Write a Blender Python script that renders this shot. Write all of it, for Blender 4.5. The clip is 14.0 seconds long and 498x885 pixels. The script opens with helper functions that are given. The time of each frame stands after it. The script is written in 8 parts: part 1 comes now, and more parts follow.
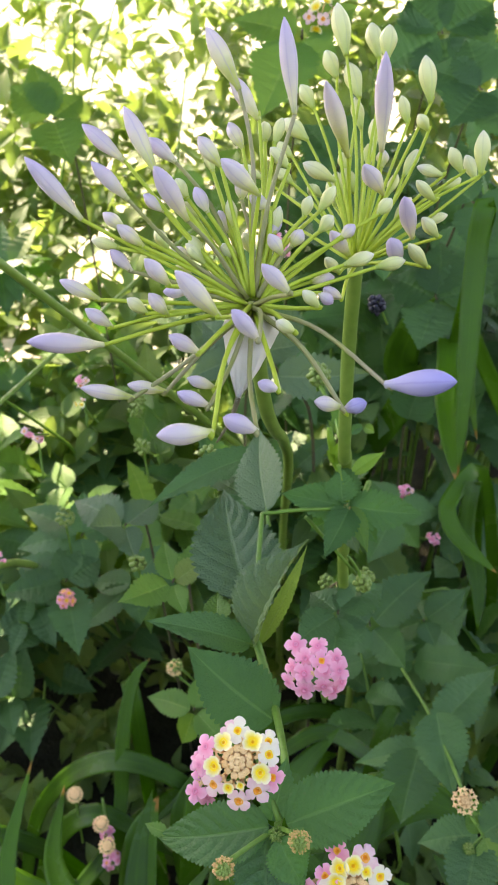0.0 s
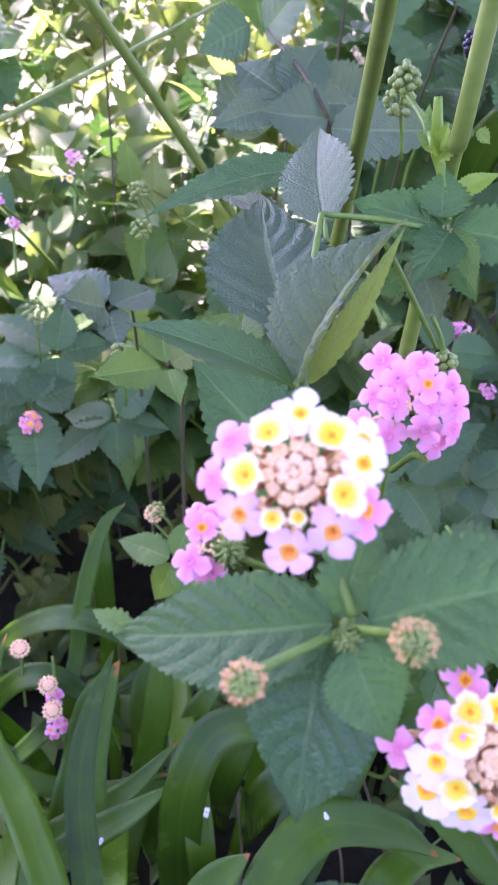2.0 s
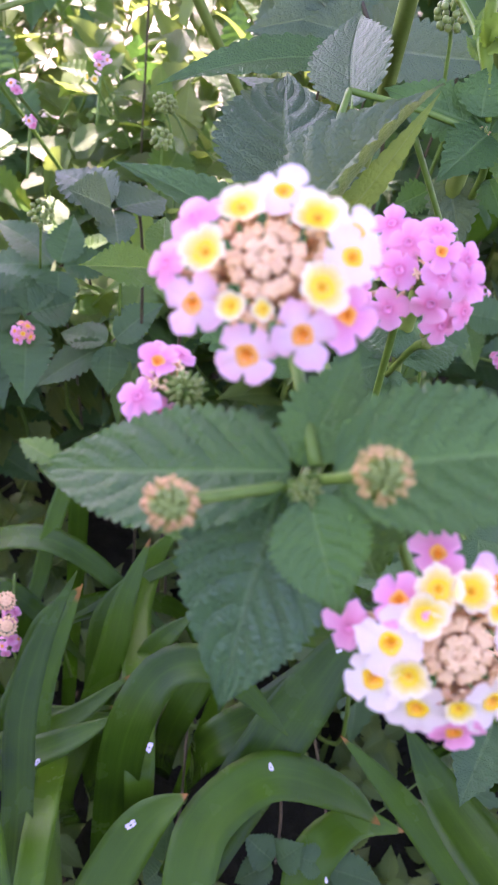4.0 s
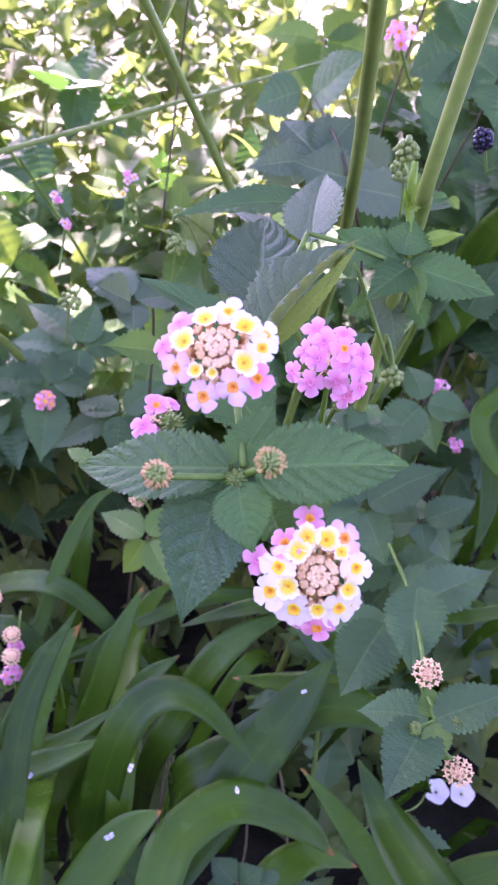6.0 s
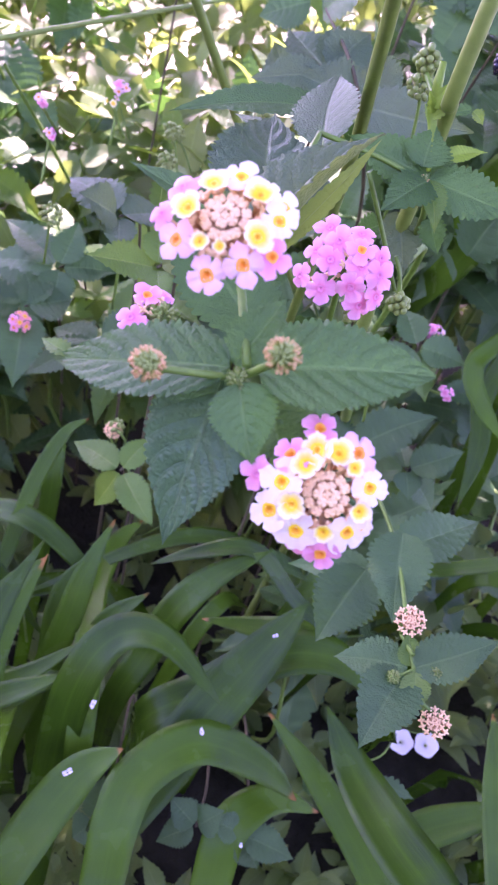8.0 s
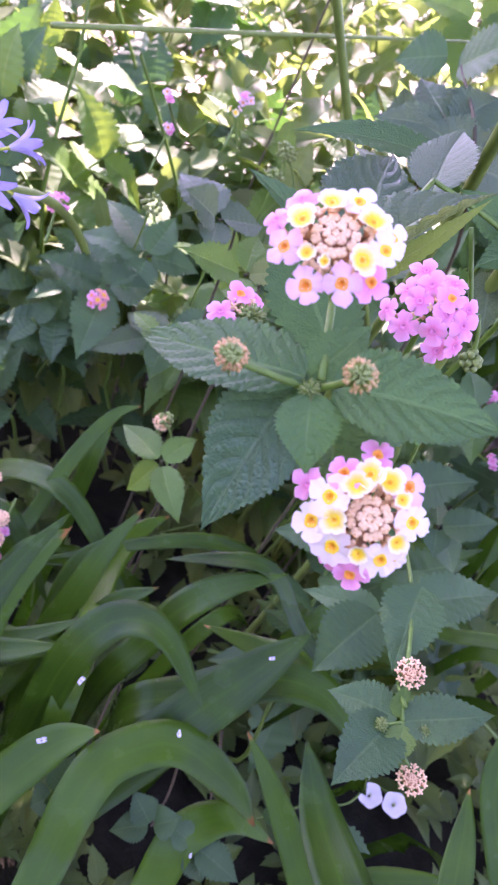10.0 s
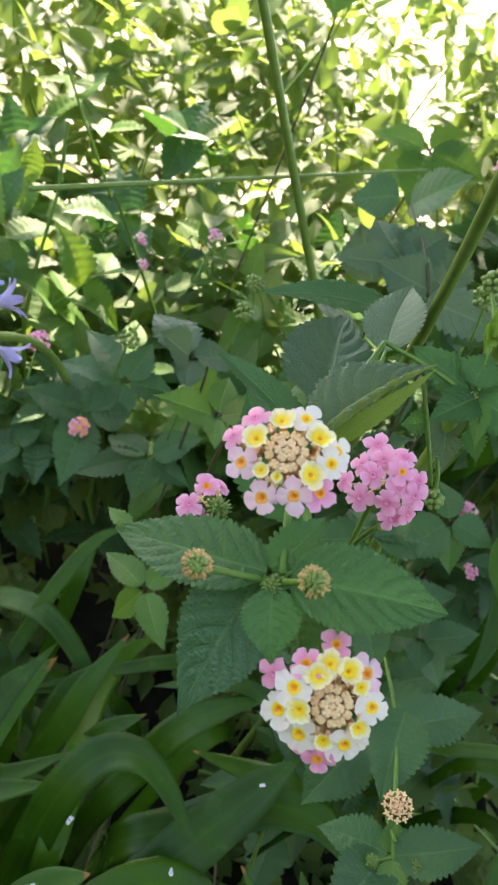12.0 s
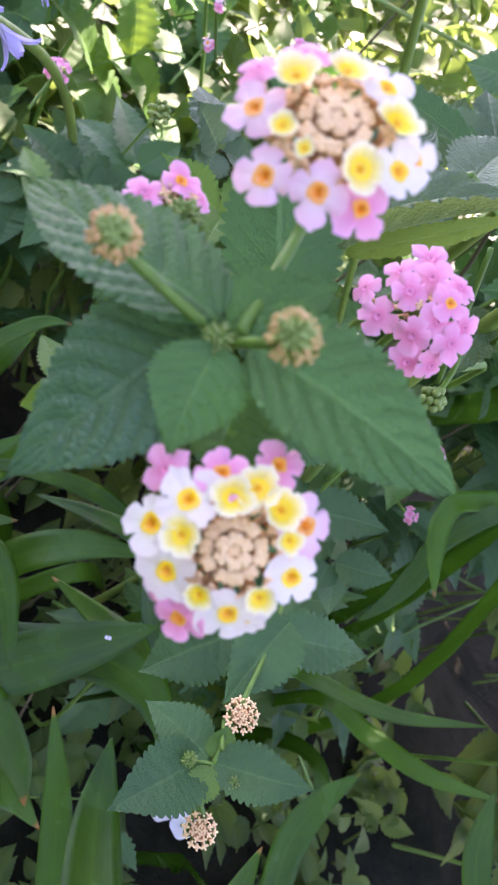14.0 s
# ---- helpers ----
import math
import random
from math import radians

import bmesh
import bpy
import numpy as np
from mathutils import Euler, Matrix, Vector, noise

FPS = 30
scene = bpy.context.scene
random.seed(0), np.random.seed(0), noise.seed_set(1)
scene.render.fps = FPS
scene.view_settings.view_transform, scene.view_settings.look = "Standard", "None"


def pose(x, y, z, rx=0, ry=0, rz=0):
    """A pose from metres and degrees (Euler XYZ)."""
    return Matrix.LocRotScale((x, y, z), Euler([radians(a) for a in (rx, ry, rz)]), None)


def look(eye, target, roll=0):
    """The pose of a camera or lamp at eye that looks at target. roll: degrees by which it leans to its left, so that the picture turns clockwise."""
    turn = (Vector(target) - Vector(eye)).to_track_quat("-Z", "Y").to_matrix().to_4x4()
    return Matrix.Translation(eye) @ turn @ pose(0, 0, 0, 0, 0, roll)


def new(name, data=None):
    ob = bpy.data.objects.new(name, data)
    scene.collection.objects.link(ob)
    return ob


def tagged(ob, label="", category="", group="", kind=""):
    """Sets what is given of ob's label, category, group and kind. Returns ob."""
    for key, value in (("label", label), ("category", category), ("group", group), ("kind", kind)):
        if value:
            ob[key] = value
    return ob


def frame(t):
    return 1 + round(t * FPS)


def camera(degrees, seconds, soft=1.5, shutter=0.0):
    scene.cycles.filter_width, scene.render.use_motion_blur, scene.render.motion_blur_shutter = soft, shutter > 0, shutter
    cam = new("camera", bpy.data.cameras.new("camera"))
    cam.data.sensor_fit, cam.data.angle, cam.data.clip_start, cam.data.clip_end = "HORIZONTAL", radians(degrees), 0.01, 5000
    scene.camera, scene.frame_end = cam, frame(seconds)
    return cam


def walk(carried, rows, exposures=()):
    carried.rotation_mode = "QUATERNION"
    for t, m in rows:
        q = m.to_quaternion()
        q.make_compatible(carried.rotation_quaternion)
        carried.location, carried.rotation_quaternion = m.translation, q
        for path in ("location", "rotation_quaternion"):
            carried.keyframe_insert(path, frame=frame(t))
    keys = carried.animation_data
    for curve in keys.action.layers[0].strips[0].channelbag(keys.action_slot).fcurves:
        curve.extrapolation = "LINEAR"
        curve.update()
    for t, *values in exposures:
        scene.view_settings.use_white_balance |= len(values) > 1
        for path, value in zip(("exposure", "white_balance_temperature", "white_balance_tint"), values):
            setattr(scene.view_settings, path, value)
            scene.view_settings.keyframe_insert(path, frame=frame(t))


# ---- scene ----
cam = camera(35.0, 14.0, 1.8)
cam.data.dof.use_dof, cam.data.dof.focus_distance, cam.data.dof.aperture_fstop = True, 0.26, 48.0
PATH = [
    (0, (0.003, -0.003, 0.903), (-0.011, 1.723, -0.108), -1.0),
    (0.2, (0.0, 0.013, 0.898), (-0.039, 1.731, -0.125), -1.7),
    (0.5, (-0.01, 0.041, 0.872), (-0.047, 1.715, -0.222), -0.9),
    (1, (-0.009, 0.052, 0.872), (-0.082, 1.754, -0.176), -1.9),
    (1.5, (-0.013, 0.049, 0.815), (-0.118, 1.698, -0.313), 2.2),
    (2, (-0.012, 0.067, 0.764), (0.007, 1.687, -0.409), 5.9),
    (2.5, (0.017, 0.07, 0.755), (0.044, 1.684, -0.426), 8.8),
    (3, (-0.003, 0.073, 0.732), (0.06, 1.647, -0.5), 12.6),
    (5.3, (0.007, 0.048, 0.748), (-0.006, 1.696, -0.386), 14.6),
    (5.5, (0.012, 0.035, 0.758), (-0.013, 1.709, -0.337), 14.8),
    (6, (0.012, -0.001, 0.77), (-0.019, 1.698, -0.284), 15.6),
    (6.5, (0.015, -0.022, 0.78), (0.001, 1.68, -0.27), 16.7),
    (7, (0.015, -0.004, 0.768), (0.04, 1.682, -0.308), 17.3),
    (7.2, (0.01, 0.006, 0.761), (0.038, 1.677, -0.337), 16.9),
    (9.3, (0.009, 0.016, 0.741), (0.064, 1.669, -0.384), 31.4),
    (9.5, (0.003, 0.009, 0.744), (0.019, 1.671, -0.37), 32.0),
    (10, (0.007, 0.006, 0.744), (-0.033, 1.659, -0.382), 31.9),
    (10.5, (0.006, 0.012, 0.747), (-0.017, 1.666, -0.378), 30.2),
    (11, (0.007, 0.023, 0.755), (-0.06, 1.707, -0.322), 27.0),
    (11.5, (0.002, 0.023, 0.773), (-0.092, 1.777, -0.184), 27.3),
    (12, (-0.001, 0.004, 0.773), (-0.126, 1.763, -0.171), 28.0),
    (12.5, (-0.003, 0.032, 0.754), (-0.07, 1.787, -0.203), 30.6),
    (13, (-0.001, 0.057, 0.731), (0.019, 1.748, -0.337), 33.9),
    (13.5, (0.014, 0.065, 0.72), (0.109, 1.686, -0.448), 36.3),
    (14, (0.016, 0.056, 0.718), (0.138, 1.748, -0.342), 55.2),
]
EXPOSURES = [
    (0.0, 2.68, 8800, 20), (0.5, 2.76, 8700, 31), (1.0, 2.82, 8000, 39), (1.4, 2.88, 7900, 32), (2.0, 3.34, 6200, 74), (2.5, 3.09, 6750, 76), (3.0, 3.14, 6750, 68),
    (5.5, 3.18, 6700, 73), (6.0, 3.26, 6200, 84), (6.5, 3.21, 6350, 85), (7.0, 3.35, 6300, 91), (9.5, 3.31, 6350, 85), (10.5, 3.29, 6400, 82), (11.0, 3.19, 6450, 80), (11.5, 2.99, 6900, 70), (12.0, 2.58, 8000, 20), (12.5, 2.70, 8250, 17), (13.0, 2.90, 7850, 27), (13.2, 2.87, 7850, 29), (13.6, 2.84, 7950, 34), (14.0, 3.05, 6850, 47),
]
walk(cam, [(t, look(eye, target, roll)) for t, eye, target, roll in PATH], EXPOSURES)

# ---- sky and sun ----
SUN_ELEVATION, SUN_AZIMUTH = 46.0, -28.0     # azimuth in degrees from +y towards +x
world = bpy.data.worlds.new("world")
scene.world = world
world.use_nodes = True
wn, wl = world.node_tree.nodes, world.node_tree.links
sky = wn.new("ShaderNodeTexSky")
sky.sky_type = "NISHITA"
sky.sun_disc = False
sky.sun_elevation, sky.sun_rotation = radians(SUN_ELEVATION), radians(SUN_AZIMUTH)
wn["Background"].inputs["Strength"].default_value = 0.126
wl.new(sky.outputs["Color"], wn["Background"].inputs["Color"])

sun_data = bpy.data.lights.new("sun", "SUN")
sun_data.energy, sun_data.angle, sun_data.color = 4.0, radians(0.53), (1.0, 0.95, 0.86)
sun = new("sun", sun_data)
to_sun = Vector((math.sin(radians(SUN_AZIMUTH)) * math.cos(radians(SUN_ELEVATION)),
                 math.cos(radians(SUN_AZIMUTH)) * math.cos(radians(SUN_ELEVATION)),
                 math.sin(radians(SUN_ELEVATION))))
sun.matrix_world = look(to_sun * 20, (0, 0, 0))


# ---- materials ----
class Nodes:
    """A small helper that adds and joins shader nodes."""

    def __init__(self, name):
        self.mat = bpy.data.materials.new(name)
        self.mat.use_nodes = True
        self.n, self.l = self.mat.node_tree.nodes, self.mat.node_tree.links
        self.bsdf = self.n["Principled BSDF"]
        self.out = self.n["Material Output"]

    def add(self, kind, links=(), **values):
        node = self.n.new("ShaderNode" + kind)
        for key, value in values.items():
            setattr(node, key, value)
        for socket, value in links:
            self.put(node.inputs[socket], value)
        return node

    def put(self, socket, value):
        if isinstance(value, bpy.types.NodeSocket):
            self.l.new(value, socket)
        else:
            socket.default_value = value

    def math(self, op, a, b=0.0, c=0.0):
        return self.add("Math", [(0, a), (1, b), (2, c)], operation=op).outputs[0]

    def ramp(self, fac, stops):
        node = self.add("ValToRGB", [(0, fac)])
        el = node.color_ramp.elements
        el[0].position, el[0].color = stops[0][0], (*stops[0][1], 1)
        el[1].position, el[1].color = stops[-1][0], (*stops[-1][1], 1)
        for pos, col in stops[1:-1]:
            e = el.new(pos)
            e.color = (*col, 1)
        return node.outputs[0]

    def mix(self, fac, a, b, blend="MIX"):
        node = self.add("Mix", data_type="RGBA", blend_type=blend)
        self.put(node.inputs[0], fac)
        for i, v in ((6, a), (7, b)):
            self.put(node.inputs[i], (*v, 1) if isinstance(v, tuple) and len(v) == 3 else v)
        return node.outputs[2]

    def smooth(self, value, a, b, lo=0.0, hi=1.0):
        node = self.add("MapRange", [(0, value), (1, a), (2, b), (3, lo), (4, hi)], interpolation_type="SMOOTHSTEP")
        return node.outputs[0]

    def noise(self, vector, scale, detail=3.0, rough=0.5):
        node = self.add("TexNoise", [("Scale", scale), ("Detail", detail), ("Roughness", rough)])
        if vector is not None:
            self.l.new(vector, node.inputs["Vector"])
        return node.outputs["Fac"]

    def place(self):
        return self.add("NewGeometry").outputs["Position"]

    def uv(self):
        sep = self.add("SeparateXYZ", [(0, self.add("UVMap", uv_map="UVMap").outputs[0])])
        return sep.outputs[0], sep.outputs[1]

    def finish(self, color, rough=0.5, translucent=0.0, glow=None, bump=None, strength=0.3, distance=0.001, spec=0.5, coat=0.0):
        b = self.bsdf
        self.put(b.inputs["Base Color"], (*color, 1) if isinstance(color, tuple) and len(color) == 3 else color)
        self.put(b.inputs["Roughness"], rough)
        self.put(b.inputs["Specular IOR Level"], spec)
        self.put(b.inputs["Coat Weight"], coat)
        normal = None
        if bump is not None:
            normal = self.add("Bump", [("Height", bump), ("Strength", strength), ("Distance", distance)]).outputs[0]
            self.l.new(normal, b.inputs["Normal"])
        if translucent:
            t = self.add("BsdfTranslucent")
            self.put(t.inputs["Color"], (*glow, 1) if isinstance(glow, tuple) else glow)
            if normal is not None:
                self.l.new(normal, t.inputs["Normal"])
            m = self.add("MixShader")
            self.put(m.inputs[0], translucent)
            self.l.new(b.outputs[0], m.inputs[1])
            self.l.new(t.outputs[0], m.inputs[2])
            self.l.new(m.outputs[0], self.out.inputs[0])
        return self.mat


def lantana_leaf_material(name, island, dark, light, vein, glow, through_light=0.20, spec=0.34, relief=1.0):
    """Rough toothed leaf: netted veins sunk into a quilted blade. u runs from the stalk to the tip, v from the midrib to the edge."""
    k = Nodes(name)
    u, v = k.uv()
    side = k.math("ABSOLUTE", v)
    rnd = k.add("NewGeometry").outputs["Random Per Island"] if island else k.add("ObjectInfo").outputs["Random"]
    slant = k.math("SUBTRACT", u, k.math("MULTIPLY", k.math("POWER", side, 1.25), 0.24))
    wave = k.math("ABSOLUTE", k.math("SUBTRACT", k.math("FRACT", k.math("MULTIPLY", slant, 8.0)), 0.5))
    lateral = k.smooth(wave, 0.43, 0.5)
    mid = k.smooth(side, 0.075, 0.02)
    veins = k.math("MAXIMUM", k.math("MULTIPLY", lateral, 0.45), mid)
    p = k.place()
    fine = k.noise(p, 900.0, 4.0, 0.6)
    blotch = k.noise(p, 60.0, 3.0)
    base = k.ramp(k.math("ADD", k.math("MULTIPLY", blotch, 0.6), k.math("MULTIPLY", rnd, 0.5)), [(0.25, dark), (0.85, light)])
    base = k.mix(k.math("MULTIPLY", fine, 0.35), base, dark)
    # a few leaves yellow or brown with age
    old = k.smooth(rnd, 0.975, 0.995)
    base = k.mix(k.math("MULTIPLY", old, 0.55), base, (0.16, 0.15, 0.035))
    # side veins darkened a little, in place of shade in their grooves
    base = k.mix(k.math("MULTIPLY", lateral, 0.07), base, (dark[0] * 0.7, dark[1] * 0.7, dark[2] * 0.7))
    base = k.mix(k.math("MULTIPLY", mid, 0.45), base, vein)
    speck = k.smooth(k.noise(p, 420.0, 2.0), 0.70, 0.76)
    base = k.mix(k.math("MULTIPLY", speck, 0.35), base, (0.09, 0.075, 0.03))
    cell = k.add("TexVoronoi", [("Scale", 650.0)], feature="DISTANCE_TO_EDGE")
    k.l.new(p, cell.inputs["Vector"])
    height = k.math("ADD", k.math("MULTIPLY", veins, -0.35 * relief * relief), k.math("ADD", k.math("MULTIPLY", cell.outputs["Distance"], 0.7), k.math("MULTIPLY", fine, 0.5)))
    rough = k.math("ADD", 0.40, k.math("MULTIPLY", blotch, 0.22))
    return k.finish(base, rough, through_light, glow, height, min(1.0, 0.6 * relief), 0.0009 * relief, spec)


def strap_material(name, dark, light, glow):
    k = Nodes(name)
    u, v = k.uv()
    rnd = k.add("ObjectInfo").outputs["Random"]
    p = k.place()
    stretched = k.add("CombineXYZ", [(0, k.math("MULTIPLY", u, 3.0)), (1, k.math("MULTIPLY", v, 26.0)), (2, rnd)]).outputs[0]
    lines = k.noise(stretched, 1.6, 3.0)
    blotch = k.noise(p, 35.0, 4.0)
    base = k.ramp(k.math("ADD", k.math("MULTIPLY", blotch, 0.55), k.math("MULTIPLY", rnd, 0.45)), [(0.2, dark), (0.8, light)])
    base = k.mix(k.math("MULTIPLY", k.smooth(lines, 0.45, 0.7), 0.4), base, light)
    base = k.mix(k.math("MULTIPLY", k.smooth(k.math("ABSOLUTE", v), 0.14, 0.0), 0.3), base, light)
    tip = k.smooth(k.math("ADD", u, k.math("MULTIPLY", k.math("SUBTRACT", blotch, 0.5), 0.04)), 0.965, 0.985)
    base = k.mix(k.math("MULTIPLY", tip, k.smooth(rnd, 0.45, 0.5)), base, (0.36, 0.16, 0.04))
    return k.finish(base, k.math("ADD", 0.15, k.math("MULTIPLY", blotch, 0.20)), 0.26, glow, k.math("ADD", lines, k.math("MULTIPLY", blotch, 0.6)), 0.35, 0.0006, 0.25)


def petal_material(name, inner, middle, outer, throat_edge=0.34):
    """Colour runs from the throat (v = 0) to the rim (v = 1)."""
    k = Nodes(name)
    u, v = k.uv()
    rnd = k.add("ObjectInfo").outputs["Random"]
    p = k.place()
    n = k.noise(p, 700.0, 3.0)
    r = k.math("ADD", v, k.math("MULTIPLY", k.math("SUBTRACT", n, 0.5), 0.10))
    base = k.ramp(r, [(throat_edge - 0.12, inner), (throat_edge + 0.10, middle), (0.92, outer)])
    base = k.mix(k.math("MULTIPLY", rnd, 0.25), base, outer)
    rays = k.noise(k.add("CombineXYZ", [(0, k.math("MULTIPLY", u, 60.0)), (1, v), (2, rnd)]).outputs[0], 1.0, 2.0)
    return k.finish(base, 0.55, 0.30, base, k.math("ADD", rays, n), 0.25, 0.0004, 0.3)


def gradient_material(name, stops, rough=0.5, translucent=0.0, glow=None, grain=300.0, spec=0.4, vary=0.2, ribs=None):
    """Colour along v, from the foot (0) to the tip (1), with mottling."""
    k = Nodes(name)
    u, v = k.uv()
    rnd = k.add("ObjectInfo").outputs["Random"]
    n = k.noise(k.place(), grain, 4.0)
    f = k.math("ADD", v, k.math("ADD", k.math("MULTIPLY", k.math("SUBTRACT", rnd, 0.5), vary), k.math("MULTIPLY", k.math("SUBTRACT", n, 0.5), 0.2)))
    base = k.ramp(f, stops)
    if ribs:
        line = k.math("ABSOLUTE", k.math("SUBTRACT", k.math("FRACT", k.math("ADD", k.math("MULTIPLY", u, 6.0), k.math("MULTIPLY", n, 0.3))), 0.5))
        base = k.mix(k.math("MULTIPLY", k.smooth(line, 0.36, 0.5), 0.38), base, ribs)
    return k.finish(base, rough, translucent, glow if glow else base, n, 0.25, 0.0004, spec)


def plain_material(name, a, b, rough=0.6, grain=200.0, translucent=0.0, glow=None, strength=0.3, distance=0.0006):
    k = Nodes(name)
    p = k.place()
    n = k.noise(p, grain, 4.0, 0.6)
    big = k.noise(p, grain * 0.13, 2.0)
    base = k.ramp(k.math("ADD", k.math("MULTIPLY", n, 0.6), k.math("MULTIPLY", big, 0.4)), [(0.3, a), (0.7, b)])
    return k.finish(base, rough, translucent, glow, n, strength, distance, 0.4)


def ground_material():
    """Leaf mould set near-black to deepen the shade under the plants; beyond, an added pale path of crushed stone for
    bright gaps.
    """
    k = Nodes("darkened_soil_and_added_path")
    p = k.place()
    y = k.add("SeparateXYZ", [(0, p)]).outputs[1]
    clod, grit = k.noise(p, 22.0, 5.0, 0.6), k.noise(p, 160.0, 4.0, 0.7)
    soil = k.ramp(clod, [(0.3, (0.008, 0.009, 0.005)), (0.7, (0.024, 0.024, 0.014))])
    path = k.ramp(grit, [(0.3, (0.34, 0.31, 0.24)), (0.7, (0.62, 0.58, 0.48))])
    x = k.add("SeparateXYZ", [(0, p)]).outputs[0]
    # the bend takes the pale path off the right side to keep it dark
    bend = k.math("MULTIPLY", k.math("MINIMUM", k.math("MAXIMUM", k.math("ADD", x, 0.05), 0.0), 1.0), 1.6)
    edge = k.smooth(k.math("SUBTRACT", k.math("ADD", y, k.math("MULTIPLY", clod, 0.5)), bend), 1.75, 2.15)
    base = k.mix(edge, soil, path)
    return k.finish(base, 0.9, bump=k.math("ADD", clod, k.math("MULTIPLY", grit, 0.4)), strength=0.8, distance=0.02, spec=0.06)


# dark leaf tone, which also carries the deep shade of back shoots
M_LEAF = lantana_leaf_material("lantana_leaf", False, (0.024, 0.082, 0.021), (0.060, 0.162, 0.042), (0.10, 0.21, 0.06), (0.12, 0.36, 0.05), 0.22, 0.44)
# fresh leaf tone, also given to sunlit shoots to brighten them
M_YOUNG_SUNLIT = lantana_leaf_material("young_or_sunlit_leaf", False, (0.054, 0.150, 0.023), (0.102, 0.245, 0.042), (0.22, 0.33, 0.08), (0.28, 0.46, 0.035), 0.30)
# light shining through the folded leaf is put into this yellow-green
M_UNDERSIDE = lantana_leaf_material("leaf_underside", False, (0.14, 0.23, 0.030), (0.23, 0.34, 0.05), (0.26, 0.36, 0.12), (0.32, 0.46, 0.06), 0.3, 0.3)
# darker, rougher leaf with the bluish sky sheen mixed into its colour
M_SKYTINT = lantana_leaf_material("sky_tinted_leaf", False, (0.020, 0.077, 0.031), (0.046, 0.137, 0.055), (0.11, 0.21, 0.10), (0.08, 0.27, 0.06), 0.14, 0.5, 1.2)
# skylight on upturned leaves is put into this grey-green colour
M_SKYLIT = lantana_leaf_material("skylit_grey_leaf", False, (0.030, 0.090, 0.036), (0.078, 0.165, 0.070), (0.17, 0.26, 0.12), (0.30, 0.42, 0.08), 0.22, 0.55, 1.2)
M_LIME = plain_material("lime_green_bract", (0.10, 0.24, 0.02), (0.20, 0.36, 0.03), 0.45, 160.0, 0.22, (0.3, 0.5, 0.04))
# lighter for young growth and for the light on the front leaves
M_HERO = lantana_leaf_material("shoot_leaf", False, (0.026, 0.100, 0.020), (0.066, 0.190, 0.040), (0.12, 0.26, 0.07), (0.14, 0.42, 0.05), 0.26, 0.42)
M_MASS = lantana_leaf_material("thicket_leaf", True, (0.032, 0.078, 0.016), (0.092, 0.180, 0.034), (0.18, 0.28, 0.075), (0.36, 0.54, 0.10), 0.36, 0.34)
M_STRAP = strap_material("strap_leaf", (0.010, 0.042, 0.004), (0.060, 0.178, 0.010), (0.12, 0.34, 0.015))
M_STEM = plain_material("green_stem", (0.06, 0.14, 0.016), (0.12, 0.25, 0.032), 0.5, 260.0)
M_SCAPE = plain_material("flower_stalk_green", (0.11, 0.19, 0.03), (0.19, 0.29, 0.055), 0.42, 150.0)
M_TWIG = plain_material("brown_twig", (0.055, 0.050, 0.022), (0.12, 0.105, 0.048), 0.8, 300.0)
M_WHITE = petal_material("white_petal", (0.84, 0.72, 0.36), (0.84, 0.785, 0.635), (0.83, 0.735, 0.625), 0.40)
M_YELLOW = petal_material("yellow_petal", (0.90, 0.64, 0.004), (0.88, 0.76, 0.20), (0.86, 0.79, 0.54), 0.60)
M_ROSE = petal_material("rose_petal", (0.86, 0.53, 0.42), (0.85, 0.63, 0.62), (0.84, 0.52, 0.58))
M_PINK = petal_material("pink_petal", (0.80, 0.15, 0.26), (0.89, 0.29, 0.45), (0.92, 0.43, 0.57), 0.30)
M_CORALPETAL = petal_material("coral_petal", (0.88, 0.50, 0.04), (0.86, 0.36, 0.22), (0.86, 0.30, 0.34), 0.34)
M_ORANGE = gradient_material("orange_throat", [(0.0, (0.74, 0.18, 0.0)), (0.6, (0.85, 0.28, 0.01)), (1.0, (0.88, 0.42, 0.08))], 0.5, vary=0.15)
M_GOLD = gradient_material("yellow_throat", [(0.0, (0.70, 0.24, 0.0)), (0.40, (0.86, 0.36, 0.0)), (0.75, (0.92, 0.52, 0.0)), (1.0, (0.93, 0.66, 0.02))], 0.5, vary=0.15)
M_LEMON = gradient_material("lemon_throat", [(0.0, (0.70, 0.28, 0.0)), (0.35, (0.88, 0.44, 0.0)), (0.75, (0.93, 0.60, 0.0)), (1.0, (0.93, 0.68, 0.005))], 0.5, vary=0.15)
M_RED = plain_material("red_throat", (0.76, 0.20, 0.34), (0.84, 0.28, 0.42), 0.5, 900.0)
# the dark bud feet stand for shade in the gaps between buds
M_CORAL = gradient_material("coral_bud", [(0.0, (0.24, 0.10, 0.03)), (0.55, (0.58, 0.31, 0.13)), (0.88, (0.76, 0.46, 0.22)), (1.0, (0.87, 0.58, 0.29))], 0.55, vary=0.14, grain=700.0)
M_TUBE = plain_material("pale_flower_tube", (0.74, 0.50, 0.22), (0.84, 0.64, 0.36), 0.55, 600.0)
M_BUD = gradient_material("lantana_bud", [(0.0, (0.08, 0.18, 0.025)), (0.55, (0.22, 0.30, 0.05)), (0.75, (0.44, 0.34, 0.10)), (1.0, (0.58, 0.32, 0.13))], 0.6)
M_LILAC = gradient_material("lilac_bud", [(0.0, (0.58, 0.62, 0.20)), (0.22, (0.80, 0.75, 0.50)), (0.52, (0.74, 0.65, 0.66)), (1.0, (0.60, 0.50, 0.66))], 0.5, 0.32, vary=0.5, ribs=(0.50, 0.40, 0.58))
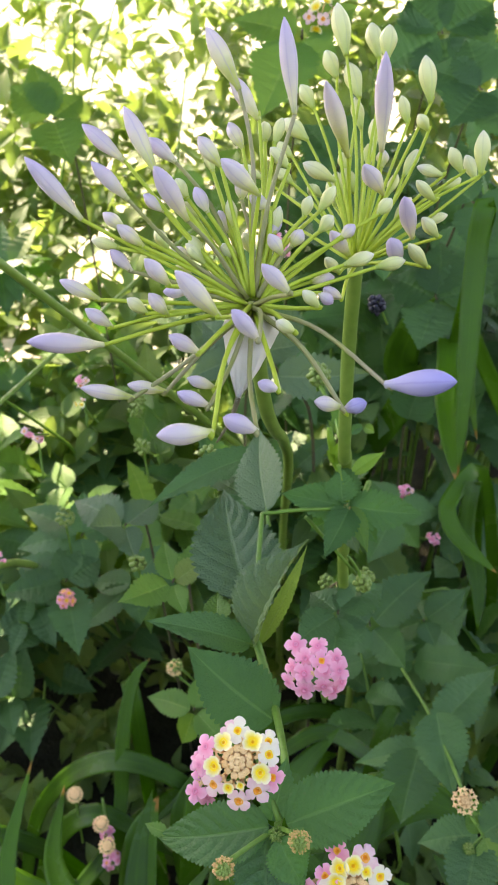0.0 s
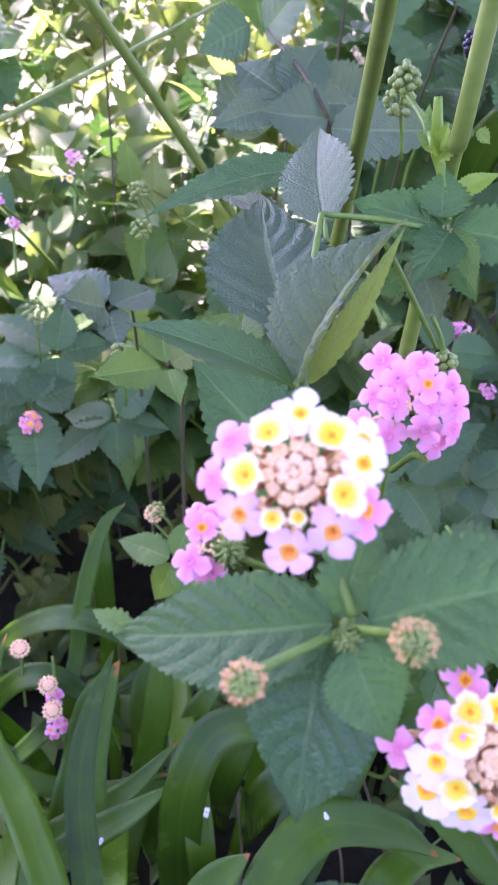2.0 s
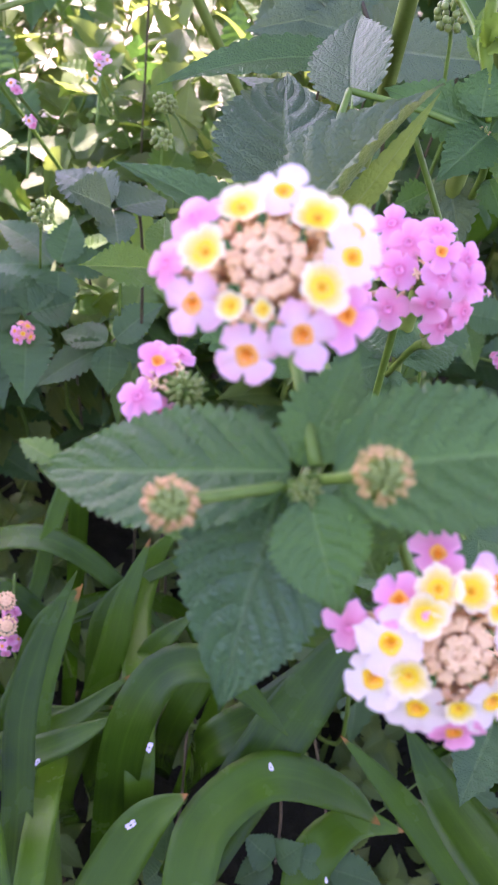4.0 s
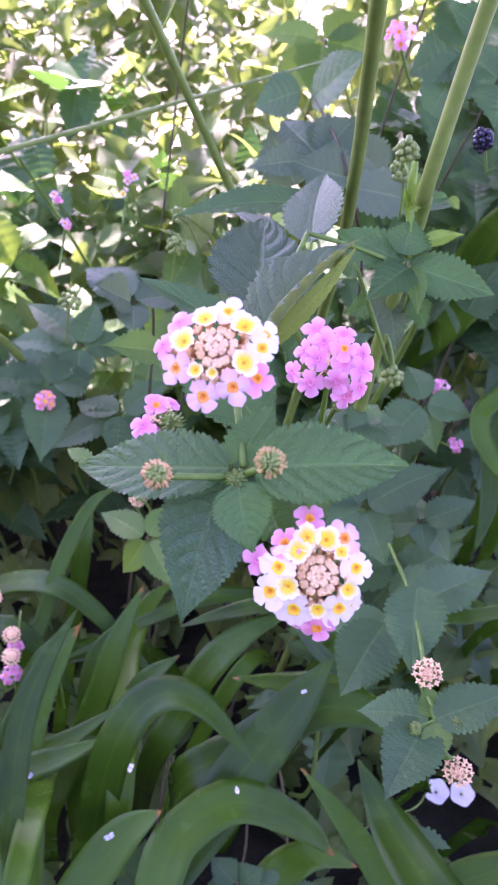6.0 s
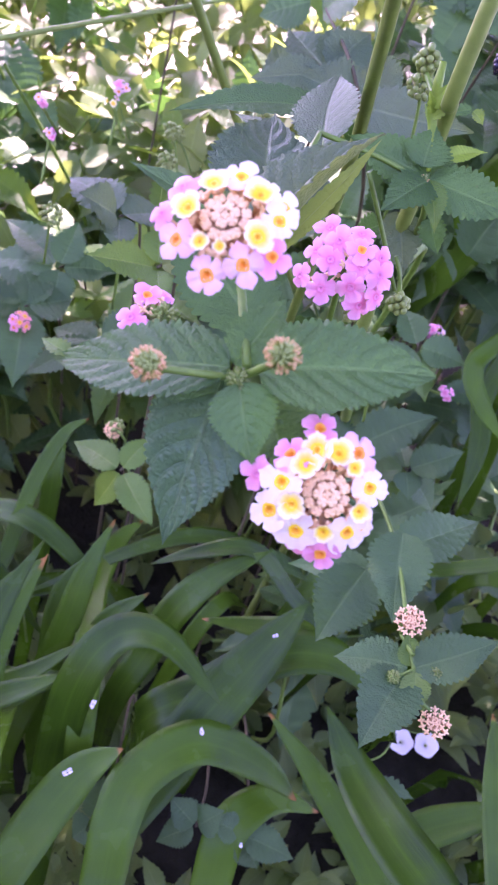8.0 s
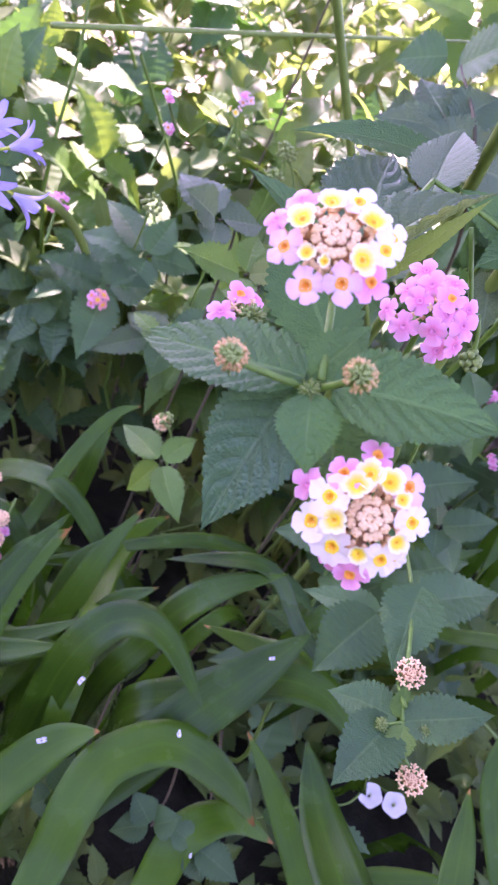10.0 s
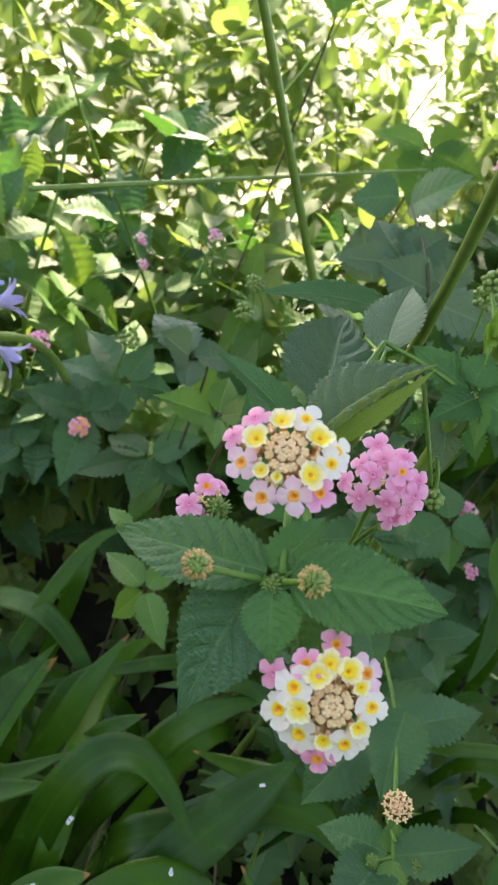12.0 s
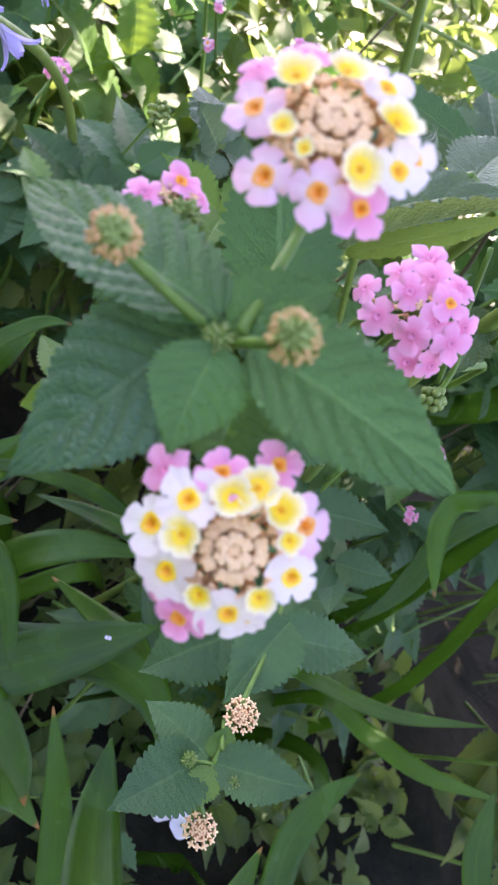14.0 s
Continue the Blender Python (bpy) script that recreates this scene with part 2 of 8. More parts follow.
M_CREAM = gradient_material("cream_bud", [(0.0, (0.40, 0.52, 0.10)), (0.4, (0.68, 0.70, 0.30)), (0.8, (0.75, 0.74, 0.44)), (1.0, (0.70, 0.66, 0.54))], 0.5, 0.25, ribs=(0.50, 0.52, 0.30))
M_VIOLET = gradient_material("violet_bud", [(0.0, (0.60, 0.58, 0.60)), (0.3, (0.50, 0.45, 0.68)), (1.0, (0.38, 0.34, 0.64))], 0.45, 0.25, ribs=(0.26, 0.20, 0.52))
M_PEDICEL = plain_material("pedicel_green", (0.34, 0.45, 0.03), (0.50, 0.60, 0.07), 0.45, 200.0, 0.15, (0.3, 0.4, 0.08))
M_FLUSHED = plain_material("pedicel_flushed_purple", (0.26, 0.30, 0.06), (0.36, 0.30, 0.20), 0.45, 120.0, 0.15, (0.3, 0.3, 0.15))
M_BRACT = plain_material("papery_bract", (0.68, 0.63, 0.56), (0.84, 0.80, 0.74), 0.7, 120.0, 0.35, (0.7, 0.64, 0.55))
M_BLACK = plain_material("ripe_berry", (0.008, 0.008, 0.016), (0.022, 0.02, 0.04), 0.25, 300.0)
M_GREENBERRY = plain_material("green_fruit", (0.11, 0.19, 0.035), (0.24, 0.33, 0.08), 0.45, 300.0)
M_BINDWEED = petal_material("white_trumpet", (0.50, 0.58, 0.28), (0.80, 0.79, 0.70), (0.84, 0.82, 0.75), 0.2)
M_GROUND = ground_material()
M_BARK = plain_material("bark", (0.08, 0.06, 0.045), (0.20, 0.16, 0.12), 0.9, 40.0, strength=0.8, distance=0.01)


# ---- mesh helpers ----
def mesh_of(name, verts, faces, uvs=None, mats=(), slots=None, smooth=True):
    me = bpy.data.meshes.new(name)
    me.from_pydata([tuple(map(float, v)) for v in verts], [], faces)
    for m in mats:
        me.materials.append(m)
    if slots is not None:
        me.polygons.foreach_set("material_index", slots)
    if uvs is not None:
        layer = me.uv_layers.new(name="UVMap")
        idx = np.empty(len(me.loops), dtype=np.int32)
        me.loops.foreach_get("vertex_index", idx)
        layer.data.foreach_set("uv", np.asarray(uvs, dtype=np.float32)[idx].ravel())
    me.polygons.foreach_set("use_smooth", [smooth] * len(me.polygons))
    me.update()
    return me


def part(name, mesh, parent, label="", m=None):
    ob = new(name, mesh)
    ob.parent = parent
    if m is not None:
        ob.matrix_basis = m
    return tagged(ob, label) if label else ob


def thing(name, label, category, group="", kind="", at=(0, 0, 0)):
    ob = new(name)
    ob.empty_display_size = 0.02
    ob.location = at
    return tagged(ob, label, category, group, kind)


def frame_from(axis, hint):
    """A turn whose y runs along axis and whose z is as near to hint as it can be."""
    y = Vector(axis).normalized()
    x = y.cross(Vector(hint))
    if x.length < 1e-5:
        x = y.orthogonal()
    x.normalize()
    z = x.cross(y)
    return Matrix((x, y, z)).transposed().to_4x4()


def curve_points(pts, n):
    """A smooth line through pts (Catmull-Rom), n + 1 points."""
    p = [Vector(q) for q in pts]
    p = [p[0] * 2 - p[1]] + p + [p[-1] * 2 - p[-2]]
    out = []
    spans = len(p) - 3
    for i in range(n + 1):
        s = i / n * spans
        j = min(int(s), spans - 1)
        t = s - j
        a, b, c, d = p[j:j + 4]
        out.append(0.5 * ((2 * b) + (c - a) * t + (2 * a - 5 * b + 4 * c - d) * t * t + (3 * b - a - 3 * c + d) * t ** 3))
    return out


def tube_data(pts, radii, sides=8, n=None, bump=0.0):
    """Vertices, faces and uvs of a tapered tube through pts."""
    n = n or 6 * (len(pts) - 1)
    line = curve_points(pts, n) if len(pts) > 2 else [Vector(pts[0]).lerp(Vector(pts[1]), i / n) for i in range(n + 1)]
    verts, faces, uvs = [], [], []
    ref = None
    for i, q in enumerate(line):
        d = (line[min(i + 1, n)] - line[max(i - 1, 0)]).normalized()
        ref = d.orthogonal().normalized() if ref is None else (ref - d * ref.dot(d)).normalized()
        other = d.cross(ref)
        r = float(np.interp(i / n, np.linspace(0, 1, len(radii)), radii))
        for k in range(sides):
            a = 2 * math.pi * k / sides
            rr = r * (1 + bump * (noise.noise(q * 180 + Vector((k, 0, 0)))))
            verts.append(q + (ref * math.cos(a) + other * math.sin(a)) * rr)
            uvs.append((k / sides, i / n))
    for i in range(n):
        for k in range(sides):
            a, b = i * sides + k, i * sides + (k + 1) % sides
            faces.append((a, b, b + sides, a + sides))
    faces.append(tuple(range(sides - 1, -1, -1)))
    faces.append(tuple(range(n * sides, (n + 1) * sides)))
    return verts, faces, uvs


def tube(name, pts, radii, mat, parent, sides=8, n=None, label="", bump=0.0):
    v, f, uv = tube_data(pts, radii, sides, n, bump)
    return part(name, mesh_of(name, v, f, uv, [mat]), parent, label)


def joined(name, blocks, mats=(), slots=None):
    """One mesh from several (verts, faces, uvs) blocks; slots gives a material number for each block."""
    verts, faces, uvs, which = [], [], [], []
    for i, (v, f, uv) in enumerate(blocks):
        o = len(verts)
        verts += list(v)
        uvs += list(uv)
        faces += [tuple(a + o for a in face) for face in f]
        which += [slots[i] if slots else 0] * len(f)
    return mesh_of(name, verts, faces, uvs, mats, which)


# ---- lantana leaves ----
def leaf_outline(u, sharp=1.08):
    """Half width of an ovate leaf, 0 to 1, from stalk to pointed tip."""
    if not 0 < u < 1:
        return 0.0
    return math.sin(math.pi * u ** 0.70) ** (0.72 if u < 0.37 else sharp) * (1 - 0.12 * u) * 1.05


def leaf_data(length, width, fold=18, droop=0.15, curl=0.0, teeth=15, cols=5, quilt=1.0, seed=0, sharp=1.08):
    """A toothed leaf: y from the stalk to the tip, x across, z up. fold: degrees by which each half rises; droop: how far the tip bends down."""
    rnd = random.Random(seed)
    rows = teeth * 4
    verts, faces, uvs = [], [], []
    wob = [rnd.uniform(-1, 1) for _ in range(8)]
    for i in range(rows + 1):
        u = i / rows
        w = leaf_outline(u, sharp) * width / 2
        step = 1.0 + (-0.095, -0.01, 0.04, 0.03)[i % 4] * 16 / teeth if 3 < i < rows - 1 else 1.0
        for j in range(-cols, cols + 1):
            v = j / cols
            ww = w * (step if abs(j) == cols else 1.0)
            x = v * ww
            y = length * (u + 0.02 * abs(v) * math.sin(math.pi * u))
            z = abs(x) * math.tan(radians(fold)) * (1 - 0.35 * abs(v))
            z -= droop * length * u * u
            z += curl * width * abs(v) ** 3 * math.sin(math.pi * u)
            ph = (u - 0.24 * abs(v) ** 1.25) * 8 + 0.5
            z += quilt * 0.052 * width * (abs(math.sin(math.pi * (ph - 0.5))) ** 0.7 - 0.6) * min(1, 4 * abs(v)) * math.sin(math.pi * min(1, u + 0.02)) ** 0.5
            z += 0.03 * width * (wob[0] * math.sin(5 * u + wob[1] * 3 + v) + wob[2] * math.sin(8 * u + 2 * v + wob[3] * 3)) * abs(v)
            x += 0.04 * length * wob[4] * math.sin(math.pi * u * 0.9)
            verts.append((x, y, z))
            uvs.append((u, v))
    c = 2 * cols + 1
    for i in range(rows):
        for j in range(c - 1):
            a = i * c + j
            faces.append((a, a + 1, a + c + 1, a + c))
    return verts, faces, uvs


LEAF_SEED = [0]


def leaf(parent, base, tip, width, normal, fold=16, droop=0.12, curl=0.0, mat=None, teeth=15, roll=0.0, name="leaf", label="", stalk=0.0, cols=5, quilt=0.9, sharp=1.15):
    """A leaf from base to tip; normal: the way its upper side faces."""
    LEAF_SEED[0] += 1
    base, tip = Vector(base), Vector(tip)
    axis = tip - base
    length = axis.length
    turn = frame_from(axis, normal) @ Matrix.Rotation(math.atan(droop), 4, "X") @ pose(0, 0, 0, 0, roll, 0)
    data = leaf_data(length * math.sqrt(1 + droop * droop) * 0.99, width, fold, droop, curl, teeth, cols, quilt, LEAF_SEED[0], sharp)
    me = mesh_of(name, *data, [mat or M_LEAF])
    ob = part(name, me, parent, label, Matrix.Translation(base) @ turn)
    if stalk:
        back = base - axis.normalized() * stalk - Vector(normal) * stalk * 0.25
        tube("leaf_stalk", [back, base.lerp(back, 0.5), base + axis * 0.08], [0.0011, 0.0009, 0.0006], M_STEM, parent, 6, 6)
    return ob


# ---- lantana flowers ----
def floret_data(radius, lobes=4, cup=0.12, seed=0, wilt=0.0, eye=0.36, frill=1.0, waist=0.50):
    """The spreading face of a floret: uneven rounded lobes round a raised throat. Returns blocks for petals and throat."""
    rnd = random.Random(seed)
    rings, seg = 8, 48
    verts, faces, uvs = [], [], []
    ph = rnd.uniform(0, 6)
    size = [rnd.uniform(0.90, 1.20) for _ in range(lobes)]
    skew = [rnd.uniform(-0.14, 0.14) for _ in range(lobes)]
    cusp = [rnd.choice((0.0, 0.06, 0.12, 0.18)) for _ in range(lobes)]
    bend = [rnd.uniform(-0.16, 0.16) * frill for _ in range(lobes)]
    notch = [rnd.uniform(0.0, 0.10) for _ in range(lobes)]
    for i in range(rings + 1):
        f = 0.20 + 0.80 * i / rings
        for s in range(seg):
            a = 2 * math.pi * s / seg
            k = (a / (2 * math.pi) * lobes) % lobes
            w = int(k)
            h = (k % 1.0) + skew[w] * math.sin(math.pi * (k % 1.0))
            lobe = max(0.0, math.sin(math.pi * h))
            dip = notch[w] * max(0, 1 - abs((k % 1.0) - 0.5) * 7)
            edge = ((waist + (1 - waist) * lobe ** 0.22) - dip) * (1 + (size[w] - 1) * lobe) + cusp[w] * max(0.0, 1 - abs(h - 0.5) * 9) + (0.02 * math.sin(9 * a + ph) + 0.018 * math.sin(17 * a + 2 * ph)) * lobe
            r = radius * (f if i < 2 else f * (1 + (edge - 1) * ((i - 1) / (rings - 1)) ** 0.8))
            z = cup * f * f + bend[w] * lobe * f * f - 0.17 * (1 - lobe) * max(0, f - 0.35) - 0.05 * max(0.0, 1 - abs(h - 0.5) * 6) * f
            z += 0.035 * frill * math.sin(5 * a + ph) * f * f - wilt * f * f
            verts.append((r * math.cos(a), r * math.sin(a), radius * z))
            uvs.append((s / seg, f))
    for i in range(rings):
        for s in range(seg):
            a, b = i * seg + s, i * seg + (s + 1) % seg
            faces.append((a, b, b + seg, a + seg))
    tv, tf, tu = [], [], []
    for i in range(6):
        f = (0.0, 0.22, 0.45, 0.68, 0.88, 1.0)[i] * eye
        z = (-0.16, -0.10, -0.03, 0.012, 0.022, 0.012)[i] + cup * f * f
        for s in range(20):
            a = 2 * math.pi * s / 20
            q = 1 + 0.07 * math.cos(lobes * a + 1) + 0.05 * math.sin(3 * a + ph)
            tv.append((radius * f * q * math.cos(a), radius * f * q * math.sin(a), radius * z))
            tu.append((s / 20, f / eye))
    for i in range(5):
        for s in range(20):
            a, b = i * 20 + s, i * 20 + (s + 1) % 20
            tf.append((a, b, b + 20, a + 20))
    return (verts, faces, uvs), (tv, tf, tu)


FLORET_MESHES = {}
# kind: petal, throat, lobes, cup, wilt, size of the throat
KINDS = {"w": (M_WHITE, M_GOLD, 4, 0.10, 0.0, 0.34), "y": (M_YELLOW, M_LEMON, 4, 0.42, 0.0, 0.44), "r": (M_ROSE, M_ORANGE, 4, 0.0, 0.05, 0.36),
         "p": (M_PINK, M_RED, 4, 0.02, 0.10, 0.23), "o": (M_PINK, M_ORANGE, 4, 0.0, 0.08, 0.32), "c": (M_CORALPETAL, M_GOLD, 4, 0.05, 0.05, 0.34)}


def floret_mesh(kind, size, variant):
    key = (kind, round(size * 1e4), variant)
    if key not in FLORET_MESHES:
        petal, throat, lobes, cup, wilt, eye = KINDS[kind]
        lobes = 5 if variant == 2 and kind == "w" else lobes
        FLORET_MESHES[key] = joined("floret", floret_data(size, lobes, cup, variant * 7 + ord(kind), wilt, eye, 1.8 if kind in "po" else 1.0, {"y": 0.80, "p": 0.60, "o": 0.58}.get(kind, 0.58)), [petal, throat], [0, 1])
    return FLORET_MESHES[key]


def closed_bud_mesh(star):
    """A closed flower bud: a club with four folded corners; star drives the corners out into points."""
    verts, faces, uvs = [], [], []
    rows = [(0.0, 0.34), (0.40, 0.44), (0.66, 0.62), (0.86, 0.92), (0.95, 1.04), (1.0, 1.0), (1.02, 0.55), (1.0, 0.0)]
    for i, (h, r) in enumerate(rows):
        for s in range(24):
            a = 2 * math.pi * s / 24
            corner = abs(math.sin(2 * a))
            top = max(0.0, h - 0.4) / 0.6
            q = 0.86 + (0.12 * corner if not star else 0.0) + star * top * (corner ** 2.2 * 0.62 - 0.22 * (1 - corner))
            crease = (0.10 + 0.22 * star) * (1 - corner) ** 2 * (1.0 if i in (4, 5, 6) else 0.0)
            verts.append((r * q * math.cos(a) * 0.5, r * q * math.sin(a) * 0.5, h * 1.5 - crease))
            uvs.append((s / 24, min(1.0, h)))
    for i in range(len(rows) - 1):
        for s in range(24):
            a, b = i * 24 + s, i * 24 + (s + 1) % 24
            faces.append((a, b, b + 24, a + 24))
    return verts, faces, uvs


FOLDED_BUD = mesh_of("closed_bud", *closed_bud_mesh(0.12), [M_CORAL])
STAR_BUD = mesh_of("closed_bud", *closed_bud_mesh(1.0), [M_CORAL])


def turn_to(normal, spin=0.0):
    """A turn that takes z to normal."""
    return Vector((0, 0, 1)).rotation_difference(Vector(normal).normalized()).to_matrix().to_4x4() @ Matrix.Rotation(spin, 4, "Z")


def flower_head(parent, centre, axis, right, florets, disc, buds, foot, seed=0, label="", bud_size=0.0021, spread=0.55, dome=0.0042, ruffle=0.12):
    """A flat flower head. florets: rows of x, y (mm in the plane of the head), kind and radius (mm); disc: radius of the bud disc (mm)."""
    rnd = random.Random(seed)
    centre, n = Vector(centre), Vector(axis).normalized()
    ex = (Vector(right) - n * Vector(right).dot(n)).normalized()
    ey = n.cross(ex)
    foot = Vector(foot)
    neck = centre - n * 0.013
    bend = neck - n * 0.012
    blocks = [tube_data([foot, foot.lerp(bend, 0.55) - n * 0.001, bend, neck], [0.0011, 0.0010, 0.0010, 0.0014], 8, 16)]
    blocks.append(tube_data([neck, neck + n * 0.004, neck + n * 0.009], [0.0016, 0.0030, 0.0026], 10, 6))
    for k in range(14):           # narrow green bracts under the head
        a = k * 2.39996
        d = ex * math.cos(a) + ey * math.sin(a)
        blocks.append(tube_data([neck + n * 0.001, neck + n * 0.004 + d * 0.003, neck + n * 0.0065 + d * 0.0052], [0.0006, 0.0007, 0.0001], 5, 4))
    head = part("flower_head", joined("flower_head", blocks, [M_STEM]), parent, label)
    big = max(math.hypot(x, y) for x, y, *_ in florets) if florets else 10
    for i, (x, y, kind, size, *own) in enumerate(florets):
        r = math.hypot(x, y)
        out = (ex * x + ey * y) / max(r, 1e-6)
        h = -dome * (r / big) ** 2 + (0.0012 if r < 0.75 * big else 0.0) - (0.0012 if kind in "rop" else 0.0) + (0.0020 if kind == "y" else 0.0) + rnd.uniform(-1, 1) * 0.003 * ruffle
        h = own[0] * 0.001 if own else h
        p = centre + (ex * x + ey * y) * 0.001 + n * h
        tilt = (n + out * spread * (r / big) + ex * rnd.uniform(-ruffle, ruffle) + ey * rnd.uniform(-ruffle, ruffle)).normalized()
        fl = part("floret", floret_mesh(kind, size * 0.001, i % 5), head, "", Matrix.Translation(p) @ turn_to(tilt, rnd.uniform(0, 6.28)))
        v, f, uv = tube_data([neck + n * 0.006 + out * 0.002, p - tilt * 0.006, p - tilt * size * 0.00028], [0.0006, 0.0007, size * 0.00016], 8, 6)
        part("floret_tube", mesh_of("floret_tube", v, f, uv, [M_TUBE]), head)
    if buds > 12:                 # the fleshy middle that carries the buds
        v, f, uv = tube_data([neck + n * 0.004, centre - n * 0.0040, centre - n * 0.0018, centre - n * 0.0010], [0.0022, disc * 0.00080, disc * 0.00068, 0.0004], 14, 12)
        part("receptacle", mesh_of("receptacle", v, f, [(a, 0.62) for a, b in uv], [M_CORAL]), head)
    rings = ((1, 0.0), (6, 0.29), (11, 0.61), (14, 1.0)) if buds > 12 else ((buds, 0.7),)
    if buds > 40:                 # a faded head that has opened into stars
        rings = ((4, 0.22), (8, 0.58), (12, 1.0))
    for ring, (count, far) in enumerate(rings):
        for k in range(count):
            r = disc * far * rnd.uniform(0.97, 1.03)
            a = (k + 0.5 * (ring % 2)) * 2 * math.pi / count + rnd.uniform(-0.07, 0.07) + seed
            d = ex * math.cos(a) + ey * math.sin(a)
            outer = ring == len(rings) - 1 or buds > 40
            p = centre + d * r * 0.00094 + n * (-0.0030 - 0.0012 * far ** 2 + (0.0004 if ring == 1 else 0.0))
            tilt = (n + d * (0.62 if outer else 0.40) * far).normalized()
            wide = bud_size * (1.02, 1.09, 1.24, 1.27)[min(ring, 3)] * (0.86 if buds > 40 else 1.0) * rnd.uniform(0.95, 1.05)
            up = Matrix.Diagonal((wide * (1.0 if outer else 0.96), wide * (1.0 if outer else 1.02), bud_size * 1.25, 1))
            spin = math.pi / 4 + rnd.uniform(-0.3, 0.3) if outer else rnd.uniform(-0.2, 0.2)
            part("flower_bud", STAR_BUD if outer else FOLDED_BUD, head, "", Matrix.Translation(p) @ frame_from(ex * math.cos(a + 1.5708) + ey * math.sin(a + 1.5708), tilt) @ Matrix.Rotation(spin, 4, "Z") @ up)
    return head


def round_head(parent, centre, axis, radius, count, kind, size, foot, seed=0, label="", squash=0.8, cover=0.62):
    """A domed head of open florets all round, as an older flower has."""
    rnd = random.Random(seed)
    centre, n = Vector(centre), Vector(axis).normalized()
    ex = n.orthogonal().normalized()
    ey = n.cross(ex)
    foot = Vector(foot)
    neck = centre - n * radius * 0.9
    blocks = [tube_data([foot, foot.lerp(neck, 0.6) - n * 0.002, neck, centre - n * radius * 0.2], [0.0011, 0.0011, 0.0012, 0.0022], 8, 12)]
    head = part("flower_head", joined("flower_head", blocks, [M_STEM]), parent, label)
    for i in range(count):
        c = 1 - cover * 2 * (i + 0.5) / count * 0.8
        s = math.sqrt(max(0, 1 - c * c))
        a = i * 2.39996 + seed
        d = ex * math.cos(a) * s + ey * math.sin(a) * s + n * c * squash
        p = centre + d * radius
        normal = (d * 0.9 + n * 0.35 + ex * rnd.uniform(-0.2, 0.2) + ey * rnd.uniform(-0.2, 0.2)).normalized()
        k = kind[i % len(kind)]
        part("floret", floret_mesh(k, size, i % 5), head, "", Matrix.Translation(p) @ turn_to(normal, rnd.uniform(0, 6.28)))
        v, f, uv = tube_data([centre - n * radius * 0.3, p - normal * size * 0.9, p - normal * size * 0.3], [0.0005, 0.0006, size * 0.15], 6, 5)
        part("floret_tube", mesh_of("floret_tube", v, f, uv, [M_TUBE]), head)
    return head


def spiky_bud(parent, centre, axis, radius, foot, seed=0, label="", mat=None, count=80, name="unopened_flower_head"):
    """A young head: a dome of small club-shaped buds above a ruff of narrow bracts."""
    centre, n = Vector(centre), Vector(axis).normalized()
    ex = n.orthogonal().normalized()
    ey = n.cross(ex)
    foot = Vector(foot)
    low = centre - n * radius * 0.9
    blocks = [tube_data([foot, foot.lerp(low, 0.5) - n * radius * 0.2, low], [0.0009, 0.0008, 0.0009], 8, 10),
              tube_data([low, low + n * radius * 0.5, centre + n * radius * 0.25], [radius * 0.25, radius * 0.62, radius * 0.5], 10, 5)]
    rnd = random.Random(seed)
    for k in range(12):
        a = k * 2.39996 + seed
        d = ex * math.cos(a) + ey * math.sin(a)
        blocks.append(tube_data([low + n * radius * 0.2, low + n * radius * 0.5 + d * radius * 0.7, low + n * radius * rnd.uniform(0.8, 1.3) + d * radius * rnd.uniform(1.0, 1.3)], [0.0005, 0.0006, 0.0001], 5, 4))
    head = part(name, joined(name, blocks, [M_STEM]), parent, label)
    dome, crown = [], []
    for i in range(count):
        c = 1 - 1.15 * (i + 0.5) / count
        s = math.sqrt(max(0, 1 - c * c))
        a = i * 2.39996 + rnd.uniform(-0.25, 0.25)
        d = (ex * math.cos(a) * s + ey * math.sin(a) * s + n * (c + rnd.uniform(-0.12, 0.12))).normalized()
        p = centre - n * radius * 0.15
        (dome if c < 0.72 or mat else crown).append(tube_data([p + d * radius * 0.25, p + d * radius * 0.75, p + d * radius * rnd.uniform(0.84, 1.12)], [radius * 0.09, radius * rnd.uniform(0.12, 0.16), radius * rnd.uniform(0.05, 0.12)], 6, 4))
    part("flower_bud", joined("flower_bud", dome, [mat or M_BUD]), head)
    if crown:
        part("inner_bud", joined("inner_bud", crown, [M_GREENBERRY]), head)
    return head


def berry_cluster(parent, centre, radius, berry, count, mat, foot, seed=0, name="fruiting_head", label=""):
    rnd = random.Random(seed)
    centre = Vector(centre)
    head = part(name, joined(name, [tube_data([Vector(foot), Vector(foot).lerp(centre, 0.6) + Vector((0, 0, 0.002)), centre - Vector((0, 0, radius * 0.6))], [0.0009, 0.0009, 0.0013], 6, 8)], [M_STEM]), parent, label)
    bm = bmesh.new()
    bmesh.ops.create_uvsphere(bm, u_segments=8, v_segments=6, radius=berry)
    me = bpy.data.meshes.new("berry")
    bm.to_mesh(me)
    bm.free()
    me.materials.append(mat)
    me.polygons.foreach_set("use_smooth", [True] * len(me.polygons))
    for i in range(count):
        c = 1 - 2 * (i + 0.5) / count
        s = math.sqrt(1 - c * c)
        a = i * 2.39996 + seed
        part("berry", me, head, "", Matrix.Translation(centre + Vector((s * math.cos(a), s * math.sin(a), c)) * radius * rnd.uniform(0.70, 1.05)))
    return head


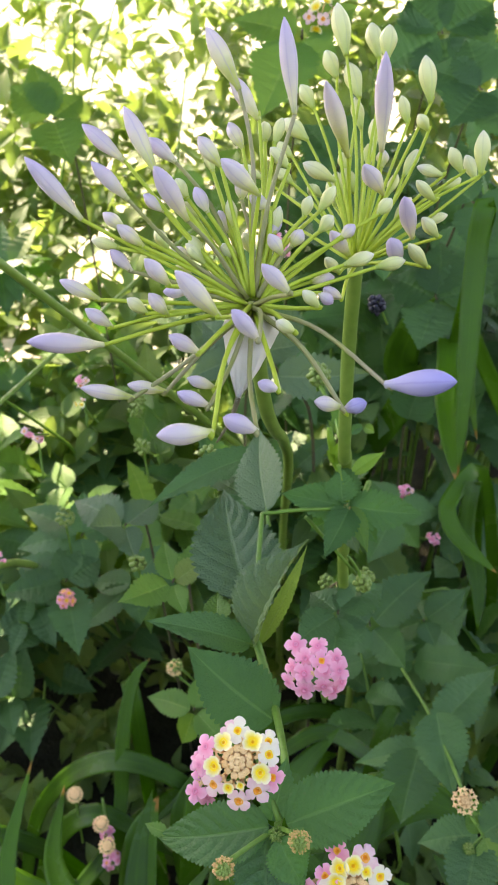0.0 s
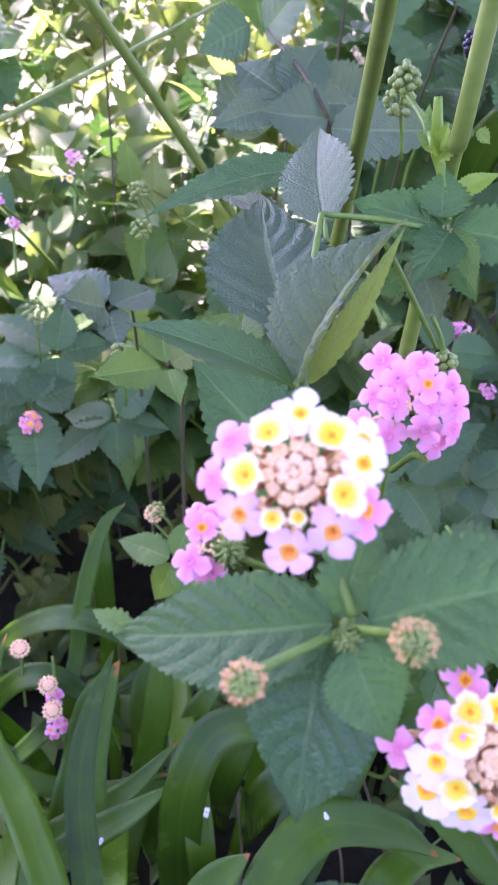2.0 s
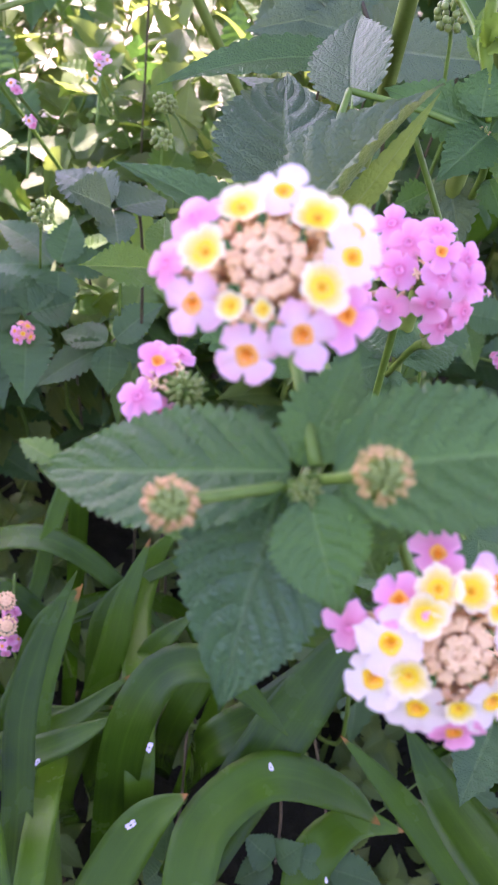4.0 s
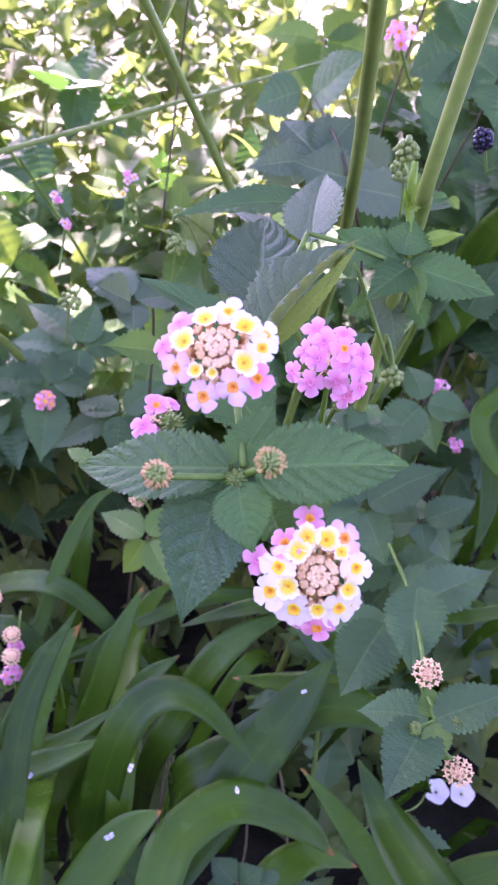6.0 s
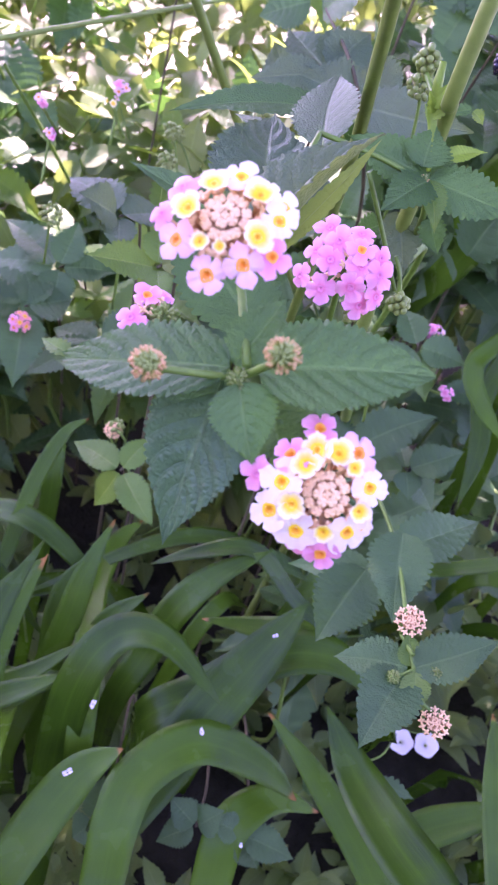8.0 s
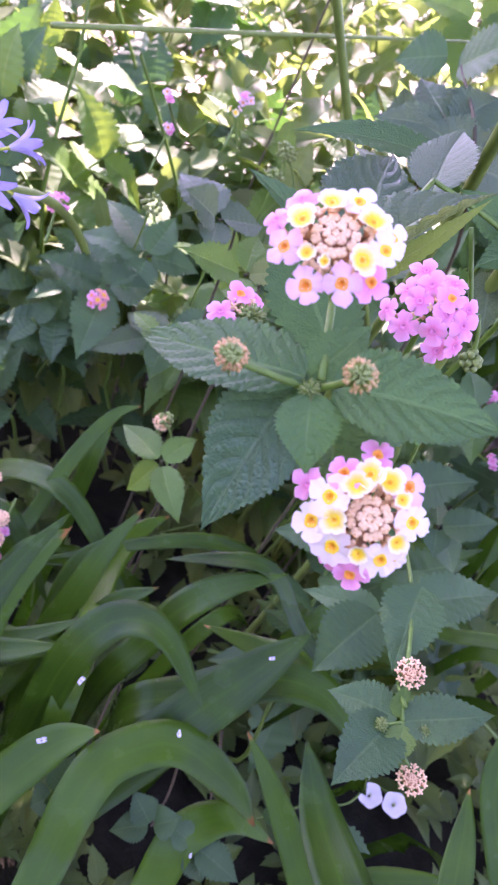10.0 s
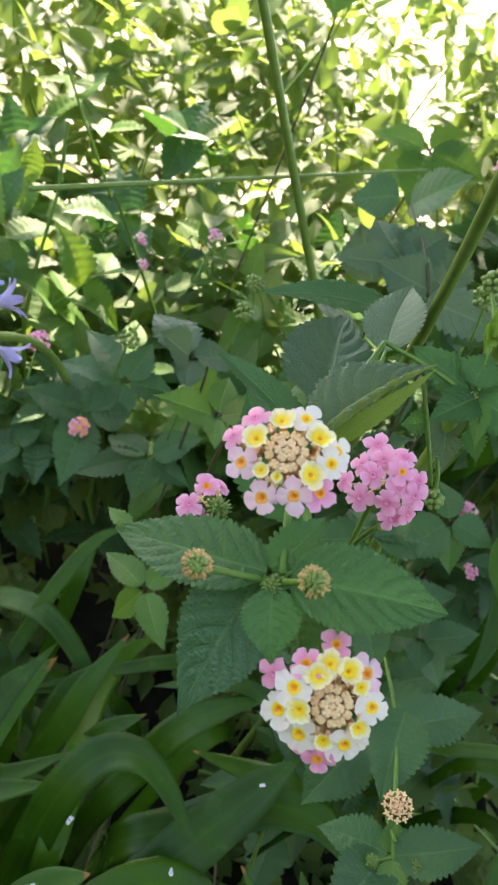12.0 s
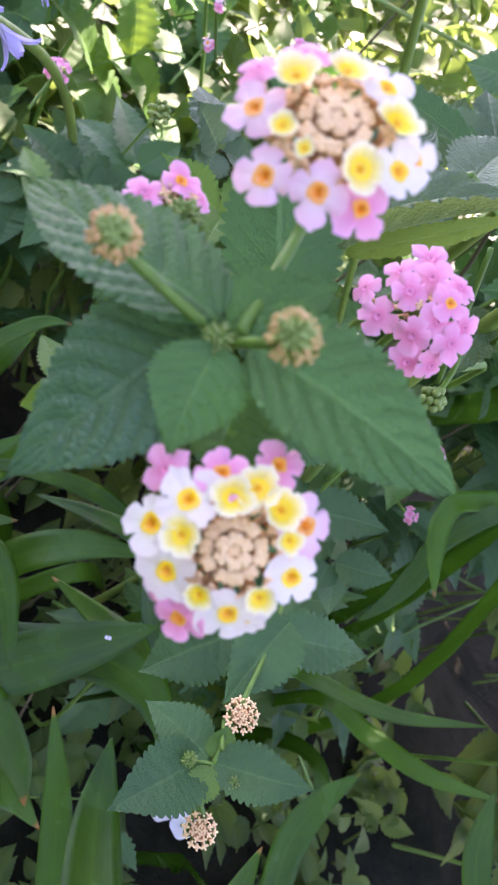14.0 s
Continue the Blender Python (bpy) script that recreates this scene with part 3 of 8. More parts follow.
# ---- agapanthus ----
def bud_data(length, thick, hollow=0.0, seg=12, rows=16):
    """A long bud: a narrow foot (longer where hollow is more), swollen above the middle, blunt, with six faint ribs. It runs along z."""
    verts, faces, uvs = [], [], []
    for i in range(rows + 1):
        u = i / rows
        if u < 0.58:
            s = max(0.0, (u / 0.58 - hollow) / (1 - hollow))
            r = thick / 2 * (0.30 + 0.70 * (s * s * (3 - 2 * s)) ** 0.8)
        else:
            r = max(0.0002, thick / 2 * max(0.0, math.cos(math.pi / 2 * (u - 0.58) / 0.42)) ** 0.68)
        for s in range(seg):
            a = 2 * math.pi * s / seg
            q = 1 + 0.05 * math.cos(6 * a)
            verts.append((r * q * math.cos(a), r * q * math.sin(a), length * u))
            uvs.append((s / seg, u))
    for i in range(rows):
        for s in range(seg):
            a, b = i * seg + s, i * seg + (s + 1) % seg
            faces.append((a, b, b + seg, a + seg))
    faces.append(tuple(range(seg - 1, -1, -1)))
    faces.append(tuple(range(rows * seg, (rows + 1) * seg)))
    return verts, faces, uvs


def umbel_bud(parent, hub, base, tip, thick, mat, seed=0):
    """One stalk of the umbel with its bud."""
    hub, base, tip = Vector(hub), Vector(base), Vector(tip)
    axis = tip - base
    length = axis.length
    start = hub + (base - hub).normalized() * 0.003
    rnd = random.Random(seed * 31 + int(thick * 1e5) + int(abs(tip.x) * 1e4))
    bow = (base - start).length * 0.055
    mid = start.lerp(base, rnd.uniform(0.4, 0.65)) + Vector((rnd.uniform(-bow, bow), rnd.uniform(-bow, bow), rnd.uniform(-0.3, 1.2) * bow))
    stalk = tube("pedicel", [start, mid, base, base + axis * 0.06], [0.00085, 0.00066, 0.00058, 0.0009], M_FLUSHED if mat is not M_CREAM and rnd.random() < 0.3 else M_PEDICEL, parent, 8, 14)
    turn = turn_to(axis, seed)
    v, f, uv = bud_data(length, thick, 0.45 if mat is M_VIOLET and thick > 0.008 else 0.0)
    part("bud", mesh_of("bud", v, f, uv, [mat]), stalk, "", Matrix.Translation(base) @ turn)


def strap(parent, pts, width, normal, mat=None, name="strap_leaf", label="", channel=0.22, blunt=False, n=26):
    """A long strap leaf through pts, from its lower end to its tip, channelled along the middle and about a millimetre thick."""
    line = curve_points(pts, n)
    verts, faces, uvs = [], [], []
    hint = Vector(normal).normalized()
    across = (-1.0, -0.62, -0.22, 0.22, 0.62, 1.0)
    for i, q in enumerate(line):
        u = i / n
        d = (line[min(i + 1, n)] - line[max(i - 1, 0)]).normalized()
        x = d.cross(hint).normalized()
        z = x.cross(d)
        w = width / 2 * min(1.0, 0.70 + 0.6 * u) * (1 - max(0, (u - 0.62) / 0.38) ** (1.9 if not blunt else 2.6) * 0.97)
        t = 0.0007 * (1 - 0.6 * u)
        for sgn in (1, -1):
            for a in (across if sgn > 0 else across[::-1]):
                lift = channel * w * a * a - channel * w * 0.35
                verts.append(q + x * (a * w) + z * (lift + sgn * t * (1.15 - a * a)))
                uvs.append((u, a))
    c = 12
    for i in range(n):
        for j in range(c):
            a, b = i * c + j, i * c + (j + 1) % c
            faces.append((a, b, b + c, a + c))
    faces.append(tuple(range(c - 1, -1, -1)))
    faces.append(tuple(range(n * c, (n + 1) * c)))
    return part(name, mesh_of(name, verts, faces, uvs, [mat or M_STRAP]), parent, label)


def bract(parent, top, tip, normal, width):
    """A dry papery sheath, folded round the top of the stalk and drawn out to a point."""
    top, tip = Vector(top), Vector(tip)
    turn = frame_from(tip - top, normal)
    length = (tip - top).length
    verts, faces, uvs = [], [], []
    rows, cols = 18, 8
    for side in (0, 1):
        for i in range(rows + 1):
            u = i / rows
            w = width / 2 * min(1.0, 0.66 + 2.2 * u) * (1 - u) ** 0.82 * (1 + 0.05 * noise.noise((u * 6, 2, 1)))
            for j in range(-cols, cols + 1):
                v = j / cols
                bend = v * 1.25
                x, z = w * math.sin(bend), w * (math.cos(bend) - 0.6) * 0.9
                z += 0.0010 * noise.noise((u * 4, v * 3, 7)) + 0.0004 * math.sin(v * 16)
                verts.append((x, length * u * (1 - 0.05 * v * v), z - 0.00025 * side))
                uvs.append((u, v))
    c = 2 * cols + 1
    half = (rows + 1) * c
    for i in range(rows):
        for j in range(c - 1):
            a = i * c + j
            faces.append((a, a + 1, a + c + 1, a + c))
            faces.append((half + a, half + a + c, half + a + c + 1, half + a + 1))
    for i in range(rows):
        for a in (i * c, i * c + c - 1):
            faces.append((a, a + c, half + a + c, half + a))
    sheath = part("bract", mesh_of("bract", verts, faces, uvs, [M_BRACT]), parent, "pale papery bract drawn out to a dry tail", Matrix.Translation(top) @ turn)
    tube("dry_tail", [tip - (tip - top) * 0.06, tip + (tip - top) * 0.15 + Vector((-0.001, 0, 0)), tip + (tip - top) * 0.36 + Vector((-0.004, -0.001, 0))], [0.0008, 0.0006, 0.0003], M_TWIG, parent, 6, 8)
    return sheath


def open_umbel(parent, hub, reach, count):
    """Open six-parted violet flowers on short stalks round a hub."""
    hub = Vector(hub)
    petal = []
    for k in range(6):
        a = k * math.pi / 3
        rows, cols = 8, 3
        verts, faces, uvs = [], [], []
        for i in range(rows + 1):
            u = i / rows
            w = 0.0030 * math.sin(math.pi * (0.12 + 0.80 * u)) ** 0.8
            r = 0.0012 + 0.0125 * u ** 1.5
            z = 0.021 * u - 0.006 * u ** 3
            for j in range(-cols, cols + 1):
                s = w * j / cols
                verts.append((r * math.cos(a) - s * math.sin(a), r * math.sin(a) + s * math.cos(a), z + 0.0008 * (j / cols) ** 2))
                uvs.append((j / cols, u))
        c = 2 * cols + 1
        for i in range(rows):
            for j in range(c - 1):
                b = i * c + j
                faces.append((b, b + 1, b + c + 1, b + c))
        petal.append((verts, faces, uvs))
    me = joined("open_flower", petal, [M_VIOLET])
    for i in range(count):
        c = 1 - 1.25 * (i + 0.5) / count
        s = math.sqrt(1 - c * c)
        a = i * 2.39996
        d = Vector((s * math.cos(a), s * math.sin(a), c))
        p = hub + d * reach * (0.9 + 0.2 * ((i * 7) % 5) / 5)
        stalk = tube("pedicel", [hub, hub.lerp(p, 0.6) + Vector((0, 0, 0.003)), p], [0.0010, 0.0009, 0.0011], M_PEDICEL, parent, 7, 8)
        part("open_flower", me, stalk, "", Matrix.Translation(p) @ turn_to(d - Vector((0, 0, 0.25)), a))


def trumpet(parent, centre, normal, radius):
    """A small white funnel flower with five faint pleats."""
    verts, faces, uvs = [], [], []
    rows, seg = 10, 30
    for i in range(rows + 1):
        u = i / rows
        for s in range(seg):
            a = 2 * math.pi * s / seg
            q = 1 + 0.06 * math.cos(5 * a) * u
            r = radius * (0.10 + 0.90 * u ** 1.7) * q
            verts.append((r * math.cos(a), r * math.sin(a), radius * (-0.9 + 1.0 * u ** 0.6 - 0.1 * u ** 4 + 0.03 * math.cos(5 * a) * u)))
            uvs.append((s / seg, u))
    for i in range(rows):
        for s in range(seg):
            a, b = i * seg + s, i * seg + (s + 1) % seg
            faces.append((a, b, b + seg, a + seg))
    me = mesh_of("flower", verts, faces, uvs, [M_BINDWEED])
    return part("flower", me, parent, "small white trumpet flower", Matrix.Translation(Vector(centre)) @ turn_to(normal))


def fallen_petal(p, normal, size, seed):
    rnd = random.Random(seed)
    data = floret_data(size * 0.9, 3 + seed % 2, 0.25, seed)[0]
    ob = new("fallen_petal", mesh_of("fallen_petal", *data, [M_BINDWEED]))
    ob.matrix_basis = Matrix.Translation(Vector(p) + Vector(normal) * 0.0015) @ turn_to(normal, rnd.uniform(0, 6)) @ Matrix.Diagonal((1.0, 0.55, 1.0, 1))
    tagged(ob, "shrivelled white petal fallen on a strap leaf", "petal", "fallen petals")


# ---- ground ----
def build_ground():
    """One sheet from under the plants to the horizon, finer and lumpier near by."""
    xs = [-150, -40, -12, -5, -2.5] + [i * 0.08 - 1.6 for i in range(41)] + [2.5, 5, 12, 40, 150]
    ys = [-150, -40, -12, -5, -2] + [i * 0.08 - 1.0 for i in range(51)] + [4, 6, 12, 40, 300]
    verts = [(x, y, 0.05 * noise.noise((x * 2.2, y * 2.2, 0)) + 0.018 * noise.noise((x * 11, y * 11, 3)) if abs(x) < 2 and -1.2 < y < 3.2 else 0.0) for y in ys for x in xs]
    n = len(xs)
    faces = [(j * n + i, j * n + i + 1, (j + 1) * n + i + 1, (j + 1) * n + i) for j in range(len(ys) - 1) for i in range(n - 1)]
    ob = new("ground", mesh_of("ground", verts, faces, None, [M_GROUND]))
    return tagged(ob, "leaf mould darkened for shade, running into an added pale path", "ground", kind="structure")


build_ground()


# ---- the flowering lantana branch in front ----
branch = thing("lantana_branch", "leafy lantana branch with pink, white and yellow flower heads", "lantana", "lantana branches")
tube("stem", [(0.0011, 0.2825, 0.6543), (0.0021, 0.2645, 0.6533), (0.0031, 0.2525, 0.6503), (0.0095, 0.2256, 0.6443), (0.0125, 0.1760, 0.6625), (0.0087, 0.1570, 0.6610)], [0.0022, 0.0022, 0.0020, 0.0017, 0.0014, 0.0012], M_STEM, branch, 8, 40, bump=0.15)
flower_head(branch, (-0.0037, 0.1593, 0.6924), (-0.2000, -0.6850, 0.7000), (0.9591, -0.1969, 0.2034),
            [(-4.3, 5.8, "y", 3.0, 0.6), (-7.0, -1.1, "y", 3.2, 2.0), (5.1, 6.0, "y", 3.1, 0.4), (10.0, 2.2, "w", 3.9, -0.6), (7.5, -2.9, "y", 3.2, 1.4), (10.7, -4.6, "o", 3.9, -1.7),
             (6.2, -8.3, "r", 3.8, -0.4), (-0.1, -11.6, "r", 4.1, -1.7), (-7.9, -6.8, "r", 3.9, -0.6), (-2.4, -7.2, "y", 1.9, 2.2), (0.1, 9.2, "w", 3.7, -0.4), (-10.6, 4.4, "p", 3.6, -0.9),
             (-13.2, -1.4, "p", 3.2, -2.4), (9.6, 6.0, "w", 3.4, -2.0), (-2.6, 9.8, "r", 3.2, -2.4), (1.2, -6.6, "y", 1.3, 1.2)],
            5.5, 34, (0.0095, 0.1585, 0.6640), 1, "lantana flower head ringed white, yellow and pink")
flower_head(branch, (0.0332, 0.1417, 0.6518), (0.0100, -0.8600, 0.5100), (0.9987, 0.0456, -0.0226),
            [(-4.9, 7.9, "y", 3.1, 0.6), (-0.6, 8.6, "y", 3.2, 0.6), (3.4, 6.9, "y", 1.9, 1.2), (8.2, 3.9, "w", 4.2, -1.2), (7.3, -1.2, "y", 2.4, 0.6), (6.8, -6.2, "w", 4.3, -0.8),
             (1.8, -7.4, "y", 2.2, 1.0), (-3.3, -9.2, "w", 4.5, -0.2), (-6.3, -4.0, "y", 2.9, 2.4), (-9.5, -0.5, "w", 4.6, 1.4), (-6.2, 4.4, "y", 2.9, 2.2), (-9.5, 5.2, "o", 4.0, 0.2),
             (-5.4, 12.1, "o", 3.7, -2.2), (-9.7, -7.1, "w", 4.5, -1.8), (3.6, 9.9, "r", 4.2, -1.6), (-14.4, -1.1, "p", 3.5, -3.2), (3.4, -12.5, "o", 4.0, -2.5), (9.0, -4.6, "w", 3.4, -2.4), (-1.4, -12.0, "p", 3.4, -3.0)],
            5.3, 34, (0.0206, 0.1720, 0.6560), 4, "lantana flower head with white and yellow florets round coral buds")
flower_head(branch, (0.0262, 0.2156, 0.6719), (-0.0300, -0.8300, 0.5500), (0.8511, 0.2763, 0.4465),
            [(-2.2, 11.9, "p", 4.1), (-1.6, 6.4, "p", 4.1), (5.2, 7.5, "p", 4.0), (3.6, 2.6, "o", 4.0), (-5.0, 1.9, "p", 4.2), (-7.9, 5.7, "p", 3.4), (-13.0, 1.0, "p", 3.6), (-8.8, -4.4, "p", 4.2),
             (2.6, -1.6, "p", 4.0), (-1.3, -6.3, "p", 4.3), (7.2, -4.7, "p", 4.0), (8.8, -0.3, "p", 3.7), (0.6, -11.0, "p", 4.0), (5.7, -9.7, "p", 3.6)],
            1.5, 4, (0.0360, 0.2716, 0.5918), 3, "domed lantana flower head of all-pink florets", spread=0.75, dome=0.007, bud_size=0.0016, ruffle=0.30)
flower_head(branch, (-0.0164, 0.1790, 0.6604), (0.0121, -0.3454, 0.9384), (0.9009, 0.4109, 0.1396),
            [(-5.1, -3.2, "p", 3.6), (-0.8, 2.0, "o", 3.6), (3.7, 6.2, "p", 3.4), (-1.6, -6.4, "p", 3.2), (1.0, 8.6, "p", 2.8)],
            2.6, 8, (-0.0016, 0.1950, 0.6365), 7, "old lantana flower head with few pink florets left", bud_size=0.0016)
spiky_bud(branch, (-0.0122, 0.1762, 0.6592), (0.1200, -0.6000, 0.7900), 0.0032, (-0.0016, 0.1950, 0.6365), 12, "spent flower calyces, olive green", M_GREENBERRY, 30, "spent_head")
spiky_bud(branch, (-0.0082, 0.1402, 0.6678), (0.0701, -0.7470, 0.6611), 0.0034, (0.0080, 0.1572, 0.6612), 7, "green unopened lantana flower head tipped with pink", count=110)
spiky_bud(branch, (0.0150, 0.1420, 0.6780), (-0.0794, -0.7831, 0.6168), 0.0034, (0.0095, 0.1572, 0.6622), 8, "green unopened lantana flower head tipped with pink", count=110)
spiky_bud(branch, (0.0085, 0.1535, 0.6632), (-0.0383, -0.8683, 0.4945), 0.0024, (0.0088, 0.1610, 0.6590), 5, "", M_GREENBERRY, 24, "shoot_tip")
leaf(branch, (0.0058, 0.1590, 0.6612), (0.0048, 0.1453, 0.6208), 0.0250, (-0.3600, -0.5600, 0.7400), fold=14, droop=0.14, teeth=26, cols=10, quilt=0.85, sharp=1.25, mat=M_SKYTINT)
leaf(branch, (0.0092, 0.1530, 0.6628), (0.0172, 0.1440, 0.6512), 0.0142, (-0.0817, -0.5915, 0.8022), fold=14, droop=0.16, teeth=18, cols=7, quilt=0.8, sharp=1.05, mat=M_HERO)
leaf(branch, (0.0118, 0.1562, 0.6655), (0.0470, 0.1650, 0.6730), 0.0225, (-0.0370, -0.4400, 0.8976), fold=15, droop=0.2, teeth=25, cols=8, quilt=0.9, sharp=0.86, mat=M_HERO)
leaf(branch, (0.0062, 0.1568, 0.6634), (-0.0320, 0.1655, 0.6460), 0.0200, (0.0669, -0.4862, 0.8721), fold=15, droop=0.18, teeth=25, cols=8, quilt=0.9, sharp=0.92, mat=M_HERO)
leaf(branch, (0.0068, 0.1590, 0.6630), (0.0125, 0.1752, 0.6735), 0.0118, (-0.0506, -0.5827, 0.8111), fold=20, droop=0.2, teeth=11, mat=M_HERO)
leaf(branch, (-0.0290, 0.1655, 0.6474), (-0.0372, 0.1700, 0.6462), 0.0048, (0.1, -0.5, 0.86), fold=22, droop=0.25, teeth=7, cols=4, mat=M_YOUNG_SUNLIT)
leaf(branch, (0.0150, 0.1650, 0.6560), (0.0250, 0.1610, 0.6420), 0.0200, (-0.1000, -0.6000, 0.7900), fold=14, droop=0.15, teeth=14, mat=M_LEAF)
leaf(branch, (-0.0001, 0.2783, 0.6523), (-0.0130, 0.3444, 0.6716), 0.0430, (0.0136, -0.6451, 0.7640), fold=16, droop=0.05, teeth=20, cols=7, stalk=0.008, quilt=0.8, mat=M_SKYLIT)
leaf(branch, (0.0031, 0.2525, 0.6503), (0.0255, 0.2700, 0.6930), 0.0300, (-0.8603, -0.3300, 0.3887), fold=50, droop=0.16, teeth=24, cols=10, quilt=1.1, mat=M_SKYLIT)
# added strip that stands for the glowing underside of the folded leaf above
leaf(branch, (0.0046, 0.2515, 0.6520), (0.0250, 0.2690, 0.6925), 0.0072, (-0.30, -0.90, 0.30), mat=M_UNDERSIDE, fold=4, droop=0.10, teeth=16, cols=5, quilt=0.5, name="curled_margin", label="yellow-green strip added for the folded leaf underside")
leaf(branch, (0.0001, 0.2525, 0.6503), (-0.0440, 0.2530, 0.6640), 0.0180, (0.0195, -0.2598, 0.9655), fold=20, droop=0.2, teeth=18, cols=6, stalk=0.004, quilt=0.6)
leaf(branch, (0.0093, 0.2175, 0.6425), (-0.0261, 0.2391, 0.6638), 0.0294, (0.0189, -0.5135, 0.8579), fold=12, droop=0.1, teeth=18, cols=6, quilt=0.6, mat=M_HERO)
leaf(branch, (0.0086, 0.3249, 0.6706), (0.0064, 0.3802, 0.6876), 0.0270, (-0.3108, -0.8235, 0.4746), fold=20, droop=0.1, teeth=17, cols=6, stalk=0.01, quilt=0.4, mat=M_SKYLIT)
leaf(branch, (-0.0145, 0.2561, 0.6572), (-0.0148, 0.2794, 0.6571), 0.0126, (0.0077, -0.4754, 0.8797), mat=M_YOUNG_SUNLIT)
leaf(branch, (0.0088, 0.3776, 0.6735), (-0.0544, 0.3476, 0.6568), 0.0207, (0.0125, -0.3327, 0.9429), fold=18, droop=0.15, teeth=18)
leaf(branch, (-0.0045, 0.3591, 0.6580), (-0.0350, 0.3937, 0.6541), 0.0134, (0.0075, -0.3162, 0.9487))


# ---- the young side shoot with its whorl of bright leaves ----
shoot = thing("lantana_branch", "young lantana side shoot with a whorl of bright green leaves", "lantana", "lantana branches")
tube("stem", [(0.0031, 0.2525, 0.6503), (0.0039, 0.2849, 0.6651), (0.0062, 0.3126, 0.6777)], [0.0014, 0.0012, 0.0010], M_STEM, branch, 8, 24)
tube("stem", [(0.0062, 0.3126, 0.6777), (0.0276, 0.3185, 0.6756), (0.0489, 0.3245, 0.6715)], [0.0010, 0.0010, 0.0011], M_STEM, shoot, 8, 12)
tube("stem", [(0.0489, 0.3245, 0.6715), (0.0563, 0.3378, 0.6560), (0.0646, 0.3939, 0.6144), (0.0817, 0.4854, 0.5538), (0.0489, 0.7445, 0.0100)], [0.0012, 0.0013, 0.0016, 0.0020, 0.0022], M_STEM, shoot, 8, 24)
leaf(shoot, (0.0508, 0.3251, 0.6723), (0.0862, 0.3175, 0.6730), 0.0205, (-0.1543, -0.7252, 0.6711), mat=M_HERO, fold=12, droop=0.14, teeth=14, cols=7, sharp=0.95)
leaf(shoot, (0.0508, 0.3251, 0.6723), (0.0165, 0.3328, 0.6760), 0.0185, (-0.0513, -0.7421, 0.6683), mat=M_HERO, fold=14, droop=0.1, teeth=14, cols=7, sharp=0.95)
leaf(shoot, (0.0508, 0.3251, 0.6723), (0.0352, 0.2947, 0.6640), 0.0170, (-0.0847, -0.7191, 0.6897), mat=M_HERO, fold=12, droop=0.15, teeth=12, cols=6)
leaf(shoot, (0.0508, 0.3251, 0.6723), (0.0482, 0.3499, 0.6857), 0.0165, (-0.0946, -0.7519, 0.6524), mat=M_HERO, fold=24, droop=0.02, teeth=12, cols=6)
leaf(shoot, (0.0508, 0.3251, 0.6723), (0.0571, 0.3019, 0.6614), 0.0106, (-0.1122, -0.7159, 0.6891), mat=M_YOUNG_SUNLIT, fold=20, droop=0.2)
leaf(shoot, (0.0553, 0.3517, 0.6750), (0.0735, 0.3623, 0.6817), 0.0090, (-0.0772, -0.4555, 0.8869), mat=M_LIME)
tube("bract_stem", [(0.0494, 0.325, 0.6754), (0.0459, 0.335, 0.6872), (0.0428, 0.338, 0.6939), (0.0415, 0.339, 0.7028), (0.0404, 0.341, 0.7097)], [0.0010, 0.0017, 0.0021, 0.0019, 0.0014], M_LIME, shoot, 8, 18, bump=0.25)
leaf(shoot, (0.0429, 0.335, 0.6946), (0.0444, 0.335, 0.7041), 0.0062, (-0.5, -0.8, 0.3), mat=M_LIME, fold=30, droop=0.1, teeth=5, cols=3)
leaf(shoot, (0.0432, 0.335, 0.6929), (0.0392, 0.335, 0.7), 0.0040, (0.3, -0.9, 0.3), mat=M_LIME, fold=30, droop=0.15, teeth=5, cols=3)
leaf(shoot, (0.0441, 0.335, 0.6913), (0.049, 0.335, 0.6977), 0.0040, (-0.3, -0.8, 0.5), mat=M_LIME, fold=26, droop=0.2, teeth=5, cols=3)
leaf(shoot, (0.0615, 0.37, 0.6936), (0.0524, 0.37, 0.6894), 0.0055, (-0.1, -0.7, 0.7), mat=M_HERO, fold=24, droop=0.25, teeth=6, cols=4)
leaf(shoot, (0.0622, 0.37, 0.6933), (0.068, 0.37, 0.6897), 0.0060, (-0.1, -0.7, 0.7), mat=M_YOUNG_SUNLIT, fold=24, droop=0.3, teeth=6, cols=4)
leaf(shoot, (0.0484, 0.36, 0.6475), (0.0597, 0.345, 0.6264), 0.0185, (-0.2, -0.75, 0.62), mat=M_SKYLIT, fold=14, droop=0.12, teeth=10, cols=6)
leaf(shoot, (0.0593, 0.34, 0.6548), (0.0672, 0.33, 0.6451), 0.0110, (-0.3, -0.75, 0.6), mat=M_HERO, fold=24, droop=0.1, teeth=8, cols=5)
leaf(shoot, (0.0444, 0.36, 0.6401), (0.0339, 0.36, 0.6314), 0.0125, (0.1, -0.75, 0.65), mat=M_HERO, fold=14, droop=0.15, teeth=8, cols=5)
leaf(shoot, (0.0469, 0.325, 0.6759), (0.0469, 0.335, 0.6895), 0.0165, (-0.1, -0.85, 0.5), mat=M_HERO, fold=16, droop=0.05, teeth=10, cols=6)
leaf(shoot, (0.0448, 0.33, 0.674), (0.0268, 0.335, 0.6753), 0.0150, (-0.05, -0.74, 0.67), mat=M_HERO, fold=14, droop=0.1, teeth=11, cols=6)
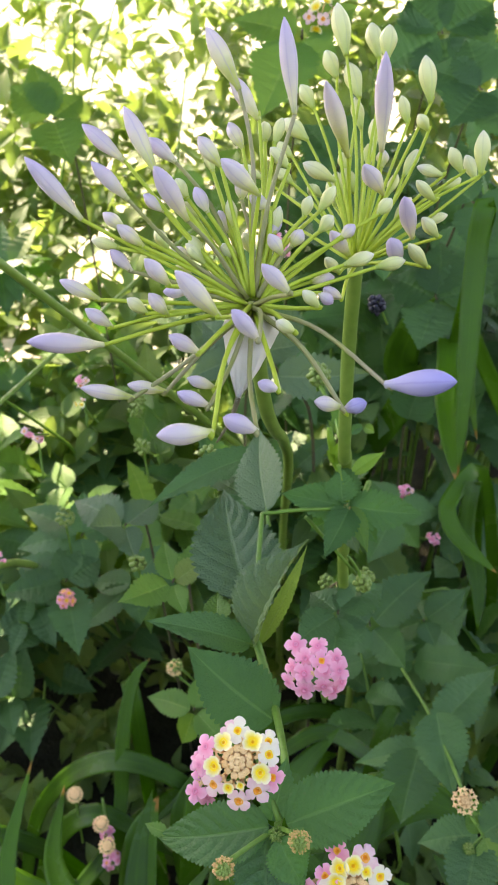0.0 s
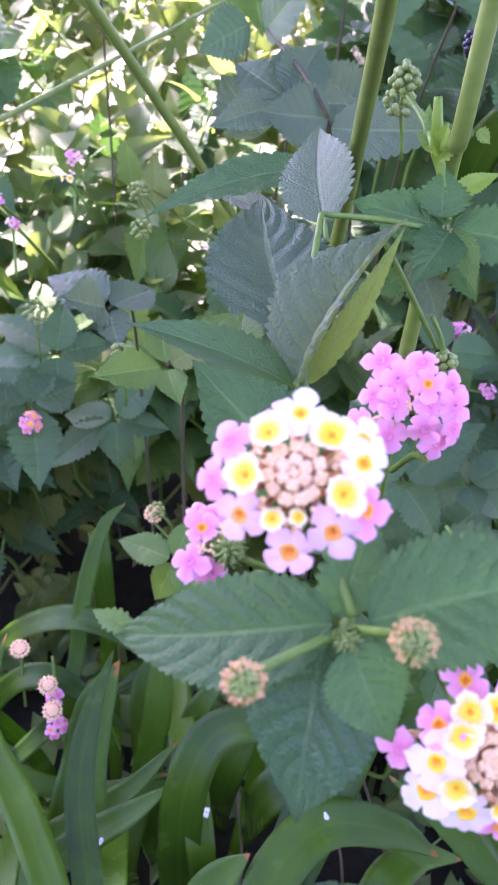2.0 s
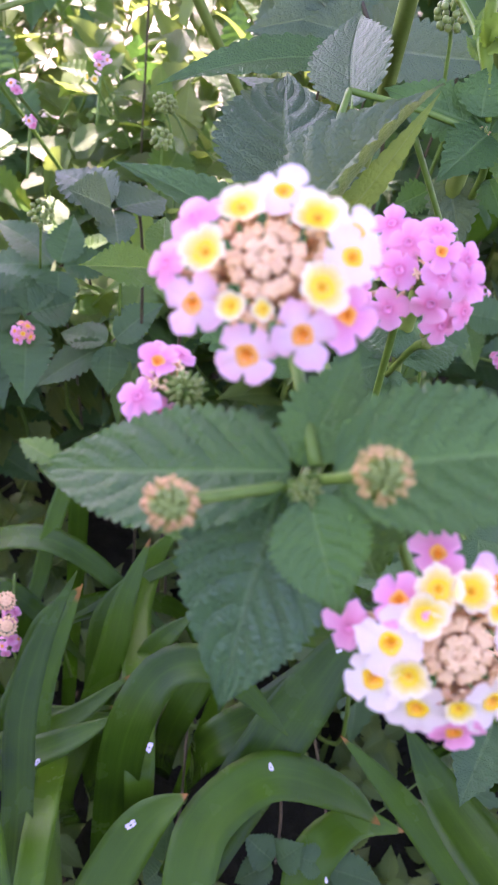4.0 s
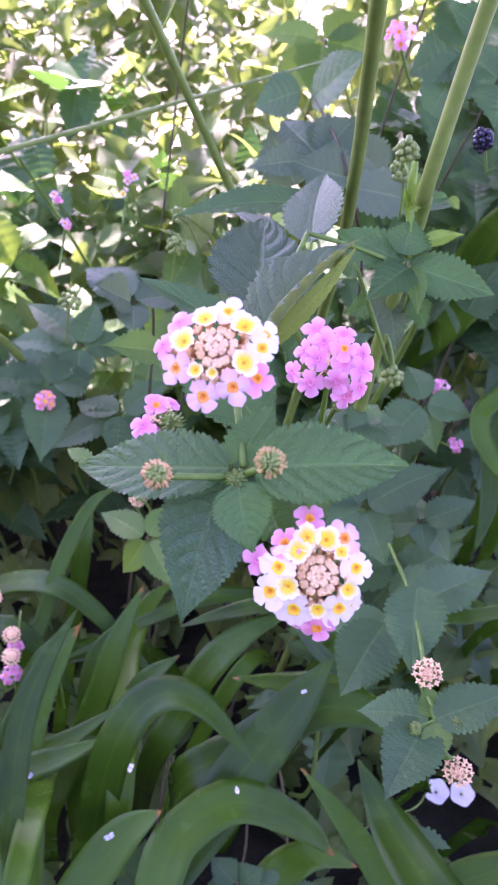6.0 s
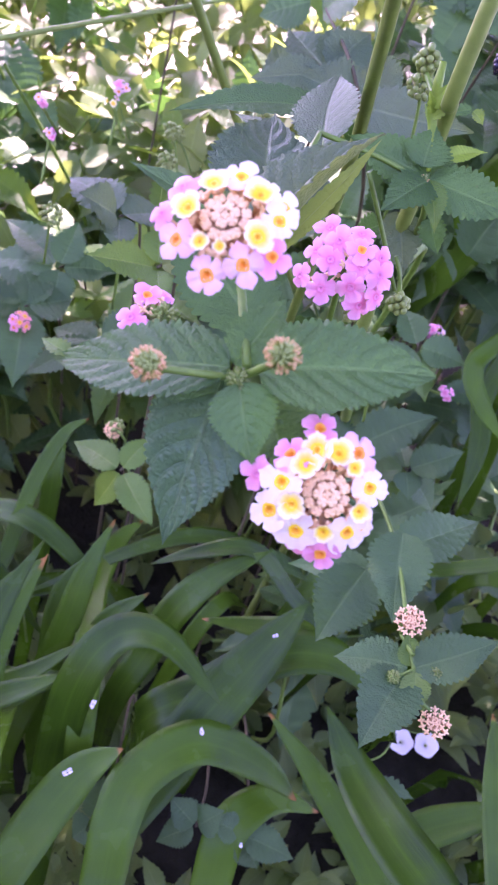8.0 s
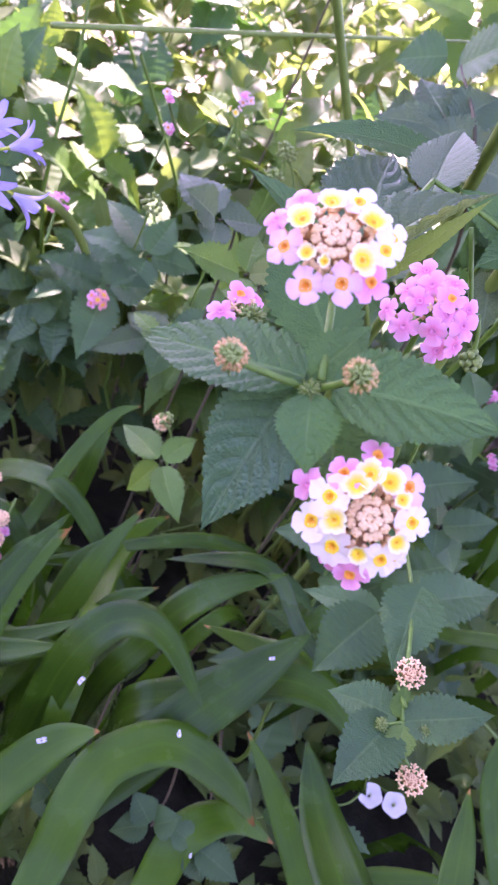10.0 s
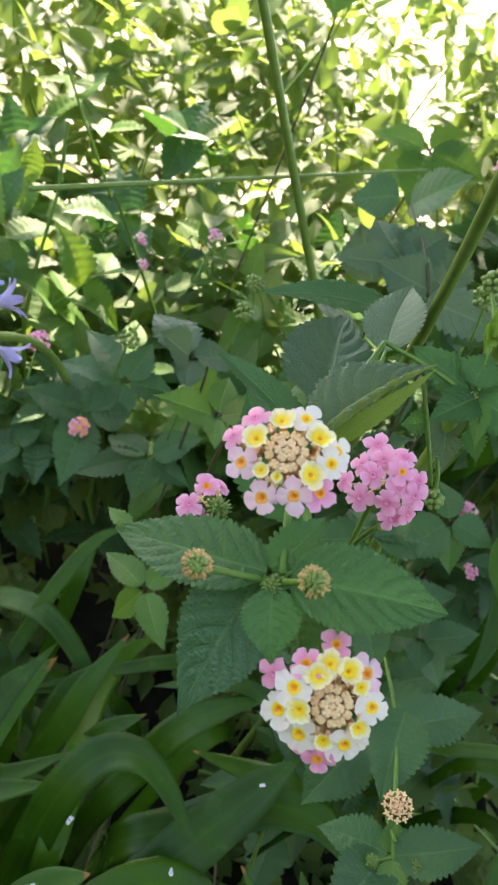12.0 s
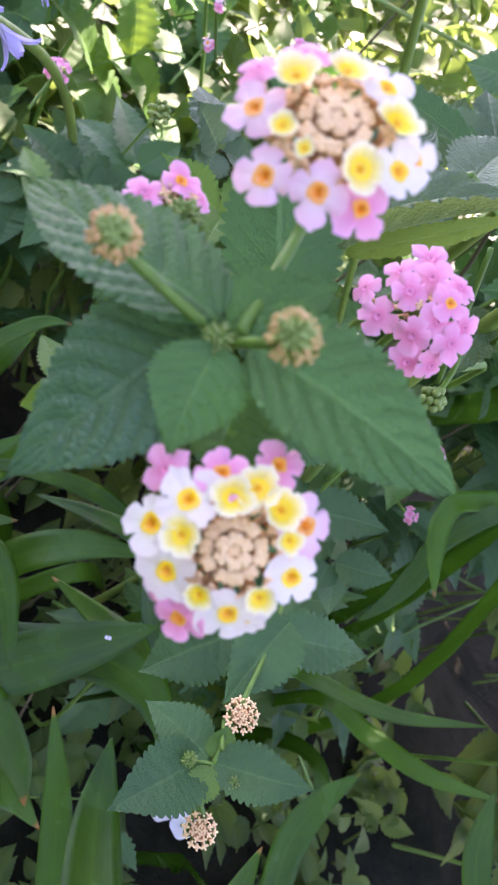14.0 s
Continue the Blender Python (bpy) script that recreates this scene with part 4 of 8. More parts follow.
spiky_bud(shoot, (0.0489, 0.3245, 0.6715), (-0.0929, -0.7157, 0.6922), 0.0028, (0.0489, 0.3245, 0.6655), 11, "", None, 24, "shoot_tip")
tube("stem", [(0.0512, 0.3688, 0.6812), (0.0487, 0.3984, 0.6876), (0.0413, 0.4233, 0.6948)], [0.0015, 0.0014, 0.0011], M_STEM, shoot, 8, 10)
leaf(shoot, (0.0481, 0.3892, 0.6835), (0.0535, 0.3973, 0.6947), 0.0055, (-0.0831, -0.7705, 0.6320), mat=M_YOUNG_SUNLIT, teeth=8, cols=3)
leaf(shoot, (0.0509, 0.3869, 0.6804), (0.0443, 0.3915, 0.6864), 0.0047, (-0.0756, -0.7624, 0.6427), mat=M_YOUNG_SUNLIT, teeth=8, cols=3)
leaf(shoot, (0.0489, 0.3918, 0.6871), (0.0485, 0.3982, 0.6957), 0.0043, (-0.0781, -0.7744, 0.6278), mat=M_YOUNG_SUNLIT, teeth=8, cols=3)
berry_cluster(shoot, (0.0413, 0.4233, 0.6988), 0.0058, 0.0018, 26, M_GREENBERRY, (0.0413, 0.4233, 0.6888), 2, "fruiting_head", "knobbly green lantana fruit cluster")
berry_cluster(shoot, (0.0605, 0.3253, 0.6223), 0.0042, 0.0016, 22, M_GREENBERRY, (0.0514, 0.3263, 0.6402), 22, "fruiting_head", "small green lantana fruit cluster")
berry_cluster(branch, (0.0317, 0.2170, 0.6569), 0.0019, 0.0007, 14, M_GREENBERRY, (0.0318, 0.2485, 0.6276), 16, "fruiting_head", "small green lantana fruit cluster")
tube("stem", [(0.0284, 0.3227, 0.6682), (0.0431, 0.3251, 0.6467), (0.0567, 0.3280, 0.6259)], [0.0010, 0.0010, 0.0009], M_STEM, shoot, 8, 12)


# ---- the low lantana branch beside the strap leaves ----
low = thing("lantana_branch", "low lantana branch with faded coral bud heads", "lantana", "lantana branches")
tube("stem", [(0.1063, 0.4019, 0.4769), (0.1174, 0.3477, 0.4842), (0.1266, 0.2972, 0.4784), (0.1331, 0.2784, 0.4706)], [0.0012, 0.0012, 0.0012, 0.0012], M_STEM, low, 8, 20)
tube("stem", [(0.1331, 0.2784, 0.4706), (0.1408, 0.2695, 0.4618), (0.1487, 0.2659, 0.4595)], [0.0012, 0.0011, 0.0010], M_STEM, low, 8, 8)
leaf(low, (0.1330, 0.2787, 0.4711), (0.1666, 0.2910, 0.4947), 0.0244, (-0.1648, -0.3756, 0.9120))
leaf(low, (0.1307, 0.2797, 0.4689), (0.0973, 0.2831, 0.4557), 0.0237, (-0.1189, -0.3648, 0.9235))
leaf(low, (0.1304, 0.2785, 0.4670), (0.1135, 0.2375, 0.4540), 0.0300, (-0.1882, -0.4810, 0.8563), teeth=16)
leaf(low, (0.1339, 0.2764, 0.4711), (0.1378, 0.2616, 0.4585), 0.0148, (-0.1823, -0.4393, 0.8796), mat=M_YOUNG_SUNLIT)
leaf(low, (0.1318, 0.2804, 0.4700), (0.1261, 0.2920, 0.4794), 0.0133, (-0.1721, -0.4657, 0.8681), mat=M_YOUNG_SUNLIT)
leaf(low, (0.1186, 0.3457, 0.4809), (0.1682, 0.3911, 0.4874), 0.0296, (-0.1327, -0.4039, 0.9051), teeth=16)
leaf(low, (0.1183, 0.3500, 0.4917), (0.1223, 0.3039, 0.4702), 0.0338, (-0.1573, -0.5215, 0.8386), teeth=16)
leaf(low, (0.1079, 0.3422, 0.4657), (0.0946, 0.3138, 0.4292), 0.0365, (-0.1094, -0.4442, 0.8892), teeth=16)
leaf(low, (0.1103, 0.3466, 0.4634), (0.0685, 0.3477, 0.4464), 0.0208, (-0.0582, -0.2889, 0.9556))
flower_head(low, (0.1208, 0.2834, 0.4957), (-0.1674, -0.4835, 0.8592), (0.9542, 0.1399, 0.2646),
            [],
            4.6, 50, (0.1294, 0.2799, 0.4781), 120, "faded coral lantana bud head", bud_size=0.0022)
flower_head(low, (0.1487, 0.2619, 0.4595), (-0.2000, -0.4250, 0.8828), (0.9505, 0.1345, 0.2801),
            [],
            4.6, 50, (0.1378, 0.2735, 0.4673), 148, "faded coral lantana bud head", bud_size=0.0022)
spiky_bud(low, (0.1238, 0.2715, 0.4689), (-0.1658, -0.4477, 0.8787), 0.0034, (0.1331, 0.2784, 0.4706), 693, "small green unopened flower head", M_GREENBERRY, 26)
spiky_bud(low, (0.1432, 0.2759, 0.4759), (-0.1951, -0.4537, 0.8696), 0.0034, (0.1331, 0.2784, 0.4706), 764, "small green unopened flower head", M_GREENBERRY, 26)


# ---- lantana shoots further back ----
mid_shoot = thing("lantana_branch", "lantana shoot with a fresh green leaf whorl", "lantana", "lantana branches")
tube("stem", [(-0.0503, 0.3856, 0.5727), (-0.0473, 0.4356, 0.5527), (-0.0543, 0.5356, 0.4009), (-0.0403, 0.6056, 0.0100)], [0.0008, 0.0010, 0.0013, 0.0017], M_TWIG, mid_shoot, 7, 18)
leaf(mid_shoot, (-0.0531, 0.3850, 0.5719), (-0.0822, 0.3634, 0.5767), 0.0231, (0.0746, -0.4237, 0.9027), mat=M_YOUNG_SUNLIT, teeth=13, cols=4, fold=16, droop=0.15)
leaf(mid_shoot, (-0.0507, 0.3867, 0.5746), (-0.0576, 0.4151, 0.5832), 0.0177, (0.0555, -0.4479, 0.8924), mat=M_YOUNG_SUNLIT, teeth=13, cols=4, fold=16, droop=0.15)
leaf(mid_shoot, (-0.0483, 0.3863, 0.5738), (-0.0258, 0.3945, 0.5858), 0.0173, (0.0340, -0.4423, 0.8962), mat=M_YOUNG_SUNLIT, teeth=13, cols=4, fold=16, droop=0.15)
leaf(mid_shoot, (-0.0496, 0.3847, 0.5712), (-0.0402, 0.3599, 0.5682), 0.0154, (0.0445, -0.4204, 0.9063), mat=M_YOUNG_SUNLIT, teeth=13, cols=4, fold=16, droop=0.15)
leaf(mid_shoot, (-0.0478, 0.3871, 0.5751), (-0.0200, 0.4283, 0.5834), 0.0163, (0.0292, -0.4540, 0.8905), mat=M_YOUNG_SUNLIT, teeth=13, cols=4, fold=16, droop=0.15)
left_shoot = thing("lantana_branch", "lantana shoot with drooping green leaves", "lantana", "lantana branches")
tube("stem", [(-0.1805, 0.5842, 0.4066), (-0.1775, 0.6342, 0.3866), (-0.1845, 0.7342, 0.2846), (-0.1705, 0.8042, 0.0100)], [0.0008, 0.0010, 0.0013, 0.0017], M_TWIG, left_shoot, 7, 18)
leaf(left_shoot, (-0.1795, 0.5812, 0.4016), (-0.1618, 0.5258, 0.3669), 0.0402, (0.1295, -0.4060, 0.9047), mat=M_LEAF, teeth=13, cols=4, fold=16, droop=0.15)
leaf(left_shoot, (-0.1852, 0.5837, 0.4060), (-0.2363, 0.5699, 0.4058), 0.0373, (0.1613, -0.4230, 0.8917), mat=M_LEAF, teeth=13, cols=4, fold=16, droop=0.15)
leaf(left_shoot, (-0.1840, 0.5850, 0.4082), (-0.2306, 0.6101, 0.4139), 0.0355, (0.1569, -0.4354, 0.8864), mat=M_LEAF, teeth=13, cols=4, fold=16, droop=0.15)
leaf(left_shoot, (-0.1778, 0.5852, 0.4081), (-0.1508, 0.6123, 0.4125), 0.0406, (0.1237, -0.4405, 0.8892), mat=M_LEAF, teeth=13, cols=4, fold=16, droop=0.15)
leaf(left_shoot, (-0.1804, 0.5859, 0.4093), (-0.1866, 0.6286, 0.4223), 0.0307, (0.1385, -0.4449, 0.8848), mat=M_LEAF, teeth=13, cols=4, fold=16, droop=0.15)
leaf_pair = thing("lantana_branch", "lantana shoot with broad shaded leaves", "lantana", "lantana branches")
tube("stem", [(-0.0934, 0.4682, 0.5572), (-0.0904, 0.5182, 0.5372), (-0.0974, 0.6182, 0.3900), (-0.0834, 0.6882, 0.0100)], [0.0008, 0.0010, 0.0013, 0.0017], M_TWIG, leaf_pair, 7, 18)
leaf(leaf_pair, (-0.0964, 0.4689, 0.5585), (-0.1374, 0.5012, 0.5566), 0.0325, (0.1166, -0.4760, 0.8717), mat=M_SKYLIT, teeth=13, cols=4, fold=16, droop=0.15)
leaf(leaf_pair, (-0.0915, 0.4690, 0.5584), (-0.0726, 0.5030, 0.5554), 0.0268, (0.0787, -0.4802, 0.8736), mat=M_SKYLIT, teeth=13, cols=4, fold=16, droop=0.15)
leaf(leaf_pair, (-0.0927, 0.4671, 0.5554), (-0.0814, 0.4395, 0.5477), 0.0219, (0.0868, -0.4576, 0.8849), mat=M_SKYLIT, teeth=13, cols=4, fold=16, droop=0.15)
leaf(leaf_pair, (-0.0955, 0.4681, 0.5572), (-0.1153, 0.4515, 0.5697), 0.0328, (0.1085, -0.4678, 0.8772), mat=M_SKYLIT, teeth=13, cols=4, fold=16, droop=0.15)
dark_whorl = thing("lantana_branch", "small lantana shoot with dark leaves", "lantana", "lantana branches")
tube("stem", [(0.1416, 0.4867, 0.4428), (0.1446, 0.5367, 0.4228), (0.1376, 0.6367, 0.3099), (0.1516, 0.7067, 0.0100)], [0.0008, 0.0010, 0.0013, 0.0017], M_TWIG, dark_whorl, 7, 18)
leaf(dark_whorl, (0.1444, 0.4879, 0.4446), (0.1765, 0.5007, 0.4651), 0.0270, (-0.1418, -0.5033, 0.8524), mat=M_LEAF, teeth=13, cols=4, fold=16, droop=0.15)
leaf(dark_whorl, (0.1390, 0.4861, 0.4418), (0.1125, 0.4957, 0.4194), 0.0244, (-0.1062, -0.4918, 0.8642), mat=M_LEAF, teeth=13, cols=4, fold=16, droop=0.15)
leaf(dark_whorl, (0.1407, 0.4875, 0.4440), (0.1364, 0.5217, 0.4424), 0.0179, (-0.1182, -0.5037, 0.8558), mat=M_LEAF, teeth=13, cols=4, fold=16, droop=0.15)
leaf(dark_whorl, (0.1423, 0.4859, 0.4414), (0.1481, 0.4680, 0.4314), 0.0208, (-0.1270, -0.4867, 0.8643), mat=M_LEAF, teeth=13, cols=4, fold=16, droop=0.15)
leaf(dark_whorl, (0.1439, 0.4858, 0.4412), (0.1729, 0.4828, 0.4170), 0.0220, (-0.1370, -0.4838, 0.8644), mat=M_LEAF, teeth=13, cols=4, fold=16, droop=0.15)
dark_leaves = thing("lantana_branch", "shaded lantana shoot with large leaves", "lantana", "lantana branches")
tube("stem", [(0.0953, 0.4772, 0.4468), (0.0983, 0.5272, 0.4268), (0.0913, 0.6272, 0.3127), (0.1053, 0.6972, 0.0100)], [0.0008, 0.0010, 0.0013, 0.0017], M_TWIG, dark_leaves, 7, 18)
leaf(dark_leaves, (0.0995, 0.4790, 0.4497), (0.1474, 0.5000, 0.4835), 0.0360, (-0.1089, -0.5138, 0.8510), mat=M_LEAF, teeth=13, cols=4, fold=16, droop=0.15)
leaf(dark_leaves, (0.0930, 0.4779, 0.4480), (0.0683, 0.5036, 0.4518), 0.0305, (-0.0651, -0.5079, 0.8589), mat=M_LEAF, teeth=13, cols=4, fold=16, droop=0.15)
leaf(dark_leaves, (0.0976, 0.4757, 0.4443), (0.1250, 0.4662, 0.4095), 0.0311, (-0.0942, -0.4821, 0.8710), mat=M_LEAF, teeth=13, cols=4, fold=16, droop=0.15)
leaf(dark_leaves, (0.0935, 0.4761, 0.4451), (0.0727, 0.4642, 0.4258), 0.0257, (-0.0678, -0.4896, 0.8693), mat=M_LEAF, teeth=13, cols=4, fold=16, droop=0.15)
right_pair = thing("lantana_branch", "shaded lantana shoot beside small pink flowers", "lantana", "lantana branches")
tube("stem", [(0.1248, 0.5589, 0.5030), (0.1278, 0.6089, 0.4830), (0.1208, 0.7089, 0.3521), (0.1348, 0.7789, 0.0100)], [0.0008, 0.0010, 0.0013, 0.0017], M_TWIG, right_pair, 7, 18)
leaf(right_pair, (0.1279, 0.5588, 0.5028), (0.1636, 0.5581, 0.5013), 0.0293, (-0.1257, -0.5581, 0.8202), mat=M_LEAF, teeth=13, cols=4, fold=16, droop=0.15)
leaf(right_pair, (0.1228, 0.5570, 0.4999), (0.0999, 0.5354, 0.4650), 0.0366, (-0.0927, -0.5464, 0.8323), mat=M_LEAF, teeth=13, cols=4, fold=16, droop=0.15)
leaf(right_pair, (0.1231, 0.5598, 0.5045), (0.1063, 0.5895, 0.5148), 0.0256, (-0.0956, -0.5717, 0.8149), mat=M_LEAF, teeth=13, cols=4, fold=16, droop=0.15)
leaf(right_pair, (0.1264, 0.5574, 0.5005), (0.1491, 0.5577, 0.4626), 0.0232, (-0.1158, -0.5466, 0.8293), mat=M_LEAF, teeth=13, cols=4, fold=16, droop=0.15)
high_right = thing("lantana_branch", "lantana shoot with broad mid-green leaves", "lantana", "lantana branches")
tube("stem", [(0.1021, 0.6252, 0.7256), (0.1051, 0.6752, 0.7056), (0.0981, 0.7752, 0.5079), (0.1121, 0.8452, 0.0100)], [0.0008, 0.0010, 0.0013, 0.0017], M_TWIG, high_right, 7, 18)
leaf(high_right, (0.1026, 0.6237, 0.7232), (0.1066, 0.5960, 0.6973), 0.0349, (-0.0997, -0.7035, 0.7036), mat=M_LEAF, teeth=13, cols=4, fold=16, droop=0.15)
leaf(high_right, (0.0997, 0.6257, 0.7265), (0.0743, 0.6543, 0.7351), 0.0295, (-0.0783, -0.7200, 0.6895), mat=M_LEAF, teeth=13, cols=4, fold=16, droop=0.15)
leaf(high_right, (0.1033, 0.6265, 0.7277), (0.1204, 0.6640, 0.7504), 0.0337, (-0.1047, -0.7218, 0.6842), mat=M_LEAF, teeth=13, cols=4, fold=16, droop=0.15)
leaf(high_right, (0.1050, 0.6249, 0.7252), (0.1386, 0.6220, 0.7200), 0.0290, (-0.1174, -0.7093, 0.6951), mat=M_LEAF, teeth=13, cols=4, fold=16, droop=0.15)
back_leaves = thing("lantana_branch", "lantana shoot with shaded leaves tinted grey by painted skylight", "lantana", "lantana branches")
tube("stem", [(-0.0028, 0.5477, 0.6578), (0.0002, 0.5977, 0.6378), (-0.0068, 0.6977, 0.4605), (0.0072, 0.7677, 0.0100)], [0.0008, 0.0010, 0.0013, 0.0017], M_TWIG, back_leaves, 7, 18)
leaf(back_leaves, (-0.0065, 0.5469, 0.6566), (-0.0486, 0.5378, 0.6421), 0.0252, (0.0497, -0.6610, 0.7488), mat=M_SKYLIT, teeth=13, cols=4, fold=16, droop=0.15)
leaf(back_leaves, (-0.0015, 0.5491, 0.6601), (0.0138, 0.5868, 0.6831), 0.0320, (0.0101, -0.6813, 0.7319), mat=M_SKYLIT, teeth=13, cols=4, fold=16, droop=0.15)
leaf(back_leaves, (-0.0054, 0.5485, 0.6591), (-0.0379, 0.5892, 0.6684), 0.0303, (0.0417, -0.6751, 0.7365), mat=M_SKYLIT, teeth=13, cols=4, fold=16, droop=0.15)
leaf(back_leaves, (0.0009, 0.5478, 0.6579), (0.0455, 0.5799, 0.6524), 0.0283, (-0.0095, -0.6698, 0.7425), mat=M_SKYLIT, teeth=13, cols=4, fold=16, droop=0.15)
leaf(back_leaves, (-0.0031, 0.5490, 0.6600), (-0.0073, 0.5964, 0.6797), 0.0242, (0.0230, -0.6805, 0.7324), mat=M_SKYLIT, teeth=13, cols=4, fold=16, droop=0.15)
left_leaves = thing("lantana_branch", "lantana shoot with broad mid-green leaves", "lantana", "lantana branches")
tube("stem", [(-0.1702, 0.6258, 0.4298), (-0.1672, 0.6758, 0.4098), (-0.1742, 0.7758, 0.3008), (-0.1602, 0.8458, 0.0100)], [0.0008, 0.0010, 0.0013, 0.0017], M_TWIG, left_leaves, 7, 18)
leaf(left_leaves, (-0.1752, 0.6251, 0.4288), (-0.2390, 0.6340, 0.4077), 0.0345, (0.1778, -0.5191, 0.8360), mat=M_LEAF, teeth=13, cols=4, fold=16, droop=0.15)
leaf(left_leaves, (-0.1700, 0.6274, 0.4327), (-0.1720, 0.6639, 0.4579), 0.0296, (0.1497, -0.5453, 0.8248), mat=M_LEAF, teeth=13, cols=4, fold=16, droop=0.15)
leaf(left_leaves, (-0.1700, 0.6244, 0.4271), (-0.1647, 0.5993, 0.4017), 0.0314, (0.1470, -0.5170, 0.8433), mat=M_LEAF, teeth=13, cols=4, fold=16, droop=0.15)
leaf(left_leaves, (-0.1748, 0.6265, 0.4314), (-0.2365, 0.6615, 0.4371), 0.0318, (0.1770, -0.5330, 0.8274), mat=M_LEAF, teeth=13, cols=4, fold=16, droop=0.15)
leaf(left_leaves, (-0.1665, 0.6264, 0.4305), (-0.1268, 0.6503, 0.4299), 0.0296, (0.1278, -0.5381, 0.8332), mat=M_LEAF, teeth=13, cols=4, fold=16, droop=0.15)
left_dark = thing("lantana_branch", "shaded lantana shoot with dark leaves", "lantana", "lantana branches")
tube("stem", [(-0.1183, 0.6043, 0.3868), (-0.1153, 0.6543, 0.3668), (-0.1223, 0.7543, 0.2707), (-0.1083, 0.8243, 0.0100)], [0.0008, 0.0010, 0.0013, 0.0017], M_TWIG, left_dark, 7, 18)
leaf(left_dark, (-0.1154, 0.6059, 0.3895), (-0.0823, 0.6240, 0.4204), 0.0301, (0.0859, -0.5210, 0.8492), mat=M_LEAF, teeth=13, cols=4, fold=16, droop=0.15)
leaf(left_dark, (-0.1216, 0.6041, 0.3867), (-0.1664, 0.6271, 0.3691), 0.0298, (0.1215, -0.5014, 0.8566), mat=M_LEAF, teeth=13, cols=4, fold=16, droop=0.15)
leaf(left_dark, (-0.1178, 0.6027, 0.3838), (-0.1126, 0.5843, 0.3497), 0.0292, (0.0982, -0.4898, 0.8663), mat=M_LEAF, teeth=13, cols=4, fold=16, droop=0.15)
leaf(left_dark, (-0.1146, 0.6042, 0.3863), (-0.0730, 0.6111, 0.3753), 0.0245, (0.0799, -0.5050, 0.8594), mat=M_LEAF, teeth=13, cols=4, fold=16, droop=0.15)
leaf(left_dark, (-0.1225, 0.6023, 0.3834), (-0.1759, 0.5953, 0.3325), 0.0306, (0.1251, -0.4835, 0.8664), mat=M_LEAF, teeth=13, cols=4, fold=16, droop=0.15)
low_left_leaves = thing("lantana_branch", "lantana shoot with pale drooping leaves", "lantana", "lantana branches")
tube("stem", [(-0.0486, 0.4353, 0.3977), (-0.0456, 0.4853, 0.3777), (-0.0526, 0.5853, 0.2784), (-0.0386, 0.6553, 0.0100)], [0.0008, 0.0010, 0.0013, 0.0017], M_TWIG, low_left_leaves, 7, 18)
leaf(low_left_leaves, (-0.0458, 0.4340, 0.3957), (-0.0133, 0.4042, 0.3865), 0.0232, (0.0382, -0.4457, 0.8944), mat=M_YOUNG_SUNLIT, teeth=13, cols=4, fold=16, droop=0.15)
leaf(low_left_leaves, (-0.0515, 0.4356, 0.3982), (-0.0887, 0.4545, 0.3917), 0.0232, (0.0797, -0.4600, 0.8843), mat=M_YOUNG_SUNLIT, teeth=13, cols=4, fold=16, droop=0.15)
leaf(low_left_leaves, (-0.0493, 0.4340, 0.3958), (-0.0605, 0.4337, 0.3603), 0.0200, (0.0631, -0.4440, 0.8938), mat=M_YOUNG_SUNLIT, teeth=13, cols=4, fold=16, droop=0.15)
leaf(low_left_leaves, (-0.0475, 0.4365, 0.3995), (-0.0367, 0.4667, 0.4080), 0.0192, (0.0507, -0.4714, 0.8805), mat=M_YOUNG_SUNLIT, teeth=13, cols=4, fold=16, droop=0.15)
sunny_leaf = thing("lantana_branch", "lantana shoot with large sunlit leaves", "lantana", "lantana branches")
tube("stem", [(-0.0472, 0.9679, 0.6934), (-0.0442, 1.0179, 0.6734), (-0.0512, 1.1179, 0.4854), (-0.0372, 1.1879, 0.0100)], [0.0008, 0.0010, 0.0013, 0.0017], M_TWIG, sunny_leaf, 7, 18)
leaf(sunny_leaf, (-0.0522, 0.9673, 0.6926), (-0.1127, 0.9815, 0.6810), 0.0369, (0.0611, -0.7232, 0.6880), mat=M_YOUNG_SUNLIT, teeth=13, cols=4, fold=16, droop=0.15)
leaf(sunny_leaf, (-0.0443, 0.9695, 0.6962), (-0.0112, 1.0105, 0.7272), 0.0406, (0.0190, -0.7358, 0.6769), mat=M_YOUNG_SUNLIT, teeth=13, cols=4, fold=16, droop=0.15)
leaf(sunny_leaf, (-0.0457, 0.9653, 0.6884), (-0.0278, 0.8922, 0.6368), 0.0564, (0.0270, -0.7133, 0.7003), mat=M_YOUNG_SUNLIT, teeth=13, cols=4, fold=16, droop=0.15)
leaf(sunny_leaf, (-0.0412, 0.9681, 0.6933), (0.0278, 0.9698, 0.6917), 0.0517, (0.0029, -0.7279, 0.6857), mat=M_YOUNG_SUNLIT, teeth=13, cols=4, fold=16, droop=0.15)
leaf(sunny_leaf, (-0.0498, 0.9648, 0.6878), (-0.0819, 0.9495, 0.6202), 0.0430, (0.0483, -0.7099, 0.7027), mat=M_YOUNG_SUNLIT, teeth=13, cols=4, fold=16, droop=0.15)
upper_leaves = thing("lantana_branch", "lantana shoot with broad leaves behind the umbels", "lantana", "lantana branches")
tube("stem", [(0.0439, 0.6952, 0.8641), (0.0469, 0.7452, 0.8441), (0.0399, 0.8452, 0.6049), (0.0539, 0.9152, 0.0100)], [0.0008, 0.0010, 0.0013, 0.0017], M_TWIG, upper_leaves, 7, 18)
